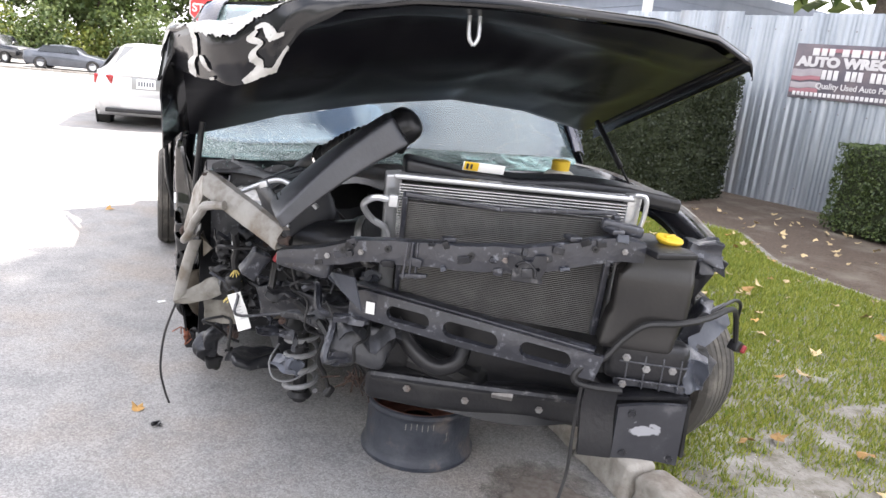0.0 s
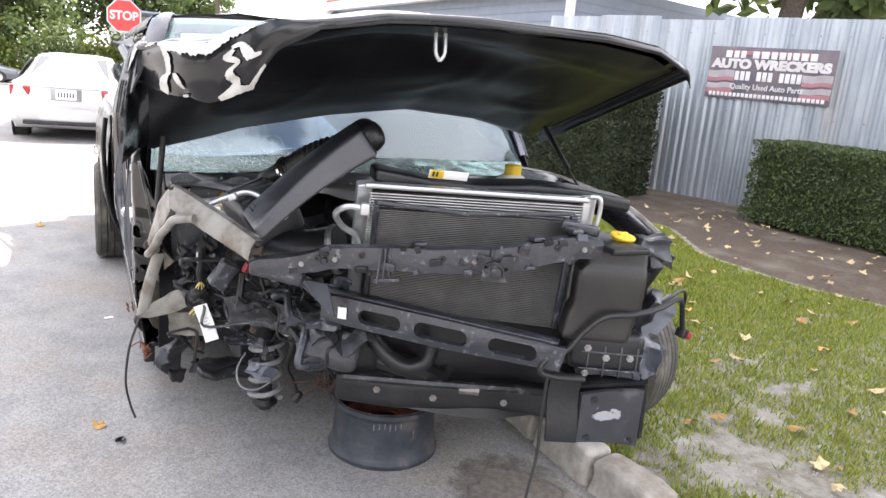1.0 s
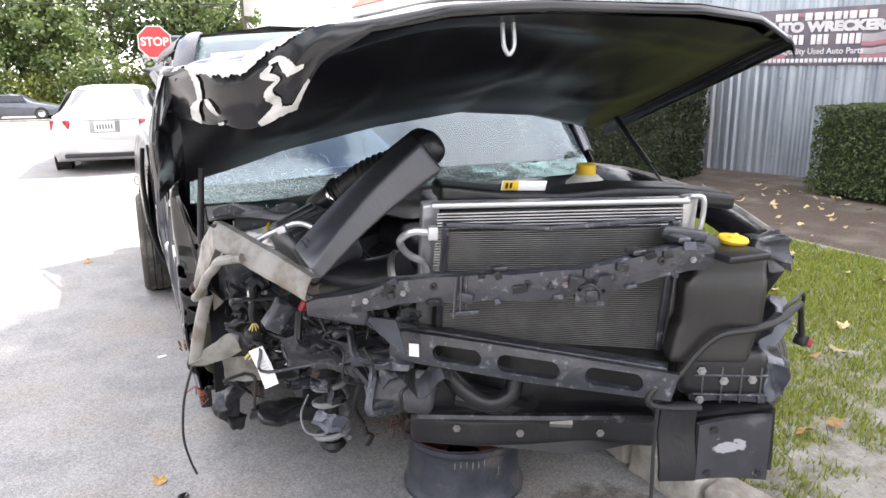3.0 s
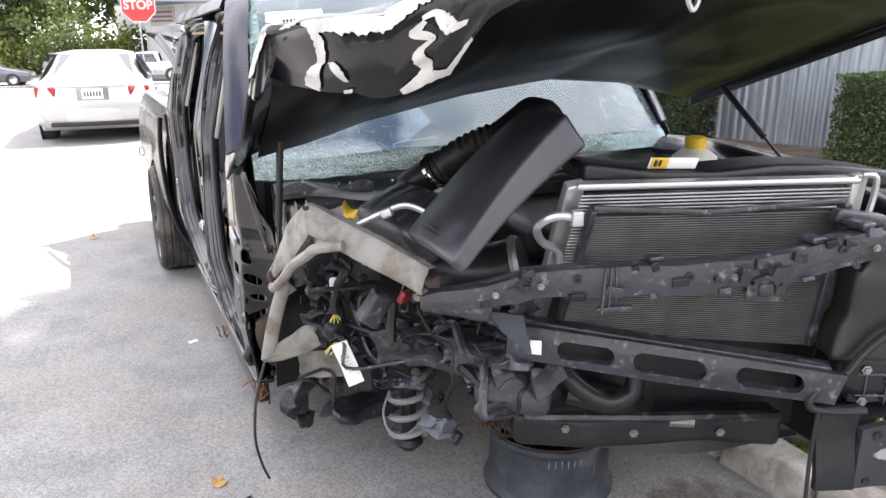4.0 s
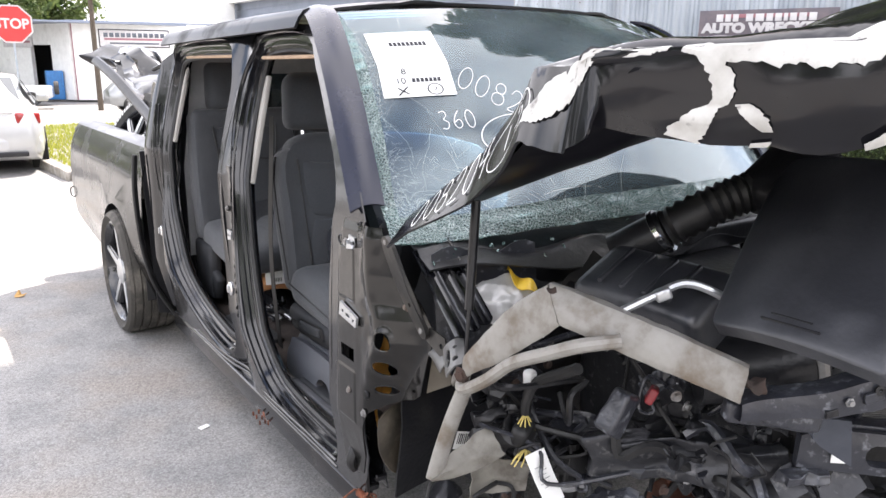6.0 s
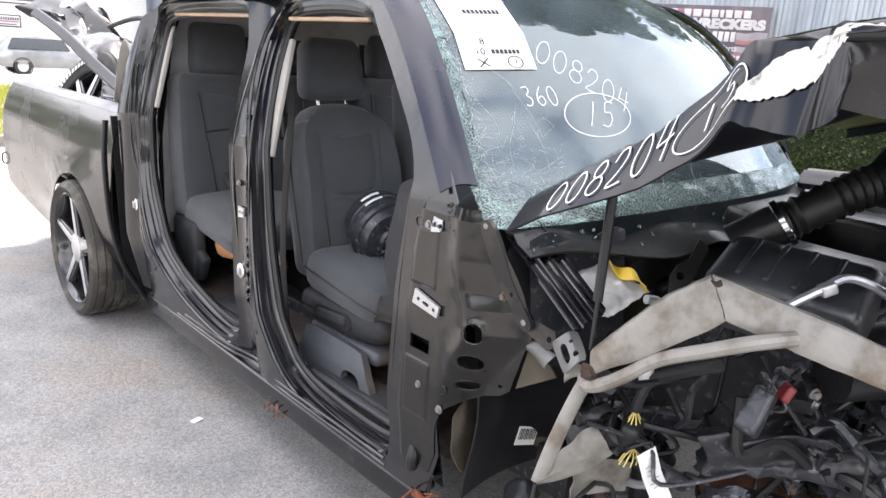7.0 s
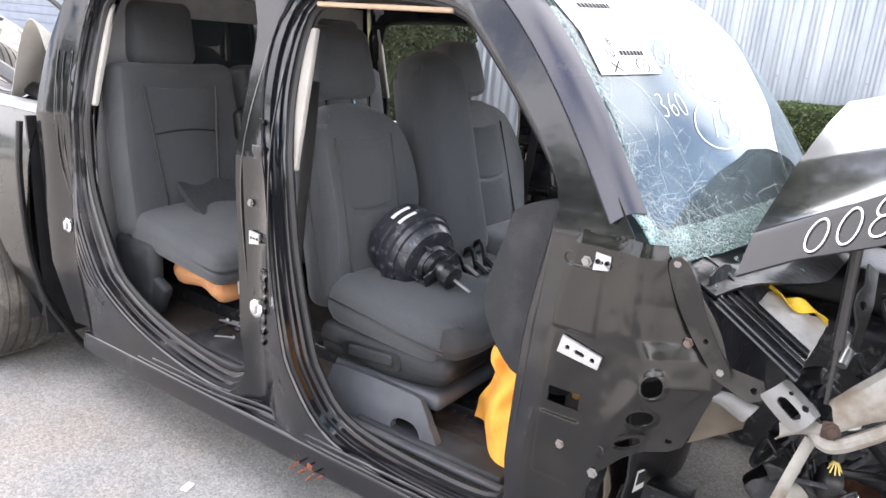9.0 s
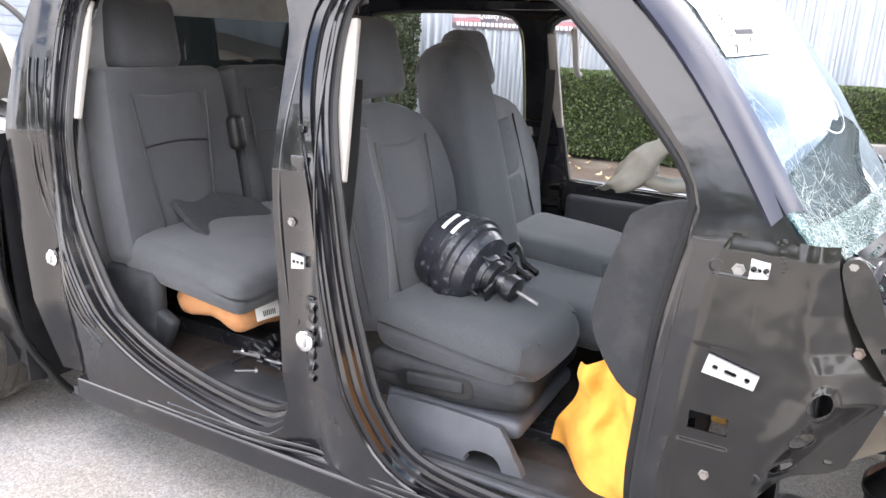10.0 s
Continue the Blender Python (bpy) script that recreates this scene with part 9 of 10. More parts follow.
rbox(bm, pose(1.835, 2.015, 0.786, 10, 20, 30), (0.02, 0.032, 0.03), 0.006, 1)
part("plug_face", bm, "red", cn, "dark red plug face")
# crash plates under the tank
bm = bmesh.new()
CP = Vector((1.36, 1.86, 0.79))
cm_ = axes(CP, FRONT)
rbox(bm, cm_, (0.22, 0.12, 0.05), 0.006, 6, lambda p, c: p + noise.noise_vector(p * 20) * 0.008)
cr = part("crash_mount", bm, "dull_plastic", truck, "ribbed dark grey mounting with bolts", 25)
for k in range(4):
    bm = bmesh.new()
    rbox(bm, cm_ @ pose(-0.08 + 0.055 * k, 0, 0.03), (0.006, 0.11, 0.02), 0.002, 0)
    part("rib", bm, "dull_plastic", cr)
for k in range(2):
    bm = bmesh.new()
    rbox(bm, cm_ @ pose(0, -0.03 + 0.06 * k, 0.03), (0.21, 0.006, 0.02), 0.002, 0)
    part("rib", bm, "dull_plastic", cr)
bm = bmesh.new()
sheet(bm, lambda s, t: cm_ @ Vector((0.10 + 0.07 * s, -0.05 + 0.10 * t, 0.01 + 0.02 * math.sin(s * 5 + t * 3))) + noise.noise_vector(Vector((s * 3, t * 3, 6))) * 0.010, 10, 8, 0.004)
part("torn_lug", bm, "grey_plastic", cr, "torn grey lug", 30)
bolts([cm_ @ Vector((a, b, 0.042)) for a, b in ((-0.085, 0.045), (-0.085, -0.045), (0.06, 0.02), (-0.02, 0.015))], FRONT, 0.009, cr)
bm = bmesh.new()
tube(bm, [(1.46, 1.80, 0.975), (1.38, 1.80, 0.965), (1.29, 1.82, 0.955), (1.235, 1.845, 0.90), (1.19, 1.86, 0.835), (1.12, 1.88, 0.79), (1.11, 1.88, 0.75), (1.17, 1.86, 0.735), (1.25, 1.83, 0.735)], 0.011, 8, 6)
part("wiring_loom", bm, "seal", truck, "black corrugated wiring loom")
bm = bmesh.new()
tube(bm, [(1.13, 1.87, 0.74), (1.125, 1.87, 0.6), (1.12, 1.86, 0.45), (1.09, 1.84, 0.35), (1.07, 1.83, 0.26)], 0.006, 6, 5)
part("hanging_cable", bm, "seal", truck)
# fog lamp housing: black box and a plate with bare patches
bm = bmesh.new()
sheet(bm, lambda s, t: Vector((1.15 + 0.10 * s, 1.885 - 0.035 * s, lerp(0.745, 0.505, t))) + Vector((0.0, 0.01 * math.sin(t * 5), 0)), 6, 8, 0.02)
fg = part("fog_lamp_housing", bm, "plastic", truck, "black fog lamp box with a scraped plate")
bm = bmesh.new()
sheet(bm, lambda s, t: Vector((1.25 + 0.20 * s, 1.845 - 0.08 * s + 0.015 * math.sin(s * 3), lerp(0.68 + 0.03 * s, 0.505, t))), 8, 8, 0.02)


def scrape(m, centre, size, lo, hi, scale, colour):
    """Adds torn patches of bare primer round a place, ragged by noise."""
    n, l = m.node_tree.nodes, m.node_tree.links
    b = n["Principled BSDF"]
    was = b.inputs["Base Color"].links[0].from_socket
    tc = n.new("ShaderNodeTexCoord")
    sub = n.new("ShaderNodeVectorMath")
    sub.operation = "SUBTRACT"
    sub.inputs[1].default_value = centre
    l.new(tc.outputs["Object"], sub.inputs[0])
    div = n.new("ShaderNodeVectorMath")
    div.operation = "DIVIDE"
    div.inputs[1].default_value = size
    l.new(sub.outputs[0], div.inputs[0])
    ln = n.new("ShaderNodeVectorMath")
    ln.operation = "LENGTH"
    l.new(div.outputs[0], ln.inputs[0])
    t = n.new("ShaderNodeTexNoise")
    t.inputs["Scale"].default_value, t.inputs["Detail"].default_value, t.inputs["Distortion"].default_value = scale, 4.0, 1.2
    l.new(tc.outputs["Object"], t.inputs["Vector"])
    sm_ = n.new("ShaderNodeMath")
    sm_.operation = "MULTIPLY_ADD"
    sm_.inputs[1].default_value, sm_.inputs[2].default_value = -0.5, 0.0
    l.new(ln.outputs["Value"], sm_.inputs[0])
    ad = n.new("ShaderNodeMath")
    ad.operation = "ADD"
    l.new(sm_.outputs[0], ad.inputs[0])
    l.new(t.outputs["Fac"], ad.inputs[1])
    mr = n.new("ShaderNodeMapRange")
    mr.inputs["From Min"].default_value, mr.inputs["From Max"].default_value = lo, hi
    l.new(ad.outputs[0], mr.inputs["Value"])
    x = n.new("ShaderNodeMix")
    x.data_type = "RGBA"
    x.inputs[7].default_value = (*colour, 1)
    l.new(mr.outputs["Result"], x.inputs[0])
    l.new(was, x.inputs[6])
    l.new(x.outputs[2], b.inputs["Base Color"])
    return m


TB = Vector((0.85, 4.6, 0))
scr = mat("scraped_plate", (0.022, 0.023, 0.028), 0.4, col2=(0.034, 0.035, 0.04), scale=9, dirt=(0.09, 0.09, 0.095), dscale=12, dlo=0.56, dhi=0.75)
scrape(scr, Vector((1.335, 1.80, 0.605)) - TB, (0.070, 0.2, 0.028), 0.13, 0.20, 14.0, (0.27, 0.275, 0.29))
part("face_plate", bm, scr, fg, "dark plate with a bare aluminium patch")
bm = bmesh.new()
sheet(bm, lambda s, t: Vector((1.24 + 0.22 * s, 1.86 - 0.085 * s + 0.14 * t, 0.70 + 0.03 * s + 0.02 * t)), 6, 6, 0.012)
sheet(bm, lambda s, t: Vector((1.455 + 0.01 * t, 1.77 + 0.15 * s, lerp(0.72, 0.52, t))), 4, 6, 0.012)
part("box_side", bm, "plastic", fg)
bolts([Vector((1.25 + 0.20 * a, 1.845 - 0.08 * a - 0.012, lerp(0.69, 0.505, b))) for a, b in ((0.15, 0.9), (0.85, 0.9), (0.2, 0.15))], FRONT, 0.011, fg, "dark_steel")

# main cross member and lower shield
bm = bmesh.new()
bar(bm, (0.60, 2.55, 0.46), (1.42, 2.25, 0.45), 0.12, 0.12, (0, 0, 1), 0.03, 4, lambda p, c: Vector((p.x, p.y + 0.01 * math.sin(p.z * 10), p.z)))
cmx = part("cross_member", bm, "plastic", truck, "black front cross member")
bm = bmesh.new()
tube(bm, [(0.60, 2.47, 0.525), (1.0, 2.30, 0.525), (1.35, 2.18, 0.52)], 0.018, 8, 3)
part("stabiliser_bar", bm, "dark_steel", cmx)
fr2 = Vector((-0.34, -0.94, 0))
bolts([(0.73, 2.43, 0.475), (0.94, 2.36, 0.45), (1.2, 2.26, 0.45)], fr2, 0.010, cmx)
bm = bmesh.new()
tube(bm, [(1.02, 2.30, 0.515), (1.09, 2.27, 0.512)], 0.024, 10, 1)
part("band_clamp", bm, "steel", cmx, "pale clamp")
bm = bmesh.new()
sheet(bm, lambda s, t: Vector((0.78 + 0.67 * s, 2.45 - 0.25 * s - 0.02 * t, 0.43 - 0.055 * t * math.sin(math.pi * (0.15 + 0.8 * s)))) + Vector((0, 0.01 * math.sin(s * 9), 0)), 20, 6, 0.008)
part("under_shield", bm, "plastic", truck, "black under-shield")

# near side: bent wing rail in dirty white, tubes
KNEE, BEND, TIP = Vector((-0.068, 2.893, 0.948)), Vector((-0.005, 2.66, 1.17)), Vector((0.245, 2.335, 1.062))


def dented(p, c):
    return p + noise.noise_vector(p * 11) * 0.007 + noise.noise_vector(p * 30) * 0.003


def beam(s, t):
    """A shallow channel of sheet metal: pinched at the knee, broad at the bend, its edges turned in."""
    top = lerp(Vector((-0.066, 2.897, 0.984)), Vector((-0.004, 2.675, 1.218)), s) + Vector((-0.006, 0, 0.016)) * math.sin(math.pi * s)
    low = lerp(Vector((-0.074, 2.888, 0.938)), Vector((-0.006, 2.632, 1.142)), s) - Vector((0, 0, 0.006)) * math.sin(math.pi * s)
    return channel(top, low, t, s)


def beam_end(s, t):
    top = lerp(Vector((-0.004, 2.675, 1.218)), Vector((0.243, 2.35, 1.09)), s) + Vector((0, 0, 0.006)) * math.sin(math.pi * s)
    low = lerp(Vector((-0.006, 2.632, 1.142)), Vector((0.222, 2.345, 1.028)), s)
    return channel(top, low, t, s + 1.3)


def channel(top, low, t, s):
    k = (t - 0.12) / 0.76
    p = lerp(top, low, min(1, max(0, k)))
    p = p + Vector((-0.005, -0.003, 0.001)) * math.sin(math.pi * min(1, max(0, k))) ** 0.5
    if k < 0 or k > 1:
        p = p + Vector((0.022, 0.013, -0.003 if k < 0 else 0.003)) * (-k if k < 0 else k - 1) * 6
    return p + noise.noise_vector(Vector((s * 3, t * 2, 1.7))) * 0.004 + noise.noise_vector(Vector((s * 11, t * 6, 4.1))) * 0.002


bm = bmesh.new()
sheet(bm, beam, 30, 16, 0.004)
wr = part("wing_rail", bm, "beige", truck, "bent dirty white wing rail", 40)
bm = bmesh.new()
sheet(bm, beam_end, 30, 16, 0.004)
part("rail_end", bm, "beige", wr, "bent dirty white end of the rail", 40)
for p, s in ((TIP, 0.034), (Vector((-0.006, 2.672, 1.212)), 0.022)):
    bm = bmesh.new()
    rbox(bm, Matrix.Translation(p), (s * 1.3, s, s * 1.0), 0.012, 3, lambda q, c: q + noise.noise_vector(q * 25) * 0.02)
    part("torn_end", bm, "rust", wr, "rusty torn end")
bm = bmesh.new()
rbox(bm, axes(Vector((-0.078, 2.888, 0.945)), (-0.9, -0.4, 0)), (0.036, 0.036, 0.008), 0.004, 1)
bolt(bm, Vector((-0.084, 2.886, 0.945)), (-0.9, -0.4, 0), 0.012)
part("bolt", bm, "rust", wr)
bm = bmesh.new()
tube(bm, [(-0.045, 2.925, 0.925), (-0.075, 2.897, 0.912), (-0.075, 2.868, 0.918), (-0.058, 2.814, 0.958), (-0.038, 2.746, 1.020), (-0.016, 2.648, 1.074), (0.0, 2.57, 1.115), (0.06, 2.52, 1.13)], 0.0155, 10, 6)
part("bent_tube", bm, "beige", truck, "bent pale tube")
bm = bmesh.new()
sheet(bm, lambda s, t: lerp(C(0.030, 2.985, 0.885), C(-0.012, 2.895, 0.935), s) + Vector((0, 0, 0.040)) * (t - 0.5) * (1 - 0.3 * s) + Vector((-0.012, -0.008, 0)) * math.sin(math.pi * t) + Vector((0, 0, 0.012)) * math.sin(math.pi * s), 12, 6, 0.003)
part("knee_strap", bm, "beige", wr, "bent pale strap with rusty edges", 60)


def leg_channel(s, t):
    q = 1 - s
    p = Vector((-0.045, 2.925, 0.905)) * q * q + Vector((-0.085, 2.955, 0.78)) * 2 * q * s + Vector((-0.108, 2.978, 0.632)) * s * s
    a = (t - 0.5) * 3.0
    return p + Vector((0.022 * math.sin(a) + 0.010, -0.008 * math.sin(a), 0.0)) + Vector((-0.010, -0.016, 0.0)) * math.cos(a)


bm = bmesh.new()
sheet(bm, leg_channel, 18, 12, 0.003)
part("bent_strap", bm, "beige", truck, "bent pale channel hanging into the wheel arch", 60)
bm = bmesh.new()


def flap(s, t):
    low = lerp(Vector((-0.110, 2.974, 0.622)), Vector((0.062, 2.895, 0.685)), s) + Vector((0.004, -0.008, -0.008)) * math.sin(math.pi * s)
    top = lerp(Vector((-0.108, 2.976, 0.645)), Vector((0.056, 2.948, 0.748)), s) + Vector((0, 0, 0.012)) * math.sin(math.pi * s)
    return lerp(low, top, t) + Vector((-0.004, -0.012, 0)) * math.sin(math.pi * t) + noise.noise_vector(Vector((s * 4, t * 3, 6))) * 0.008


sheet(bm, flap, 14, 8, 0.005)
part("torn_flap", bm, "grey_primer", truck, "torn pale sheet metal flap", 40)
# air box, ribbed hose and intake snorkel
bm = bmesh.new()
AL, AT, AR = Vector((0.16, 2.80, 1.165)), Vector((0.345, 2.83, 1.245)), Vector((0.40, 2.50, 1.235))
AF = AL + AR - AT
a_n = (AT - AL).cross(AF - AL).normalized()
a_n = a_n if a_n.z > 0 else -a_n


def air_lid(p, c):
    a, w = p.x / 0.2 + 0.5, p.y / 0.32 + 0.5
    return lerp(lerp(AL, AT, a), lerp(AF, AR, a), w) + a_n * (p.z - 0.075 + 0.014 * math.cos(c.x * 1.5) * math.cos(c.y * 1.5) * (c.z > 0))


rbox(bm, Matrix.Identity(4), (0.2, 0.32, 0.15), 0.03, 7, air_lid)
ab = part("air_box", bm, "duct_plastic", truck, "round-edged black air filter box")
for k in range(4):
    bm = bmesh.new()
    w = 0.22 + 0.18 * k
    bar(bm, lerp(lerp(AL, AT, 0.15), lerp(AF, AR, 0.15), w) + a_n * 0.008, lerp(lerp(AL, AT, 0.85), lerp(AF, AR, 0.85), w) + a_n * 0.008, 0.012, 0.012, a_n, 0.004, 1)
    part("lid_rib", bm, "duct_plastic", ab)
bm = bmesh.new()
tube(bm, [(0.36, 2.84, 1.20), (0.41, 2.775, 1.255), (0.43, 2.75, 1.275)], 0.052, 14, 3)
part("air_outlet", bm, "plastic", ab)
bm = bmesh.new()
m = axes((0.425, 2.757, 1.27), Vector((0.35, -0.55, 0.5)))
lathe(bm, [(0.058, -0.008), (0.06, -0.006), (0.06, 0.006), (0.058, 0.008)], m, 20, False)
part("hose_clamp", bm, "chrome", ab, "bright hose clamp")
bm = bmesh.new()
tube(bm, [(0.43, 2.75, 1.275), (0.49, 2.68, 1.335), (0.56, 2.63, 1.375), (0.63, 2.60, 1.385), (0.68, 2.57, 1.38)], 0.047, 14, 9, ribs=0.004)
part("ribbed_hose", bm, "seal", truck, "ribbed black intake hose", 60)
SBL, SBR, STL, STR = Vector((0.207, 2.425, 1.175)), Vector((0.192, 2.075, 1.195)), Vector((0.62, 2.57, 1.465)), Vector((0.535, 2.19, 1.495))
s_n = (STL - SBL).cross(SBR - SBL).normalized()
s_n = s_n if s_n.z > 0 else -s_n


def snorkel(p, c):
    a, w, d = p.x / 0.27 + 0.5, p.y / 0.35 + 0.5, p.z / 0.1
    a, w = a * 0.5 / 0.5, w
    top = lerp(lerp(SBL, STL, a), lerp(SBR, STR, a), w)
    top += s_n * (0.02 * math.sin(math.pi * min(1, max(0, w))) + 0.015 * math.sin(math.pi * min(1, max(0, a))))
    return top - s_n * (0.5 - d) * lerp(0.04, 0.105, a)


bm = bmesh.new()
rbox(bm, Matrix.Identity(4), (0.27, 0.35, 0.1), 0.012, 8, snorkel)
sk = part("intake_snorkel", bm, "duct_plastic", truck, "large smooth black plastic air intake duct, torn loose", 40)
bm = bmesh.new()
rbox(bm, axes((0.63, 2.56, 1.41), s_n), (0.20, 0.20, 0.12), 0.05, 5)
part("duct_neck", bm, "plastic", sk)
bm = bmesh.new()
for k, (a, w_) in enumerate(((0.06, 0.34), (0.09, 0.24), (0.12, 0.18))):
    p0, p1 = lerp(lerp(SBL, STL, a), lerp(SBR, STR, a), 0.5 - w_ / 2), lerp(lerp(SBL, STL, a), lerp(SBR, STR, a), 0.5 + w_ / 2)
    bar(bm, p0 + s_n * 0.022, p1 + s_n * 0.022, 0.004, 0.005, s_n, 0.001, 0)
part("moulded_marks", bm, "plastic", sk)
# aluminium air-conditioning pipes
bm = bmesh.new()
tube(bm, [(0.06, 2.62, 1.135), (0.11, 2.58, 1.165), (0.17, 2.545, 1.20), (0.24, 2.52, 1.225), (0.30, 2.47, 1.20), (0.36, 2.44, 1.15)], 0.0095, 8, 5)
tube(bm, [(0.08, 2.60, 1.12), (0.15, 2.53, 1.13), (0.22, 2.48, 1.10), (0.27, 2.45, 1.08)], 0.0065, 8, 5)
for p in ((0.10, 2.58, 1.155), (0.19, 2.535, 1.205)):
    rbox(bm, axes(p, (0.6, -0.4, 0.3)), (0.026, 0.026, 0.035), 0.006, 2)
rbox(bm, pose(0.075, 2.605, 1.15, 20, 30, 40), (0.07, 0.012, 0.05), 0.004, 1)
part("refrigerant_pipe", bm, "alu", truck, "bent bare aluminium pipes")

# coil spring and strut
bm = bmesh.new()
CS = Vector((0.41, 3.02, 0.19))
pts = [CS + Vector((0.068 * math.cos(a), 0.068 * math.sin(a), 0.30 * a / (2 * math.pi * 4.2))) for a in [2 * math.pi * 4.2 * k / 60 for k in range(61)]]
tube(bm, pts, 0.0125, 8, 1)
part("coil_spring", bm, "rail_plastic", truck, "bare dark grey coil spring")
bm = bmesh.new()
tube(bm, [CS + Vector((0, 0, -0.04)), CS + Vector((0, 0, 0.38))], 0.03, 10, 1)
lathe(bm, [(0.05, 0), (0.055, 0.01), (0.04, 0.03), (0.02, 0.03)], Matrix.Translation(CS + Vector((0, 0, -0.02))), 20)
lathe(bm, [(0.085, 0), (0.09, 0.01), (0.06, 0.05), (0.02, 0.05)], Matrix.Translation(CS + Vector((0, 0, 0.31))), 20)
part("damper", bm, "seal", truck)
# torn chassis rail end, crumpled
bm = bmesh.new()
rbox(bm, pose(0.55, 2.45, 0.665, 0, 6, -25), (0.24, 0.20, 0.15), 0.055, 10, lambda p, c: p + noise.noise_vector(p * 7) * 0.030 + noise.noise_vector(p * 20) * 0.008)
cr2 = part("crumpled_rail", bm, "dark_steel", truck, "crumpled grey steel rail end", 40)
scr2 = mat("torn_steel", (0.04, 0.042, 0.048), 0.45, metal=0.3, col2=(0.075, 0.076, 0.08), scale=9, dirt=(0.30, 0.31, 0.33), dscale=9, dlo=0.64, dhi=0.70, bump=0.3, bscale=40)
cr2.data.materials[0] = scr2
bm = bmesh.new()
sheet(bm, lambda s, t: Vector((0.45 + 0.20 * s, 2.40 - 0.08 * s, 0.755 + 0.02 * math.sin(s * 8))) + Vector((0, -0.05 * t, -0.05 * t + 0.02 * math.sin(s * 9))), 10, 6, 0.006)
part("torn_skin", bm, "dark_steel", cr2, "dark torn skin")
bm = bmesh.new()
bar(bm, (0.23, 2.76, 0.72), (0.52, 2.42, 0.76), 0.06, 0.11, (0, 0, 1), 0.008, 14, lambda p, c: p + noise.noise_vector(p * 10) * 0.035 + noise.noise_vector(p * 28) * 0.016)
part("crushed_rail", bm, "dark_steel", truck, "crushed black chassis horn", 30)
bm = bmesh.new()
bar(bm, (0.43, 2.36, 0.79), (0.53, 2.32, 0.785), 0.04, 0.025, (0, 0, 1), 0.004, 7, lambda p, c: p + noise.noise_vector(p * 25) * 0.018)
part("bright_bracket", bm, "dull_plastic", truck, "scraped bright bracket")
bm = bmesh.new()
sheet(bm, lambda s, t: Vector((0.37 + 0.10 * s + 0.03 * t, 2.30 - 0.03 * s + 0.02 * math.sin(s * 4), 0.965 - 0.085 * s * t - 0.03 * t)), 6, 6, 0.006)
part("torn_bracket", bm, "grey_plastic", truck, "torn grey bracket", 25)
bm = bmesh.new()
rbox(bm, pose(0.34, 2.31, 1.00, 0, 8, -28), (0.13, 0.05, 0.08), 0.012, 3, dented)
rbox(bm, pose(0.30, 2.35, 0.985, 0, 4, -30), (0.16, 0.04, 0.05), 0.01, 3, dented)
part("carrier_lug", bm, "dull_plastic", truck)
# compressor, module, hoses deep in the corner
bm = bmesh.new()
tube(bm, [(0.34, 2.55, 1.00), (0.46, 2.46, 1.02), (0.55, 2.40, 1.05)], 0.085, 16, 3)
cpx = part("air_duct", bm, "plastic", truck, "black round duct")
bm = bmesh.new()
lathe(bm, [(0.088, -0.012), (0.092, 0), (0.088, 0.012)], axes((0.535, 2.41, 1.045), Vector((0.8, -0.5, 0.25))), 22)
part("duct_clamp", bm, "steel", cpx, "scratched steel band")
bm = bmesh.new()
rbox(bm, pose(0.17, 2.62, 0.90, 15, 30, 20), (0.07, 0.05, 0.11), 0.012, 3, dented)
part("control_module", bm, "dull_plastic", truck, "finned dark control module")
bm = bmesh.new()
rbox(bm, pose(0.26, 2.60, 0.93, 25, 10, 40), (0.05, 0.02, 0.04), 0.006, 2)
part("red_fuse", bm, "red", truck)
rng = random.Random(77)
for k in range(16):
    bm = bmesh.new()
    p = Vector((rng.uniform(0.02, 0.5), rng.uniform(2.5, 2.95), rng.uniform(0.72, 1.0)))
    if p.x < 0.24:
        p.y = max(p.y, 2.95)
    pts = [p]
    for j in range(5):
        pts.append(pts[-1] + Vector((rng.gauss(0.04, 0.06), rng.gauss(-0.02, 0.05), rng.gauss(-0.03, 0.05))))
    tube(bm, pts, rng.choice((0.006, 0.009, 0.014)), 6, 5)
    part("loose_hose", bm, rng.choice(("seal", "plastic", "dull_plastic")), truck, "loose black hose or cable")
for k in range(12):
    bm = bmesh.new()
    p = Vector((rng.uniform(0.05, 0.6), rng.uniform(2.5, 2.9), rng.uniform(0.55, 0.95)))
    if p.x < 0.26:
        p.y = max(p.y, 2.96)
    if 0.26 < p.x < 0.55:
        p.z = max(p.z, 0.64)
    rbox(bm, Matrix.Translation(p) @ Euler((rng.uniform(-1, 1), rng.uniform(-1, 1), rng.uniform(0, 3))).to_matrix().to_4x4(), (rng.uniform(0.06, 0.18), rng.uniform(0.03, 0.06), rng.uniform(0.03, 0.08)), 0.005, 8,
         lambda q, c: q + noise.noise_vector(q * 14 + Vector((k, 0, 0))) * 0.03 + noise.noise_vector(q * 40) * 0.008)
    part("broken_mount", bm, rng.choice(("dark_steel", "plastic", "dull_plastic", "plastic")), truck, "bent dark broken mounting", 30)
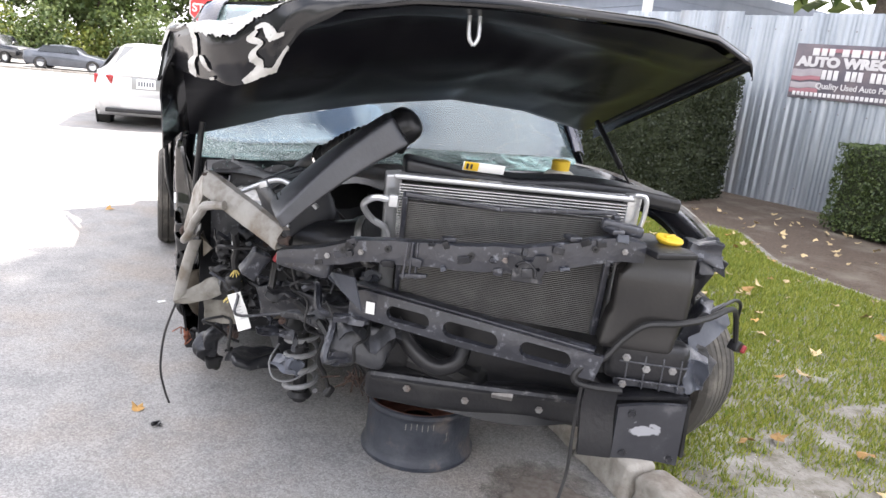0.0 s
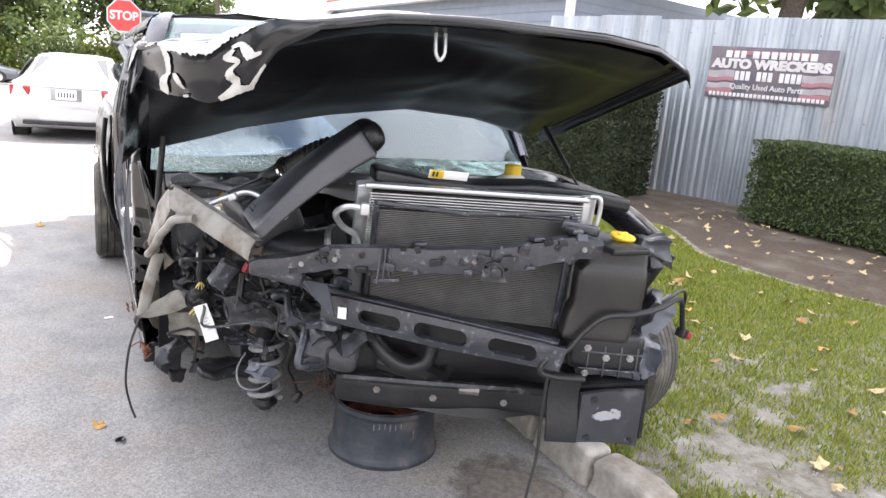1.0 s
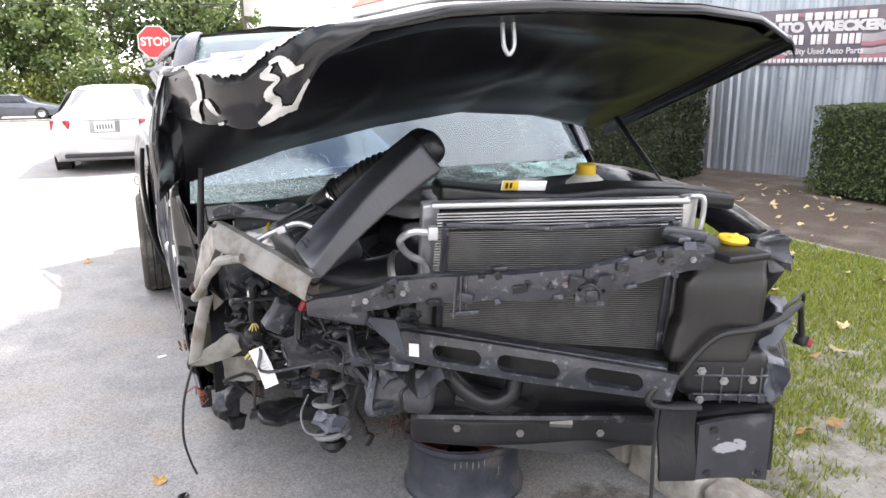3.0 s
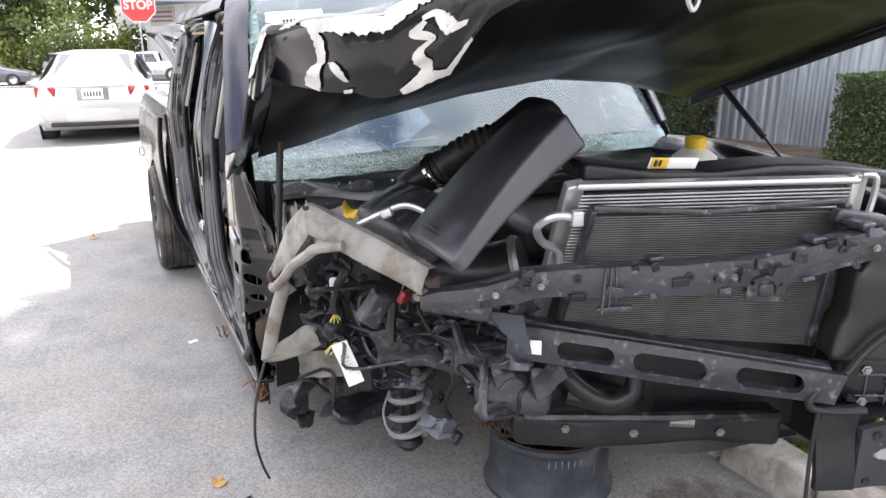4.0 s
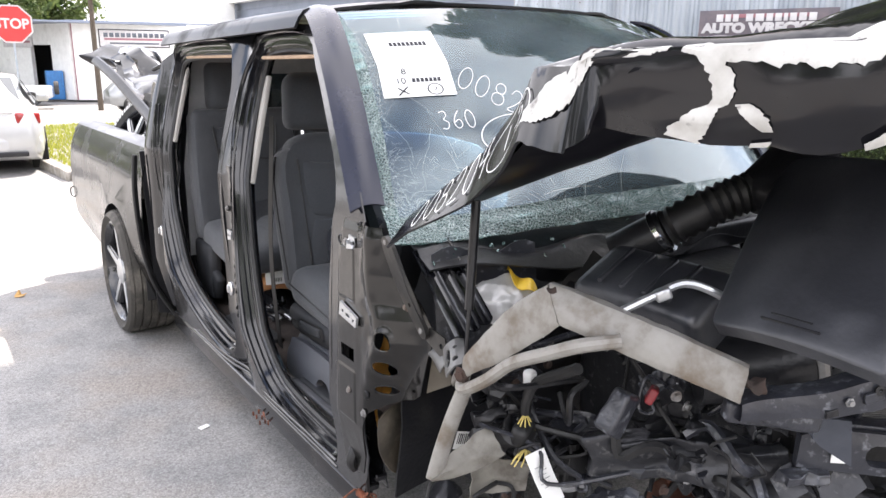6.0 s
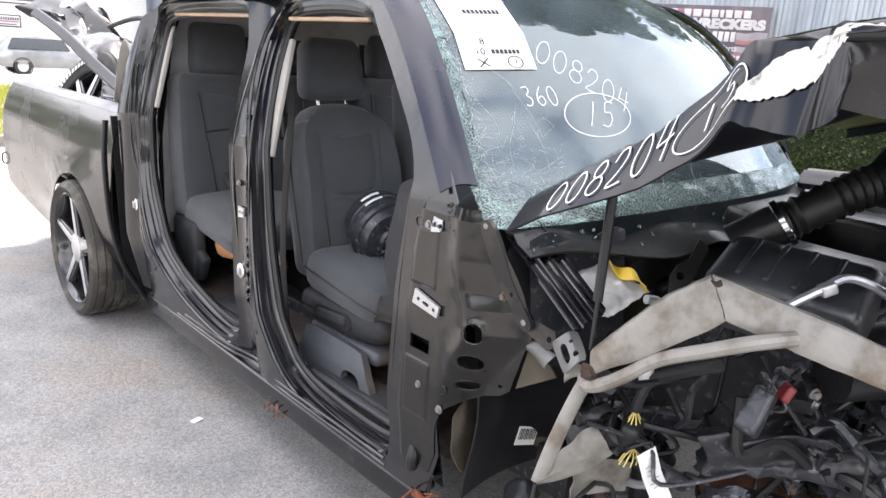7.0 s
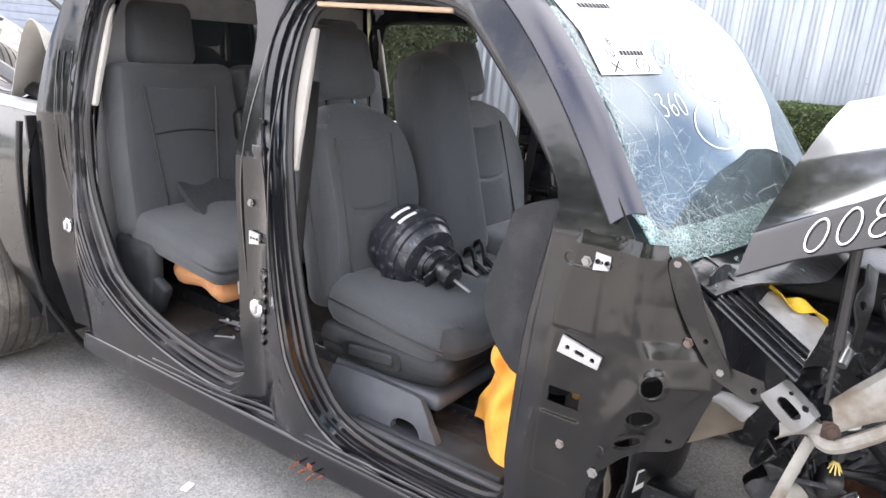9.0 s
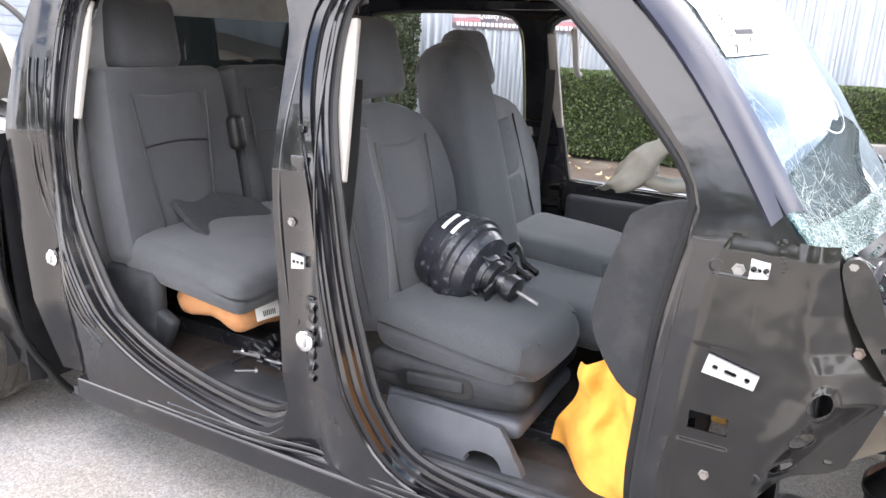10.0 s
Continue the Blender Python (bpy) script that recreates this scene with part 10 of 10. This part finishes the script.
for k in range(34):
    bm = bmesh.new()
    p = Vector((rng.uniform(0.06, 0.62), rng.uniform(2.38, 2.85), rng.uniform(0.50, 0.98)))
    p.y += max(0, 0.30 - p.x) * 0.7
    if p.x < 0.26:
        p.y = max(p.y, 2.94)
    elif p.x < 0.52:
        p.z = max(p.z, 0.60)
    a = rng.uniform(-0.6, 0.6)
    w, h, cv = rng.uniform(0.05, 0.17), rng.uniform(0.03, 0.09), rng.uniform(-0.05, 0.05)
    e = Euler((rng.uniform(-0.7, 0.7), rng.uniform(-0.5, 0.5), a - 0.5)).to_matrix()
    sheet(bm, lambda s, t: p + e @ Vector(((s - 0.5) * w, cv * math.sin(s * 3) + 0.5 * h * t * t * 0.4, (t - 0.5) * h * (1 - 0.5 * s * (k % 2)))) + noise.noise_vector(Vector((s * 3 + k, t * 3, k))) * 0.02, 8, 6, 0.004)
    part("torn_sheet", bm, rng.choice(("dark_steel", "dull_plastic", "grey_plastic", "plastic", "dark_steel", "rust" if k % 5 == 0 else "dull_plastic")), truck, "torn bent scrap of dark sheet metal", 30)
for k in range(22):
    bm = bmesh.new()
    p = Vector((rng.uniform(0.06, 0.6), rng.uniform(2.36, 2.80), rng.uniform(0.52, 0.95)))
    p.y += max(0, 0.30 - p.x) * 0.7
    if p.x < 0.26:
        p.y = max(p.y, 2.94)
    elif p.x < 0.52:
        p.z = max(p.z, 0.60)
    pts = [p]
    for j in range(4):
        pts.append(pts[-1] + Vector((rng.gauss(0.02, 0.05), rng.gauss(0, 0.03), rng.gauss(-0.03, 0.04))))
    tube(bm, pts, rng.choice((0.003, 0.004, 0.006)), 6, 5)
    part("wire", bm, rng.choice(("seal", "seal", "dull_plastic", "steel")), truck, "loose thin wire")
for k in range(14):
    bm = bmesh.new()
    p = Vector((rng.uniform(0.08, 0.6), rng.uniform(2.38, 2.70), rng.uniform(0.6, 0.95)))
    p.y += max(0, 0.30 - p.x) * 0.7
    if p.x < 0.26:
        p.y = max(p.y, 2.94)
    elif p.x < 0.52:
        p.z = max(p.z, 0.60)
    lathe(bm, [(0.014, 0), (0.014, 0.003), (0.009, 0.004), (0.009, 0.012)], axes(p, Vector((rng.gauss(-0.3, 0.3), -1, rng.gauss(0, 0.3)))), 8)
    part("bolt", bm, rng.choice(("steel", "rust", "alu")), truck)
bm = bmesh.new()
tube(bm, [(0.66, 2.44, 0.74), (0.73, 2.37, 0.65), (0.80, 2.32, 0.61), (0.87, 2.30, 0.635), (0.90, 2.32, 0.70)], 0.030, 14, 6)
part("radiator_hose", bm, "plastic", truck, "thick black radiator hose", 60)
bm = bmesh.new()
sheet(bm, lambda s, t: Vector((0.0 + 0.14 * s, 2.955 - 0.05 * s + 0.02 * math.sin(s * 4), lerp(0.645, 0.535 + 0.03 * s, t))) + noise.noise_vector(Vector((s * 3, t * 3, 2))) * 0.010, 10, 8, 0.003)
part("torn_sheet", bm, "grey_primer", truck, "dirty grey torn sheet behind the tag", 40)
# harness with cut wires and a paper tag
bm = bmesh.new()
tube(bm, [(0.10, 2.68, 1.0), (0.115, 2.84, 0.90), (0.11, 2.87, 0.84), (0.115, 2.88, 0.80)], 0.014, 8, 5)
hz = part("wiring_harness", bm, "seal", truck, "cut wiring harness with a white tag")
bm = bmesh.new()
rbox(bm, axes((0.113, 2.865, 0.90), (0, 0.1, 1)), (0.032, 0.032, 0.05), 0.012, 2)
part("white_sleeve", bm, "paper", hz)
bm = bmesh.new()
bm2 = bmesh.new()
for k in range(9):
    a = k * 0.7
    tube(bm, [(0.115, 2.88, 0.80), (0.115 + 0.02 * math.cos(a), 2.88 + 0.015 * math.sin(a), 0.77), (0.115 + 0.03 * math.cos(a), 2.88 + 0.02 * math.sin(a), 0.75)], 0.002, 5, 3)
    tube(bm2, [(0.11, 2.87, 0.70), (0.11 + 0.02 * math.cos(a), 2.87 + 0.015 * math.sin(a), 0.685), (0.10 + 0.03 * math.cos(a), 2.87 + 0.02 * math.sin(a), 0.665)], 0.002, 5, 3)
part("frayed_end", bm, "copper", hz, "frayed yellow wires")
part("frayed_end", bm2, "copper", hz, "frayed yellow wires")
bm = bmesh.new()
rbox(bm, pose(0.115, 2.885, 0.74, 10, -20, 20), (0.07, 0.05, 0.07), 0.02, 3)
part("plug_block", bm, "seal", hz)
bm = bmesh.new()
tg = axes((0.135, 2.82, 0.643), Vector((-0.35, -0.9, 0.15))) @ pose(0, 0, 0, 0, 0, 22)
rbox(bm, tg, (0.055, 0.15, 0.004), 0.002, 2, lambda p, c: Vector((p.x, p.y, p.z + 0.01 * c.y ** 2)))
tgp = part("paper_tag", bm, "paper", hz, "white paper tag")
bm = bmesh.new()
for k in range(7):
    rbox(bm, tg @ pose(-0.004 + 0.006 * (k % 2), 0.03 - 0.012 * k, 0.006), (0.024, 0.0018, 0.001), 0.0004, 0)
part("bars", bm, "silver_car", tgp)
bm = bmesh.new()
tube(bm, [(-0.11, 2.98, 0.62), (-0.15, 2.96, 0.5), (-0.165, 2.95, 0.36), (-0.15, 2.95, 0.26), (-0.13, 2.94, 0.20)], 0.005, 6, 6)
part("hanging_cable", bm, "seal", truck, "thin black cable hanging to the ground")
bm = bmesh.new()
tube(bm, [(0.30, 2.90, 0.47), (0.26, 2.85, 0.42), (0.27, 2.82, 0.36), (0.33, 2.82, 0.335), (0.40, 2.86, 0.345), (0.44, 2.9, 0.36)], 0.0042, 6, 6)
part("brake_hose", bm, "rail_plastic", truck, "pale looped brake line")
bm = bmesh.new()
tube(bm, [(0.45, 2.60, 0.74), (0.45, 2.66, 0.60), (0.44, 2.73, 0.47), (0.47, 2.755, 0.40), (0.49, 2.758, 0.335)], 0.010, 6, 6)
rbox(bm, pose(0.495, 2.758, 0.315, 10, 30, 20), (0.03, 0.03, 0.05), 0.008, 2)
part("hanging_plug", bm, "seal", truck, "hanging black plug")
bm = bmesh.new()
rng = random.Random(12)
for k in range(26):
    a = Vector((0.58 + rng.gauss(0, 0.025), 2.66, 0.42 + rng.gauss(0, 0.02)))
    tube(bm, [a, a + Vector((rng.gauss(0, 0.03), rng.gauss(0, 0.02), rng.gauss(-0.04, 0.03)))], 0.0035, 5, 1)
rbox(bm, pose(0.66, 2.66, 0.40, 20, 20, 10), (0.12, 0.03, 0.09), 0.012, 4, lambda q, c: q + noise.noise_vector(q * 18) * 0.03)
part("torn_bushing", bm, "rust", truck, "frayed brown torn bushing")
bm = bmesh.new()
rbox(bm, pose(0.02, 3.16, 0.38, 20, 20, 40), (0.08, 0.08, 0.16), 0.03, 5, lambda q, c: q + noise.noise_vector(q * 14) * 0.04)
kn = part("torn_knuckle", bm, "dark_steel", truck, "greasy torn suspension joint")
bm = bmesh.new()
rbox(bm, pose(0.03, 3.16, 0.29, 20, 20, 40), (0.09, 0.09, 0.07), 0.03, 4, lambda q, c: q + noise.noise_vector(q * 14) * 0.03)
part("joint_boot", bm, "seal", kn)
bm = bmesh.new()
rbox(bm, pose(0.22, 3.05, 0.34, 0, 10, 20), (0.26, 0.14, 0.06), 0.02, 4, lambda q, c: q + noise.noise_vector(q * 9) * 0.03)
part("lower_arm", bm, "dark_steel", truck)

# dark trays that close the bay underneath
bm = bmesh.new()
sheet(bm, lambda s, t: Vector((lerp(0.80, 1.62, s), lerp(2.42, 3.3, t), 0.46 + 0.03 * math.sin(s * 9) * math.sin(t * 7))), 10, 8, 0.008)
part("splash_tray", bm, "plastic", truck, "black splash tray under the engine")
bm = bmesh.new()
sheet(bm, lambda s, t: Vector((1.50 + 0.06 * math.sin(t * 5), lerp(2.0, 3.25, s), lerp(0.40, 1.12, t))), 10, 8, 0.006)
part("far_wheel_liner", bm, "plastic", truck, "black wheel arch liner")
bm = bmesh.new()
sheet(bm, lambda s, t: Vector((lerp(0.60, 1.50, s), lerp(2.40, 2.16, s) + 0.10, lerp(0.42, 0.90, t))), 8, 6, 0.006)
part("fan_cowl", bm, "plastic", truck, "black fan cowl")

# ---- loose things ----
# steel wheel rim that props up the nose
rim = thing("steel_rim", "bare dark steel wheel rim, rusty inside, under the truck", "wheel rim", (0.92, 2.84, 0))
bm = bmesh.new()
RC = pose(0.92, 2.84, 0) @ Matrix.Diagonal((1.126, 1.126, 1.24, 1))
lathe(bm, [(0.215, 0.0), (0.222, 0.006), (0.222, 0.018), (0.214, 0.026), (0.206, 0.036), (0.204, 0.09), (0.203, 0.14), (0.205, 0.17), (0.209, 0.180), (0.217, 0.19), (0.216, 0.204), (0.208, 0.208),
           (0.196, 0.198), (0.186, 0.176), (0.182, 0.14), (0.186, 0.08), (0.19, 0.04), (0.205, 0.012)], RC, 56, True)
part("barrel", bm, "rim_steel", rim, "scuffed dark painted barrel")
bm = bmesh.new()
lathe(bm, [(0.184, 0.12), (0.15, 0.13), (0.12, 0.115), (0.06, 0.115), (0.06, 0.105), (0.12, 0.105), (0.15, 0.12), (0.184, 0.11)], RC, 40, True)
part("disc", bm, "rim_rust", rim, "rusty wheel disc")
bm = bmesh.new()
lathe(bm, [(0.2085, 0.206), (0.196, 0.1965), (0.187, 0.176), (0.183, 0.14), (0.1815, 0.14), (0.1845, 0.177), (0.194, 0.199), (0.2075, 0.209)], RC, 56, True)
part("rusty_lip", bm, "rim_rust", rim)


def on_rim(a0, z0, h):
    def place(x, y):
        a = a0 + x / 0.2
        z = z0 + y * h
        d = Vector((math.cos(a), math.sin(a), 0))
        return RC @ (d * 0.2045 + Vector((0, 0, z))), d
    return place


for a0, z0, h in [(-2.12 + 0.10 * k, 0.148 + 0.003 * (k % 3), 0.022 + 0.005 * (k % 2)) for k in range(6)] + [(-1.35, 0.11, 0.03)]:
    bm = bmesh.new()
    handwriting(bm, "1", on_rim(a0, z0, h), 0.010, 0.0028, 0.003)
    part("chalk_bar", bm, "faded_chalk", rim, "faded chalk mark", 0)

# brake servo on the passenger seat
BC = C(0.475, 4.27, 0.895)
servo = thing("brake_servo", "black brake booster lying on the front seat", "brake booster", C(0.45, 4.26, 0.75))
bd = (CM.to_3x3() @ Vector((-0.16, -0.945, -0.27))).normalized()
bmx = axes(BC, bd) @ Matrix.Diagonal((1.2, 1.2, 1.2, 1))
bm = bmesh.new()
lathe(bm, [(0.03, -0.10), (0.085, -0.098), (0.108, -0.085), (0.114, -0.06), (0.116, -0.034), (0.112, -0.031), (0.112, -0.026), (0.117, -0.023), (0.118, -0.01), (0.126, -0.005), (0.126, 0.012), (0.117, 0.016), (0.114, 0.032), (0.106, 0.034), (0.104, 0.044), (0.095, 0.062), (0.055, 0.072), (0.05, 0.085), (0.03, 0.086)], bmx, 40)
part("shell", bm, "dull_plastic", servo, "black steel shell")
bm = bmesh.new()
lathe(bm, [(0.046, 0.08), (0.044, 0.105), (0.03, 0.11), (0.028, 0.135), (0.034, 0.138), (0.034, 0.165), (0.02, 0.17), (0.01, 0.17)], bmx, 20)
part("plunger_housing", bm, "dark_steel", servo)
bm = bmesh.new()
tube(bm, [bmx @ Vector((0, 0, 0.165)), bmx @ Vector((0, 0, 0.235))], 0.006, 8, 1)
part("push_rod", bm, "steel", servo)
bm = bmesh.new()
for a in (0.6, 2.2, 3.7, 5.3):
    tube(bm, [bmx @ Vector((0.07 * math.cos(a), 0.07 * math.sin(a), 0.06)), bmx @ Vector((0.07 * math.cos(a), 0.07 * math.sin(a), 0.095))], 0.006, 6, 1)
rbox(bm, bmx @ pose(0.0, 0.0, 0.115, 0, 0, 30), (0.13, 0.05, 0.008), 0.004, 1)
part("studs", bm, "dark_steel", servo)
for k in (0, 1):
    bm = bmesh.new()

    def strip(s, t, k=k):
        a = 1.75 + 0.55 * s
        return bmx @ Vector((0.1195 * math.cos(a), 0.1195 * math.sin(a), -0.055 + 0.030 * k + 0.010 * t))

    sheet(bm, strip, 10, 1, 0.002)
    part("label", bm, "paper", servo, "white label strip")
bm = bmesh.new()
rbox(bm, axes(C(0.255, 4.36, 0.762), (0, 0, 1)), (0.02, 0.05, 0.015), 0.005, 1)
rbox(bm, axes(C(0.235, 4.35, 0.762), (0, 0.3, 1)), (0.018, 0.018, 0.02), 0.005, 1)
single("small_fitting", bm, "chrome", "small metal fittings on the seat", "fitting", C(0.25, 4.36, 0.755))
# yellow cloth in the footwell
bm = bmesh.new()


def cloth(s, t):
    low = lerp(Vector((0.365, 3.90, 0.43)), Vector((0.12, 3.60, 0.39)), s)
    high = lerp(Vector((0.28, 3.80, 0.74)), Vector((0.20, 3.64, 0.82)), s)
    p = lerp(low, high, t)
    fold = 0.022 * math.sin(s * 9 + t * 3) + 0.03 * noise.noise(Vector((s * 4, t * 4, 3)))
    return C(p.x + fold, p.y + 0.012 * math.sin(t * 8), p.z)


sheet(bm, cloth, 22, 26, 0.005)
single("yellow_cloth", bm, "yellow_cloth", "bright yellow cloth crumpled in the front footwell", "cloth", C(0.2, 3.7, 0.39), smooth=60)
# things on the rear floor
bm = bmesh.new()
rbox(bm, CX(0.37, 5.19, 0.580, 6, 4, 4), (0.24, 0.34, 0.11), 0.06, 6, lambda p, c: p + noise.noise_vector(p * 8) * 0.03)
single("foam_pad", bm, "orange", "orange foam pad wedged under the rear bench", "foam", C(0.37, 5.19, 0.53))
bm = bmesh.new()
rbox(bm, CX(0.37, 5.005, 0.60, -14, 0, -12), (0.10, 0.006, 0.075), 0.002, 1)
bx = single("small_carton", bm, "paper", "small white printed carton against the foam pad", "carton", C(0.36, 5.0, 0.56))
bm = bmesh.new()
for k in range(7):
    rbox(bm, CX(0.37, 5.005, 0.60, -14, 0, -12) @ pose(-0.02 + 0.008 * k, -0.004, -0.015), (0.004, 0.002, 0.02), 0.0006, 0)
part("green_bars", bm, "hedge_core", bx)
rng = random.Random(6)
for k in range(16):
    bm = bmesh.new()
    u, v = rng.uniform(0.24, 0.42), rng.uniform(4.84, 5.12)
    a = rng.uniform(0, 3.14)
    d = Vector((math.cos(a), math.sin(a), rng.uniform(-0.1, 0.3)))
    p = C(u, v, 0.408 + 0.004 * (k % 4))
    tube(bm, [p, p + d * rng.uniform(0.03, 0.07)], 0.005, 6, 1)
    bolt(bm, p, -d, 0.009)
    single("loose_bolt", bm, rng.choice(("steel", "alu", "dark_steel")), "loose bolt on the rear floor", "bolt", p, "loose bolts")
bm = bmesh.new()
for k in range(5):
    rbox(bm, CX(0.30 + 0.03 * k, 4.95 + 0.02 * k, 0.425 + 0.008 * k, 20 * k, 30, 15 * k), (0.09, 0.03, 0.012), 0.004, 1)
single("latch_parts", bm, "dark_steel", "heap of greasy latch parts on the rear floor", "parts", C(0.30, 4.95, 0.41))
# cap and folded jacket on the bench
bm = bmesh.new()
sheet(bm, lambda s, t: C(0.36 + 0.42 * s, 5.18 + 0.26 * t + 0.02 * math.sin(s * 5), 0.80 + 0.15 * t * t * (1 - 0.4 * s) + 0.012 * math.sin(s * 7 + t * 4)), 16, 14, 0.02)
single("folded_cover", bm, "dark_cloth", "dark folded seat cover lying on the rear bench", "seat cover", C(0.5, 5.25, 0.76), smooth=60)
bm = bmesh.new()
rbox(bm, CX(0.70, 5.44, 1.16, -10), (0.07, 0.06, 0.14), 0.025, 4)
single("black_bag", bm, "seal", "small black bag against the rear backrest", "bag", C(0.70, 5.44, 1.09))

# cargo in the bed: a mounted tyre and torn body panels
tw = thing("spare_tyre", "used tyre on a dark rim in the truck bed", "tyre", C(0.32, 6.63, 0.64))
tm_ = axes(C(0.24, 7.00, 1.06), CM.to_3x3() @ Vector((-0.86, -0.12, 0.45)))
road_wheel(tm_, 0.38, 0.26, 0.25, 6, "rubber", tw, "tyre")
bm = bmesh.new()
for k in range(10):
    a = 2.0 + k * 0.1
    rbox(bm, tm_ @ Matrix.Rotation(a, 4, "Z") @ pose(0.315, 0, 0.134), (0.035, 0.02, 0.002), 0.0006, 0)
part("white_bars", bm, "marker", tw, "white raised marks")
bm = bmesh.new()


def panel1(s, t):
    return C(0.16 + 0.45 * t + 0.05 * math.sin(s * 3), 7.90 - 1.50 * s, 1.66 - 0.44 * s + 0.05 * math.sin(t * 3 + s * 4)) + Vector((0, 0, 0.10 * t * (1 - s))) + noise.noise_vector(Vector((s * 5, t * 4, 1))) * 0.09 + noise.noise_vector(Vector((s * 12, t * 9, 4))) * 0.03


sheet(bm, panel1, 22, 10, 0.012)
p1 = single("wing_panel", bm, "paint", "torn gloss black wing panel thrown in the bed", "panel", C(0.3, 6.4, 1.2), smooth=40)
bm = bmesh.new()
rbox(bm, CX(0.30, 7.88, 1.68, 10, -12, 30), (0.34, 0.34, 0.06), 0.02, 5, lambda p, c: p + noise.noise_vector(p * 8) * 0.04)
single("broken_panel", bm, "plastic", "broken black plastic panel on the heap in the bed", "panel", C(0.30, 7.88, 1.6))
bm = bmesh.new()
tube(bm, [C(0.12, 7.75, 1.66), C(0.16, 7.3, 1.54), C(0.2, 6.7, 1.34), C(0.2, 6.05, 1.19)], 0.035, 8, 6, flat=0.5)
single("bent_rail", bm, "plastic", "bent black body rail in the bed", "rail", C(0.2, 6.2, 1.2))
bm = bmesh.new()
tube(bm, [C(0.35, 7.0, 1.60), C(0.42, 6.6, 1.66), C(0.45, 6.3, 1.50), C(0.40, 6.2, 1.25)], 0.014, 6, 6)
single("cable_loop", bm, "seal", "loop of black cable in the bed", "cable", C(0.4, 6.1, 1.3))
bm = bmesh.new()
sheet(bm, lambda s, t: C(0.12 + 0.7 * t, 5.88 + 0.42 * s, 1.16 + 0.36 * math.sin(s * 3) * (1 - 0.3 * t) + 0.04 * math.sin(t * 12 + s * 5)), 16, 16, 0.004)
single("plastic_sheet", bm, "pale_trim", "crumpled pale plastic sheeting in the bed", "sheeting", C(0.6, 6.05, 1.1), smooth=50)
bm = bmesh.new()
rbox(bm, CX(0.95, 6.6, 0.9), (1.2, 1.4, 0.5), 0.05, 6, lambda p, c: p + noise.noise_vector(p * 4) * 0.12)
single("scrap_heap", bm, "plastic", "heap of dark body scraps filling the bed", "scrap", C(0.95, 6.6, 0.64))
